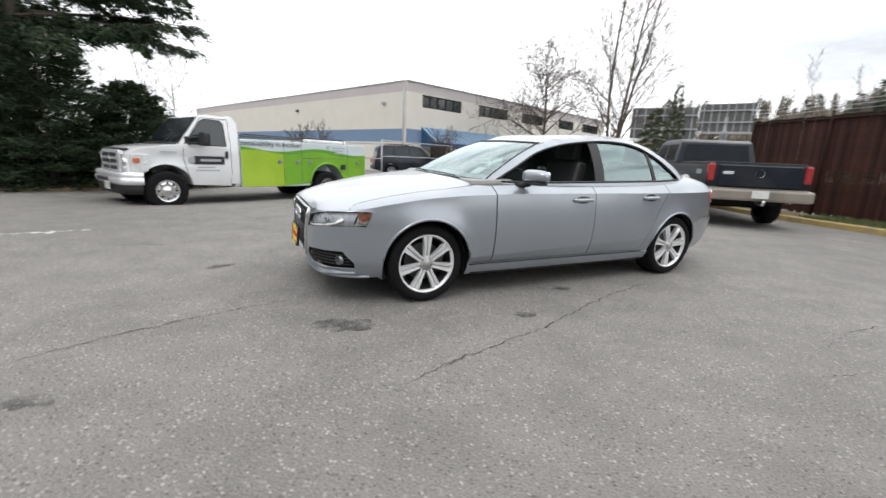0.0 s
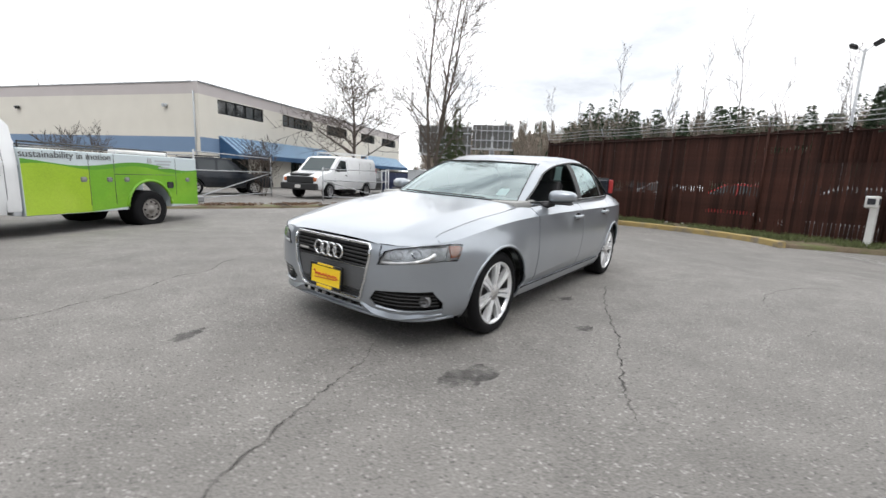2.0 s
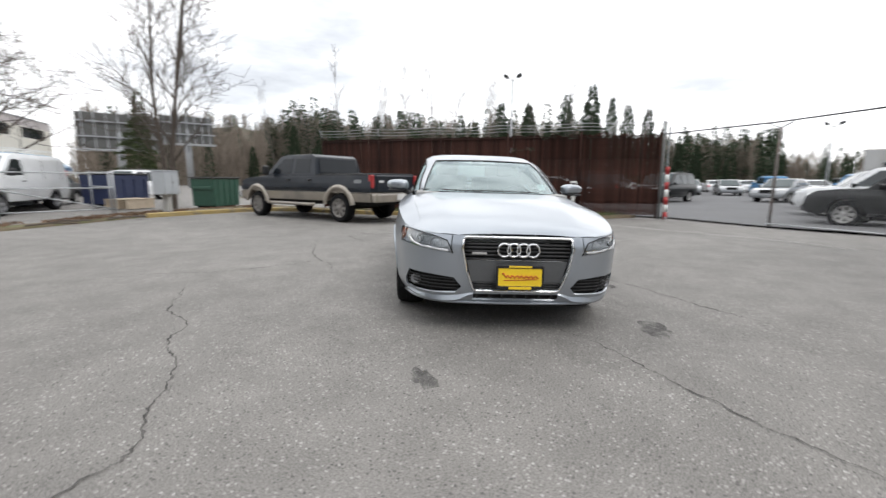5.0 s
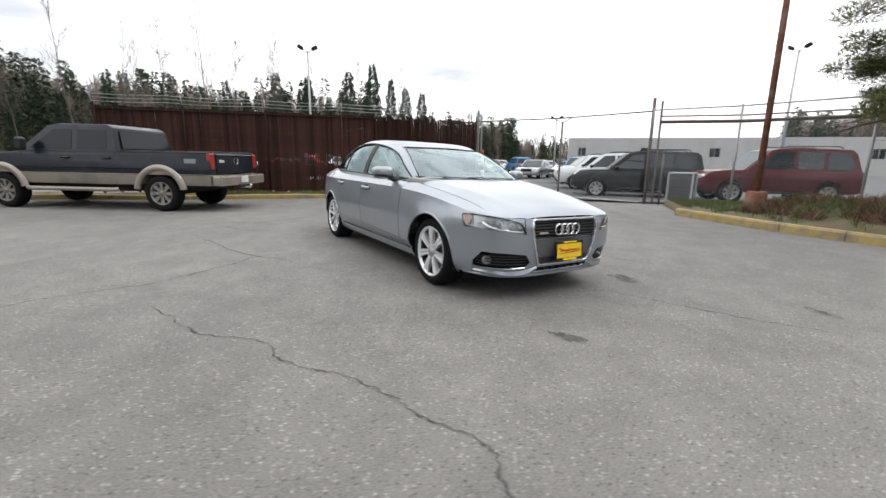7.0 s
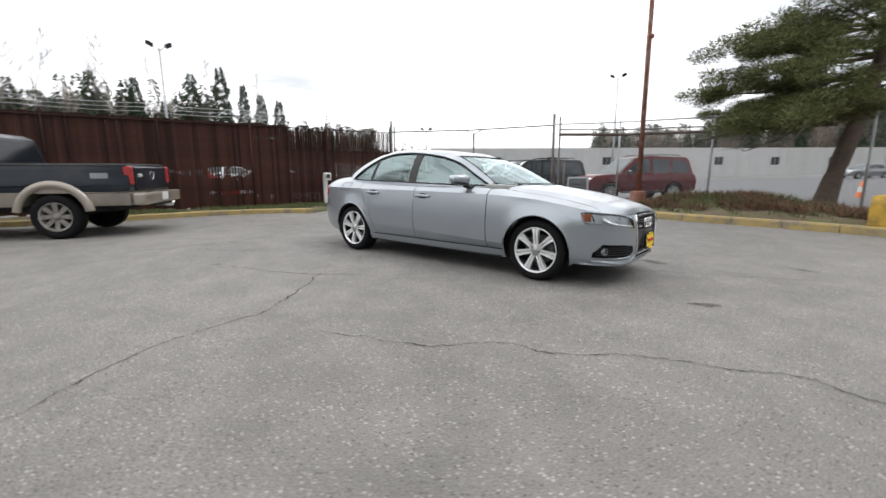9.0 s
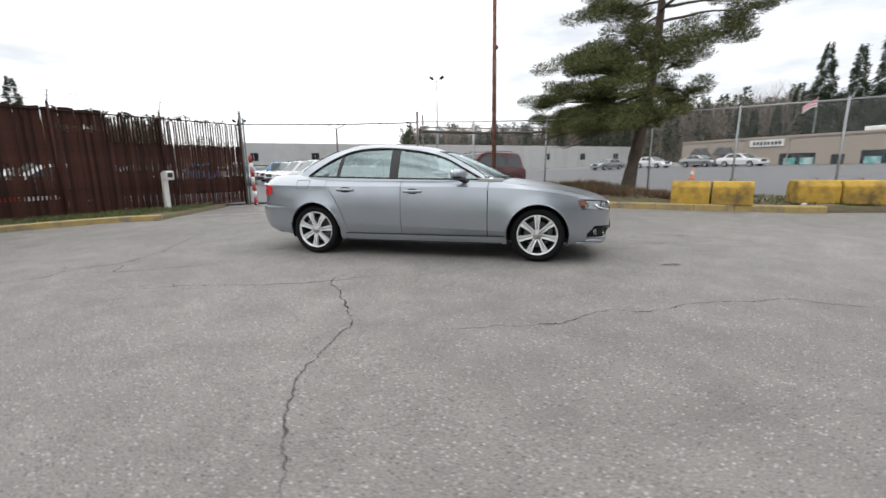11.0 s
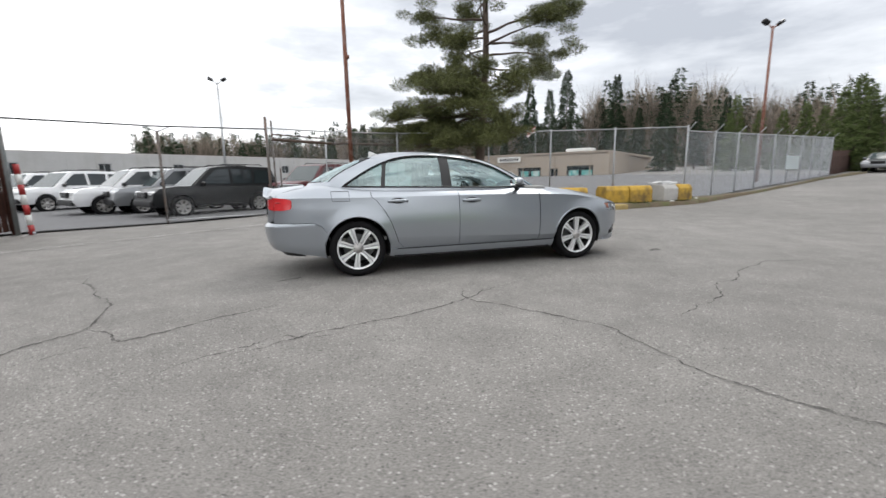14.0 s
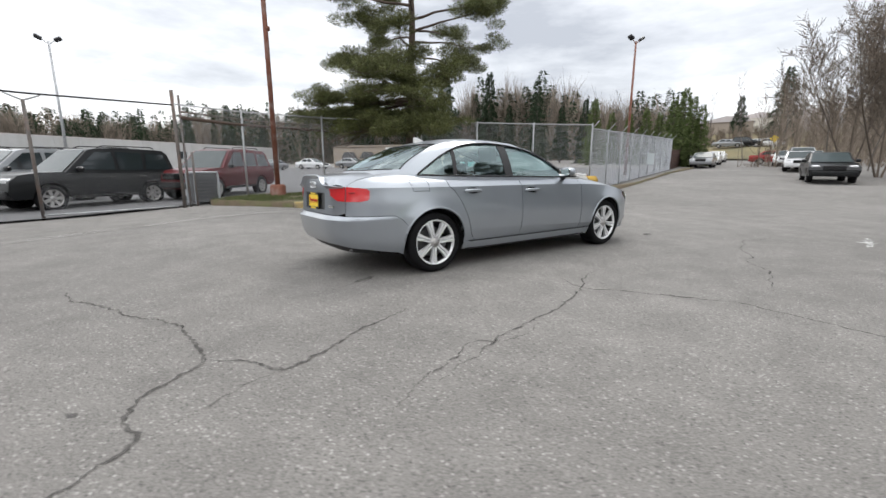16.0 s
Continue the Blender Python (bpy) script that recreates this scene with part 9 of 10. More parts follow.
def old_fir(x, y, height, seed, toward):
    """An old fir: thick bare trunk and long level boughs with hanging side sprays, more of them towards the open side."""
    rnd = random.Random(seed)
    tree = thing("fir_tree", pose(x, y, ground_z(x, y) - 0.05), "old dark fir with a thick trunk and long spreading boughs", "tree", HEDGE)
    raw("trunk", *tube_data([(0, 0, 0), (0.03, 0, height * 0.3), (0, 0.05, height * 0.6), (0, 0, height)], [0.27, 0.22, 0.14, 0.02], 12), BARK, tree, smooth=True)
    limbs, pts, dirs = [], [], []
    count = 58
    for i in range(count):
        h = 3.9 + (height - 4.3) * (i / count) ** 1.15
        a = radians(toward) + (rnd.uniform(-1.0, 1.0) if i % 2 else rnd.uniform(-math.pi, math.pi))
        length = (4.5 - 0.28 * (h - 4.3)) * rnd.uniform(0.7, 1.05)
        d = Vector((math.cos(a), math.sin(a), rnd.uniform(0.0, 0.16)))
        lp, lr = limb(rnd, Vector((0, 0, h)), d, length, 0.03 + 0.006 * length, 0.12, -0.03, 8)
        limbs.append(tube_data(lp, lr, 5, caps=False))
        for j in range(round(9 * length)):
            t = (0.22 + 0.78 * rnd.random() ** 0.8) * (len(lp) - 1)
            k = min(len(lp) - 2, int(t))
            b = lp[k].lerp(lp[k + 1], t - k)
            turn = a + rnd.choice((-1, 1)) * rnd.uniform(0.5, 1.2)
            reach = rnd.uniform(0.3, 1.0) * (1.15 - 0.6 * t / len(lp))
            sp, sr = limb(rnd, b, Vector((math.cos(turn), math.sin(turn), rnd.uniform(-0.2, 0.1))), reach, 0.01, 0.2, -0.12, 4)
            limbs.append(tube_data(sp, sr, 3, caps=False))
            for _ in range(int(75 * reach) + 12):
                t2 = rnd.random() * (len(sp) - 1)
                k2 = min(len(sp) - 2, int(t2))
                p = sp[k2].lerp(sp[k2 + 1], t2 - k2)
                pts.append(p + Vector((rnd.gauss(0, 0.06), rnd.gauss(0, 0.06), rnd.gauss(-0.03, 0.045))))
                c = turn + rnd.uniform(-1.2, 1.2)
                dirs.append(Vector((math.cos(c), math.sin(c), rnd.uniform(-0.7, 0.25))))
    raw("bough", *joined(limbs), BARK, tree, smooth=True)
    raw("crown", *blades(pts, dirs, 0.15, 0.045, rnd, 0.2), HEDGE_LEAF, tree)
    return tree


old_fir(-12.0, 11.9, 14.0, 63, 30)

# bare trees round the yard
bare_tree(6.45, 21.7, 14.0, 5, "tall bare tree with several upright stems", stems=3, spread=0.6, depth=3, first=0.08, trunk_r=0.08, up=0.06, twiggy=1.4, lean=0.045, branch=0.5, fine=0.007)
bare_tree(5.24, 35.0, 8.9, 6, "broad bare tree with a fine round crown before the warehouse", stems=1, spread=1.25, depth=3, first=0.22, trunk_r=0.17, twiggy=2.2, up=0.04, branch=1.35, fine=0.012)
bare_tree(-11.0, 15.4, 4.6, 7, "small bare tree beside the evergreens", stems=4, spread=0.9, depth=2, trunk_r=0.04, lean=0.4, twiggy=1.0)
bare_tree(-1.5, 23.8, 2.6, 8, "low bare shrub behind the utility truck", stems=5, spread=0.55, depth=2, trunk_r=0.022, lean=0.3)
bare_tree(-7.5, 20.4, 2.4, 9, "low bare shrub behind the utility truck", stems=5, spread=0.55, depth=2, trunk_r=0.022, lean=0.3)
bare_tree(-28.0, 78.1, 15.6, 10, "bare tree beyond the warehouse roof", stems=1, spread=0.5, depth=2, group="far bare trees", trunk_r=0.12)
conifer(25.3, 58.9, 11.5, 1.9, 71, "narrow olive-green cypress before the billboards", CEDAR_LEAF, 4200, 0.36, "", 0.03, ragged=0.4, lean_leaf=0.6, boughs=110)
conifer(17.0, 44.0, 6.5, 2.0, 72, "rounded olive-green cedar in the yard", CEDAR_LEAF, 3600, 0.3, "", 0.03, full=0.55, lean_leaf=0.4)


def far_place(az, dist, eye=(-2.0, 6.0)):
    return eye[0] + dist * math.cos(radians(az)), eye[1] + dist * math.sin(radians(az))


# firs behind the slatted fence and round the lot
FIR = "firs beyond the fences"
firs = [conifer(0, 0, 10.0, (2.0, 2.4, 2.2)[i], 80 + i, "dark fir on the far side of the lot", FAR_LEAF, 9000, 0.27, FIR, (0.05, 0.03, 0.12)[i], z=0, ragged=0.5, full=(0.95, 0.85, 0.9)[i], boughs=(125, 145, 110)[i]) for i in range(3)]
spots = [(46, 75, 10.5), (43, 82, 9.0), (39.5, 76, 9.5), (36, 90, 9.0), (33, 95, 9.5), (29, 85, 9.6), (25.5, 80, 10.5), (22, 75, 11.0), (18.5, 78, 15.4), (14.8, 76, 14.9), (9.7, 64, 13.8), (6.6, 64.4, 15.0), (4.2, 64.5, 13.2), (2.3, 64.6, 12.0), (0.1, 69, 12.0), (12.3, 72, 11.0),
         (-1, 85, 9.0), (-3, 88, 8.5), (-5, 90, 8.0), (-7.5, 95, 7.5), (51, 90, 8.0), (-10, 110, 8), (-12.5, 115, 8),
         (-88.5, 98, 19.5), (-91, 96, 18.0), (-93.2, 98, 22.0), (-97.5, 105, 16.0), (-99.3, 100, 20.5), (-102, 98, 13.0), (-85, 96, 10), (-83, 100, 10), (-105, 60, 10.5), (-108.5, 66, 9.0), (-111.5, 62, 9.5),
         (-70, 118, 12), (-66, 112, 14), (-62, 122, 12), (-133, 120, 20), (-129, 150, 18)]
for i, (az, d, h) in enumerate(spots):
    x, y = far_place(az, d)
    s = h / 10.0
    if i < 3:
        firs[i].matrix_world = pose(x, y, ground_z(x, y) - 0.3, 0, 0, 40 * i) @ Matrix.Diagonal((s, s, s, 1))
    else:
        o = copy_thing(firs[i % 3], Matrix.Identity(4))
        o.matrix_basis = pose(x, y, ground_z(x, y) - 0.3, 0, 0, 67 * i) @ Matrix.Diagonal((s * rnd.uniform(0.85, 1.15), s * rnd.uniform(0.85, 1.15), s, 1))
for i in range(3):
    firs[i].scale = firs[i].matrix_world.to_scale()

# dense columns of conifers along the road fence
COLUMN = "roadside conifers"
column = None
for i, (az, d, h) in enumerate([(-112.5, 52, 6.2), (-114.8, 55, 6.8), (-117.0, 53, 6.4), (-119.0, 51, 6.8), (-120.6, 50, 6.2), (-122.2, 47, 7.4), (-123.4, 45, 8.0), (-124.4, 44, 7.0), (-125.4, 44, 6.2)]):
    x, y = far_place(az, d)
    if column is None:
        column = conifer(x, y, 8.0, 1.7, 90, "dense dark green conifer reaching the ground beside the road", ROAD_LEAF, 6500, 0.26, COLUMN, 0.02, ragged=0.5, full=0.75, lean_leaf=0.3, boughs=120)
    else:
        s = h / 8.0
        copy_thing(column, Matrix.Identity(4)).matrix_basis = pose(x, y, ground_z(x, y) - 0.3, 0, 0, 53 * i) @ Matrix.Diagonal((s, s, s, 1))

# thin pale alders standing above the slatted fence and the road
ALDER = "thin bare alders"
alders = [bare_tree(0, 0, 14.0, 120 + i, "thin pale bare alder beyond the fence", stems=1, spread=0.42, depth=2, mat=PALE_BARK, trunk_r=0.055, first=0.42, group=ALDER, up=0.1, branch=0.45, fine=0.009) for i in range(3)]
spots = [(48, 48, 12.0), (44, 44, 10), (39.5, 42, 14.0), (36.5, 44, 12.5), (34, 40, 11), (31.0, 44, 14.5), (27, 42, 15.5), (24.5, 45, 13), (20, 48, 14.5), (17, 45, 13.0), (13, 50, 13), (8, 52, 13), (4.5, 56, 13), (0, 60, 11), (60, 60, 9), (-104, 75, 13), (-107, 80, 12),
         (-112, 75, 11.5), (-116, 78, 12), (-121, 80, 13), (-126, 70, 10), (-130, 66, 12), (-134, 50, 11), (-138, 44, 12), (-142, 36, 10), (-146, 32, 10)]
for i, (az, d, h) in enumerate(spots):
    x, y = far_place(az, d)
    s = h / 14.0
    m = pose(x, y, ground_z(x, y) - 0.2, 0, 0, 77 * i) @ Matrix.Diagonal((s * 1.2, s * 1.2, s, 1))
    if i < 3:
        alders[i].matrix_world = m
    else:
        copy_thing(alders[i % 3], Matrix.Identity(4)).matrix_basis = m


# broad bare trees over the cars at the roadside
ROADSIDE = "bare roadside trees"
broad = None
for i, (az, d, h) in enumerate([(-137.0, 36, 9.0), (-139.2, 33, 8.4), (-142.0, 34, 9.0), (-145.0, 31, 8.0), (-140.6, 44, 10.0), (-147.5, 36, 9.0)]):
    x, y = far_place(az, d, (0.8, 11.3))
    if broad is None:
        broad = bare_tree(x, y, 9.0, 150, "broad bare grey-brown tree beside the roadside cars", stems=3, spread=0.6, depth=3, trunk_r=0.06, first=0.2, group=ROADSIDE, twiggy=1.0, lean=0.25, fine=0.011, mat=TWIG)
    else:
        copy_thing(broad, Matrix.Identity(4)).matrix_basis = pose(x, y, ground_z(x, y) - 0.1, 0, 0, 71 * i) @ Matrix.Diagonal((h / 9, h / 9, h / 9, 1))


def woods(name, arc0, arc1, r0, r1, count, h0, h1, seed, label, evergreen, hillfn, brush=0.0):
    """Far woods on the ridges, one mass of small trees."""
    rnd = random.Random(seed)
    green_p, green_d, brown = [], [], []
    for i in range(count):
        az, d = rnd.uniform(arc0, arc1), r0 + (r1 - r0) * (i + rnd.random()) / count
        x, y = d * math.cos(radians(az)), d * math.sin(radians(az))
        z, h = hillfn(az, d), rnd.uniform(h0, h1)
        if rnd.random() < evergreen:
            wide = rnd.uniform(0.14, 0.24)
            for _ in range(420):
                t = rnd.uniform(0.02, 1)
                w = (wide * (1 - t) + 0.02) * h
                a, k = rnd.uniform(0, math.tau), rnd.random() ** 0.5
                green_p.append(Vector((x + math.cos(a) * w * k, y + math.sin(a) * w * k, z + h * t)))
                green_d.append(Vector((math.cos(a), math.sin(a), rnd.uniform(-0.6, 0.4))))
        else:
            thick = 0.0007 * d
            brown.append(([Vector((x - thick * 1.6, y + thick, z - 1)), Vector((x + thick * 1.6, y - thick, z - 1)), Vector((x, y, z + h))], [(0, 1, 2)]))
            for _ in range(80):
                a, w, t = rnd.uniform(0, math.tau), rnd.uniform(0.02, 0.17) * h, rnd.uniform(0.15, 0.8)
                b = Vector((x + math.cos(a) * w * 0.3, y + math.sin(a) * w * 0.3, z + h * t))
                e = b + Vector((math.cos(a) * w, math.sin(a) * w, h * rnd.uniform(0.1, 0.3)))
                u = Vector((math.sin(a + 0.7), -math.cos(a + 0.7), 0)) * thick * 0.8
                brown.append(([b - u, b + u, e], [(0, 1, 2)]))
        for _ in range(int(brush * 40)):
            a, w = rnd.uniform(0, math.tau), rnd.uniform(0, 0.3) * h
            b = Vector((x + math.cos(a) * w, y + math.sin(a) * w, z - 0.5))
            e = b + Vector((rnd.uniform(-1.2, 1.2), rnd.uniform(-1.2, 1.2), rnd.uniform(0.1, 0.35) * h))
            u = Vector((rnd.uniform(-1, 1), rnd.uniform(-1, 1), 0)) * 0.0012 * d
            brown.append(([b - u, b + u, e], [(0, 1, 2)]))
    if green_p:
        size = 0.045 * (h0 + h1) / 2
        tagged(raw(name + "_evergreen", *needles(green_p, green_d, size, size * 0.42, rnd, 0.2), FAR_LEAF), label + ", evergreen", "trees", kind="stuff")
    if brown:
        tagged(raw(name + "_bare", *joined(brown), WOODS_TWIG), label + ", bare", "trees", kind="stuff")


def slope(base, height, r0):
    return lambda az, d: base + height * 0.8 * ss(0, 1, (d / r0 - 1) / 0.55) - 1.0


def on_ground(az, d):
    return ground_z(d * math.cos(radians(az)), d * math.sin(radians(az))) - 0.3


woods("far_woods_east", 8, 68, 130, 240, 560, 8, 14, 1, "winter woods on the eastern ridge", 0.4, slope(-2, 29, 150), 0.5)
woods("fence_woods", 10, 52, 90, 125, 420, 12, 18, 10, "mixed woods beyond the slatted fence", 0.4, lambda az, d: -0.3, 0.5)
woods("gate_woods", -16, -9, 90, 125, 70, 5, 8, 11, "dark mixed woods beyond the storage lot", 0.6, lambda az, d: -0.3, 0.4)
woods("lot_woods", -9, 12, 90, 125, 320, 8.5, 12, 11, "dark mixed woods beyond the storage lot", 0.55, lambda az, d: -0.3, 0.9)
woods("yard_woods", 50, 70, 95, 140, 170, 8, 15, 8, "brown thicket beyond the yard", 0.15, lambda az, d: -0.5, 0.6)
woods("far_woods_south", -127, -84, 118, 190, 420, 7, 14, 2, "winter woods on the southern ridge", 0.2, slope(-3, 22, 130), 0.6)
woods("bank_woods", -140, -125, 100, 128, 130, 4, 8, 31, "bare brown thicket above the road bank", 0.08, lambda az, d: bank_rise(d) - 0.8, 0.9)
woods("hill_scrub", -139, -126, 125, 200, 160, 3, 6, 22, "low brown scrub on the hill above the road", 0.1, slope(-3, 22, 130), 0.8)
woods("far_woods_south_west", -152, -138, 118, 190, 150, 7, 14, 23, "winter woods above the roadside", 0.15, slope(-3, 22, 130), 0.6)
woods("mid_woods_south_east", -88, -62, 130, 175, 330, 17, 24, 9, "winter woods behind the lot", 0.25, slope(-2, 9, 140), 0.6)
woods("low_woods_south_east", -64, -40, 140, 185, 340, 14, 20, 12, "winter woods behind the long warehouse", 0.35, slope(-2, 6, 140), 0.6)
woods("far_woods_south_east", -60, 12, 180, 330, 360, 8, 14, 3, "dark woods along the low ridge", 0.75, slope(-2, 12, 260), 0.3)
woods("far_woods_north", 60, 150, 220, 400, 200, 8, 14, 4, "far woods to the north", 0.6, slope(-2, 12, 320), 0.2)
woods("far_woods_west", -212, -150, 118, 190, 180, 7, 14, 5, "winter woods to the west", 0.3, slope(-3, 16, 130), 0.4)
woods("roadside_woods", -155, -138, 40, 95, 80, 6, 11, 6, "bare roadside thicket", 0.0, on_ground, 0.9)
woods("behind_shop_woods", -113, -97, 95, 128, 240, 16, 23, 7, "tall bare woods behind the workshop", 0.12, lambda az, d: 0.3, 0.9)
woods("road_fence_woods", -126, -112, 92, 128, 200, 11, 17, 13, "bare woods behind the roadside conifers", 0.1, lambda az, d: 0.8, 0.9)
woods("shop_woods", -98, -74, 95, 125, 260, 11, 16, 17, "dark mixed woods beyond the workshop", 0.28, lambda az, d: 0.3, 0.9)


# grass, weeds and brambles
def tufts(name, area, count, seed, label, mat, height, lift=0.1, lean=0.5, width=0.012):
    rnd = random.Random(seed)
    pts, dirs = [], []
    xs, ys = [p[0] for p in area], [p[1] for p in area]
    while len(pts) < count:
        x, y = rnd.uniform(min(xs), max(xs)), rnd.uniform(min(ys), max(ys))
        if not inside((x, y), area) or noise.noise(Vector((x * 0.9, y * 0.9, seed))) < rnd.uniform(-0.35, 0.25):
            continue
        for _ in range(6):
            pts.append(Vector((x + rnd.uniform(-0.05, 0.05), y + rnd.uniform(-0.05, 0.05), ground_z(x, y) + mound(x, y) + lift - 0.02)))
            dirs.append(Vector((rnd.uniform(-lean, lean), rnd.uniform(-lean, lean), 1)))
    tagged(raw(name, *blades(pts, dirs, height, width, rnd), mat), label, "plants", kind="stuff")


tufts("grass_east", [(9.1, 7.1), (9.2, 8.8), (8.95, 10.2), (8.45, 11.6), (8.1, 13.2), (9.7, 13.0), (10.2, 11.0), (11.2, 6.0), (11.4, 4.6), (10.3, 5.6)], 9000, 1, "rough green grass at the fence foot", GRASS, 0.12)
tufts("grass_pole", [(7.3, -1.5), (7.0, -2.6), (5.6, -4.1), (4.4, -4.2), (4.0, -1.2), (4.6, -0.5)], 7000, 2, "green grass round the pole foot", GRASS, 0.1, 0.13)
tufts("grass_verge", [(4.2, -0.6), (2.3, -1.0), (0.7, -1.6), (-0.9, -2.1), (-3.6, -3.3), (-6.3, -5.5), (-6.4, -6.6), (-3.0, -6.4), (1.0, -6.1), (4.0, -5.4)], 6000, 3, "thin dry grass on the pine verge", GRASS, 0.13, 0.13)
tufts("bramble_verge", [(4.0, -1.2), (2.3, -1.5), (0.6, -2.0), (-0.4, -2.6), (0.2, -4.2), (2.6, -4.6), (4.3, -3.6)], 15000, 4, "dry brown brambles heaped on the verge", BRAMBLE, 0.26, 0.12, 1.3, 0.014)
tufts("bramble_green", [(4.0, -1.3), (2.3, -1.7), (0.6, -2.2), (0.4, -3.8), (2.6, -4.4), (4.3, -3.6)], 2400, 5, "green leaves among the brambles", GRASS, 0.24, 0.14, 1.1, 0.016)
tufts("leaf_litter_north", [(-4.6, 16.3), (-1.6, 16.7), (1.0, 17.5), (3.4, 18.2), (5.4, 18.0), (7.0, 17.7), (9.2, 18.2), (9.2, 19.6), (3.4, 19.2), (0.5, 18.1), (-4.8, 16.9)], 5000, 6, "dead leaves and dry grass along the yard edge", BRAMBLE, 0.1, 0.09, 1.4, 0.03)
tufts("leaf_litter_hedge", [(-7.4, 14.2), (-8.6, 12.4), (-9.9, 10.2), (-11.6, 7.2), (-13.0, 4.6), (-13.6, 5.2), (-12.0, 8.4), (-10.2, 11.4), (-8.4, 14.6)], 4000, 7, "dead leaves under the evergreens", BRAMBLE, 0.1, 0.05, 1.4, 0.03)


# ---- small things: the north yard ----
def pipe_panel(a, b, height, label, brace=True):
    """A pipe-framed gate or fence panel: posts, three rails and a diagonal brace."""
    a, b = Vector(a), Vector(b)
    d = b - a
    f = thing("pipe_gate", pose(a.x, a.y, ground_z(a.x, a.y), 0, 0, math.degrees(math.atan2(d.y, d.x))), label, "gate", "pipe-framed gates of the yard")
    L = d.length
    for x in (0.0, L):
        tube("post", [(x, 0, -0.05), (x, 0, height)], 0.032, GALV, f, 8)
    for z in (0.18, height * 0.62, height - 0.06):
        tube("rail", [(0, 0, z), (L, 0, z)], 0.021, GALV, f, 8)
    if brace:
        tube("brace", [(0, 0, 0.2), (L, 0, height * 0.6)], 0.021, GALV, f, 8)
    return f


pipe_panel((-3.75, 18.6), (-1.12, 23.7), 1.85, "open galvanised pipe gate with a diagonal brace")
pipe_panel((3.63, 20.45), (0.9, 20.9), 1.45, "galvanised pipe gate leaf hanging low")
pipe_panel((3.75, 20.45), (4.1, 22.8), 1.5, "galvanised pipe fence panel beside the gate post", False)
pipe_panel((-9.8, 16.8), (-3.75, 18.6), 1.7, "galvanised pipe fence panel behind the utility truck", False)


def utility_cabinet():
    f = thing("utility_cabinet", pose(4.55, 18.78, ground_z(4.5, 18.8) + 0.1, 0, 0, 28), "pale grey steel cabinet on a concrete post", "cabinet")
    part("pedestal", one_box((0, 0, 0.3), (0.22, 0.2, 0.62), bevel=0.01), CONCRETE, f)
    part("body", one_box((0, 0, 0.98), (0.82, 0.42, 0.78), bevel=0.02), CAB_GREY, f)
    part("lid", one_box((0, 0, 1.385), (0.86, 0.46, 0.04), bevel=0.01), CAB_GREY, f)
    for i in range(2):
        part("door", one_box((-0.2 + 0.4 * i, -0.214, 0.98), (0.37, 0.014, 0.7), bevel=0.005), CAB_GREY, f)
    part("lock", one_box((0.03, -0.226, 1.0), (0.03, 0.02, 0.08), bevel=0.004), STEEL, f)


def waste_bin(x, y, turn, mat, label, L=1.5, W=1.1, H=1.25):
    f = thing("waste_bin", pose(x, y, ground_z(x, y) + 0.08, 0, 0, turn), label, "bin", "waste bins in the yard")
    part("body", bevel_sharp(to_bm(prism_data([(-L / 2, 0.08), (-L / 2 - 0.06, H), (L / 2 + 0.06, H), (L / 2, 0.08)], -W / 2, W / 2)), 0.02, 1), mat, f)
    part("lid", one_box((0, 0, H + 0.04), (L + 0.2, W + 0.08, 0.06), bevel=0.02), BLACK_PLASTIC, f)
    for i in range(4):
        part("rib", one_box((-L / 2 + 0.2 + (L - 0.4) * i / 3, -W / 2 - 0.015, 0.62), (0.05, 0.03, 1.0)), mat, f)
    for sx in (-1, 1):
        part("lift_pocket", one_box((sx * (L / 2 + 0.06), 0, 0.8), (0.08, W * 0.8, 0.12), bevel=0.01), mat, f)
        part("castor", one_box((sx * (L / 2 - 0.15), 0, 0.04), (0.12, W * 0.8, 0.08), bevel=0.02), RUBBER, f)


def pallet():
    f = thing("wooden_pallet", pose(5.35, 22.7, ground_z(5, 22) + 0.02, 0, 0, 20), "weathered pale wooden pallet leaning on a stack", "pallet")
    for i in range(3):
        part("bearer", one_box((0, -0.45 + 0.45 * i, 0.2), (1.3, 0.09, 0.36)), WOOD, f)
    for i in range(7):
        part("board", one_box((-0.6 + 0.2 * i, 0, 0.395), (0.13, 1.05, 0.03), bevel=0.004), WOOD, f)


utility_cabinet()
waste_bin(7.1, 19.8, 12, BIN_GREEN, "dark green steel waste bin beside the bare tree", 1.3, 1.1, 1.15)
waste_bin(5.9, 24.8, 20, BIN_BLUE, "navy blue steel waste bin in the yard", 2.0, 1.3, 1.3)
pallet()
waste_bin(3.0, 26.5, 15, CAB_GREY, "pale grey steel waste bin before the awning", 0.9, 0.8, 0.9)


def equipment_box():
    f = thing("equipment_box", pose(7.75, -2.2, ground_z(8, -2), 0, 0, 47), "grey louvred gate motor cabinet in a pale frame", "cabinet")
    part("body", one_box((0, 0, 0.5), (0.6, 0.5, 0.85), bevel=0.02), GREY_PLASTIC, f)
    part("lid", one_box((0, 0, 0.945), (0.68, 0.58, 0.05), bevel=0.01), CAB_GREY, f)
    for sx in (-1, 1):
        for sy in (-1, 1):
            part("frame_leg", one_box((sx * 0.33, sy * 0.28, 0.46), (0.05, 0.05, 0.92)), CAB_GREY, f)
    for i in range(6):
        part("louvre", one_box((0, 0.258, 0.22 + 0.1 * i), (0.5, 0.02, 0.03)), BLACK_PLASTIC, f)


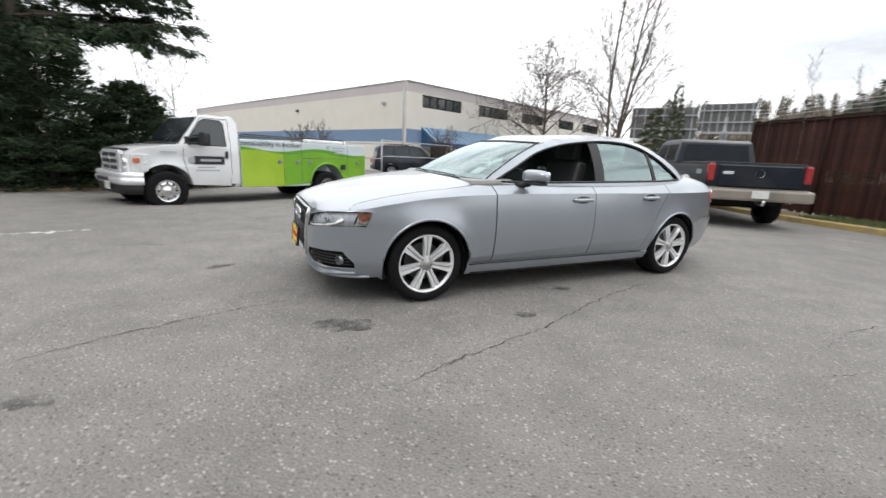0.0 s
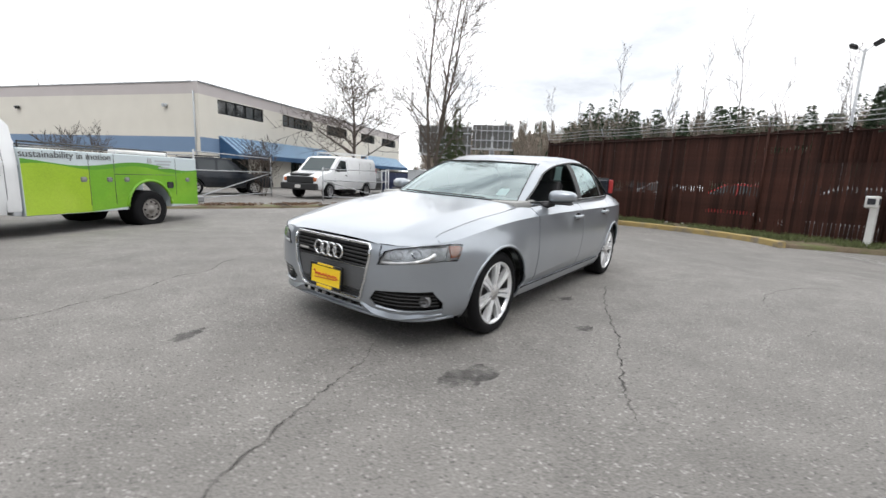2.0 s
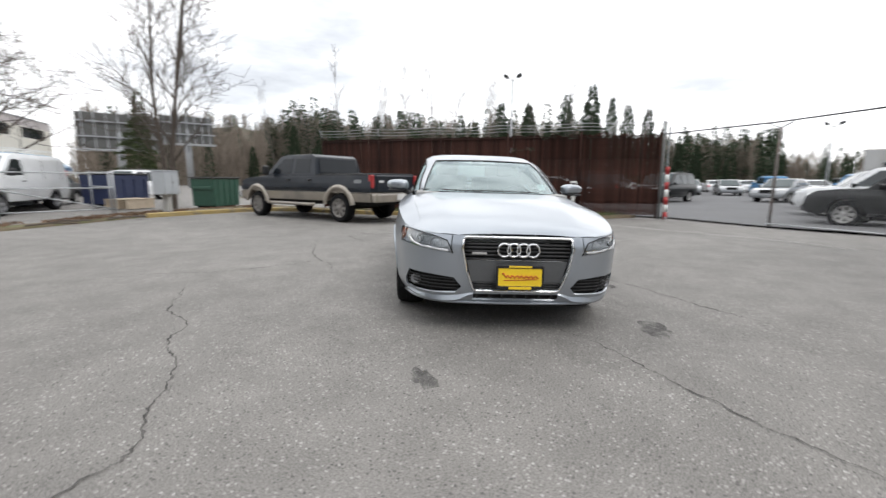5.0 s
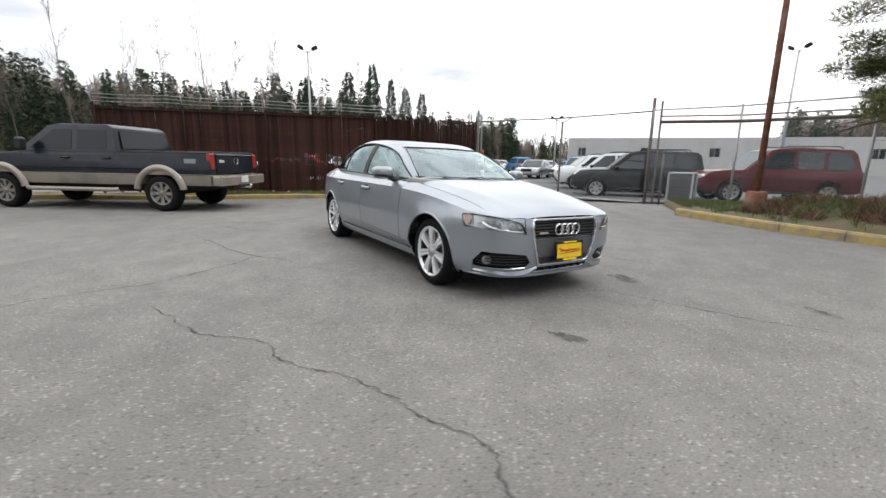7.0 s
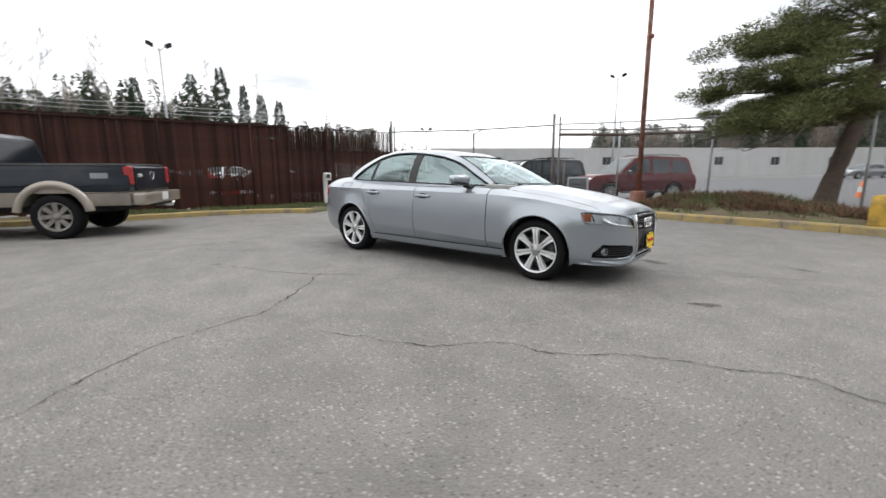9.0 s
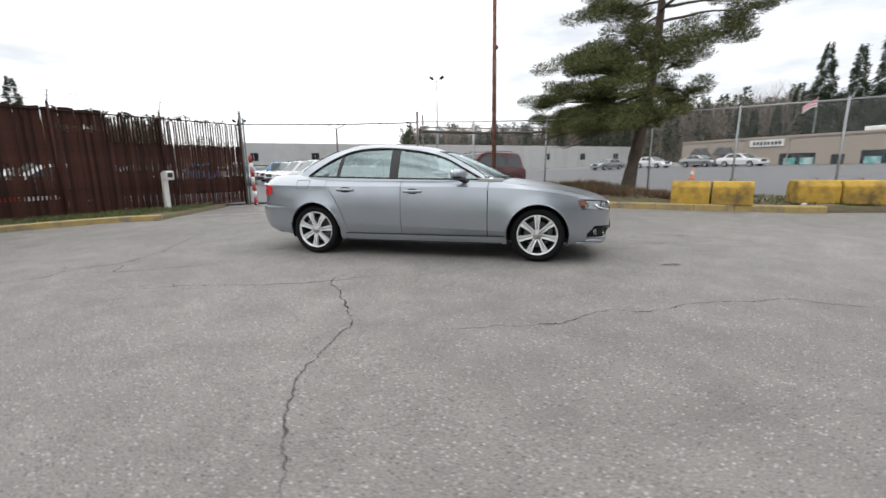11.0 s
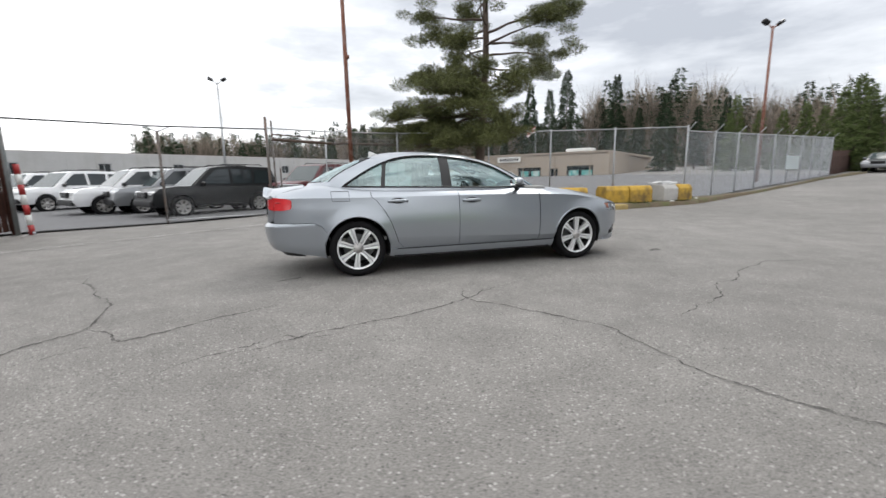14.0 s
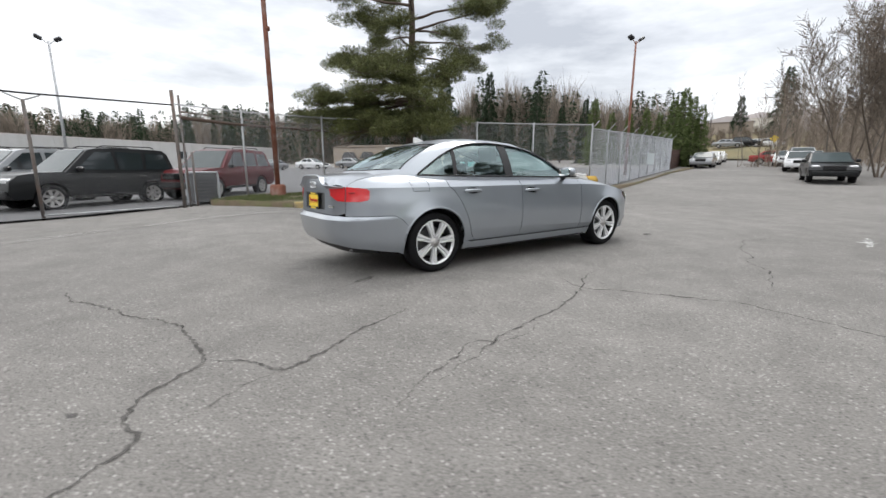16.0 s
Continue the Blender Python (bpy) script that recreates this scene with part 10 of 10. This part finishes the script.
def flag():
    x, y = -0.64, -54.0
    f = thing("flag_pole", pose(x, y, ground_z(x, y)), "white flag pole with a striped flag hanging slack before the workshop", "flag pole")
    tube("pole", [(0, 0, 0), (0, 0, 7.2)], [0.05, 0.025], CAB_GREY, f, 8)
    cols = [FABRIC_RED, FABRIC_WHITE, FABRIC_RED, FABRIC_WHITE, FABRIC_RED, FABRIC_WHITE]
    for i, c in enumerate(cols):
        v, fc = [], []
        for j in range(13):
            k = j / 12
            px, py = 1.5 * k * 0.8, 0.12 * math.sin(k * 7)
            for t in (0, 1):
                v.append((px, py, 7.0 - 0.14 * (i + t) - 0.75 * k * k))
            if j:
                fc.append((2 * j - 2, 2 * j - 1, 2 * j + 1, 2 * j))
        raw("stripe", v, fc, c, f)
    part("canton", one_box((0.3, 0.03, 6.76), (0.55, 0.02, 0.4)), FABRIC_BLUE, f)


def traffic_cone(x, y):
    f = thing("traffic_cone", pose(x, y, ground_z(x, y) + 0.01), "orange traffic cone with a pale band in the lot", "cone", "traffic cones")
    part("cone", to_bm(lathe_data([(0.001, 0.72), (0.03, 0.72), (0.14, 0.05)], 16, "Z")), ORANGE, f, smooth=True)
    part("band", to_bm(lathe_data([(0.075, 0.5), (0.108, 0.28)], 16, "Z")), WHITE_BAND, f, smooth=True)
    part("base", one_box((0, 0, 0.025), (0.38, 0.38, 0.05), bevel=0.01), ORANGE, f)


equipment_box()
flag()
traffic_cone(5.2, -14.5)
traffic_cone(3.4, -21.0)

# cars before the workshop and at the end of the road
SHOP = "cars parked before the workshop"
for i, (x, y, hd, k) in enumerate([(4.5, -46.5, 154, 0), (9.0, -49.0, 150, 2), (14.5, -49.5, 154, 0), (19.0, -46.0, 70, 2)]):
    o = more(stock[k], x, y, hd)
    o["group"] = SHOP
for i, (az, d, k) in enumerate([(-126.6, 66, 0), (-127.6, 90, 2), (-128.3, 93, 0), (-129.3, 92, 1), (-130.4, 95, 0), (-131.3, 94, 0), (-133.4, 40, 0), (-134.3, 44, 2), (-132.4, 52, 0)]):
    x, y = far_place(az, d, (0.8, 11.3))
    o = more(stock[k], x, y, 48 if d < 70 else 140)
    o["group"] = ROAD
    if d > 70:
        o.location.z += bank_rise(math.hypot(x, y)) + 0.1


def yellow_sign():
    x, y = far_place(-131.6, 84, (0.8, 11.3))
    f = thing("road_sign", pose(x, y, ground_z(x, y), 0, 0, 48), "yellow diamond road sign on a thin post", "sign")
    tube("post", [(0, 0, 0), (0, 0, 3.2)], 0.04, GALV, f, 6)
    part("plate", one_box((0, 0, 0), (0.03, 0.85, 0.85), bevel=0.005), YELLOW, f).matrix_basis = pose(0.05, 0, 3.2, 45, 0, 0)


yellow_sign()

def far_house(az, d, z, w, h, mat, label):
    x, y = far_place(az, d, (0.8, 11.3))
    f = thing("far_house", pose(x, y, z, 0, 0, az + 90), label, "house", "houses on the hill")
    part("wall", one_box((0, 0, h / 2 - 4), (w, 8, h + 8)), mat, f)
    part("roof", to_bm(prism_data([(-w / 2 - 0.5, h), (0, h + 2.0), (w / 2 + 0.5, h)], -4.5, 4.5)), STUCCO_GREY, f)
    for i in range(4):
        part("window", one_box((-w / 2 + w * (i + 0.5) / 4, -4.03, h * 0.6), (1.4, 0.1, 1.3)), DARK_GLASS, f)


far_house(-127.4, 178, 11.0, 15, 4.5, BEIGE, "low tan house on the hill crest")
far_house(-130.4, 186, 12.5, 18, 4.5, STUCCO, "low pale house on the hill crest")
far_house(-134.4, 182, 12.5, 14, 4.5, STUCCO_GREY, "grey house on the hill crest")

# litter and scraps along the verges
rnd = random.Random(77)
for i in range(10):
    x, y = rnd.uniform(-4.5, 3.2), 0
    y = 17.0 + 0.14 * (x + 1) + rnd.uniform(-0.2, 0.5)
    v, f = tube_data([(0, 0, 0), (rnd.uniform(0.2, 0.6), rnd.uniform(-0.2, 0.2), 0.03), (rnd.uniform(0.6, 1.0), rnd.uniform(-0.3, 0.3), 0.01)], [0.025, 0.02, 0.01], 5)
    ob = raw("fallen_branch", v, f, BARK)
    ob.matrix_world = pose(x, y, ground_z(x, y) + 0.09, 0, 0, rnd.uniform(0, 360))
    tagged(ob, "fallen grey-brown branch lying in the leaf litter", "branch", "fallen branches")
for x, y, t in ((-3.0, -3.35, 20), (-5.2, -4.7, 70), (-6.4, -6.0, 10)):
    f = thing("paper_scrap", pose(x, y, ground_z(x, y) + 0.15, 0, 0, t), "crumpled white paper scrap on the verge", "litter", "paper scraps")
    bm = bmesh.new()
    bmesh.ops.create_icosphere(bm, subdivisions=2, radius=0.09)
    for w in bm.verts:
        w.co *= 0.7 + 0.5 * noise.noise(w.co * 14)
        w.co.z *= 0.5
    part("paper", bm, WHITE_BAND, f)
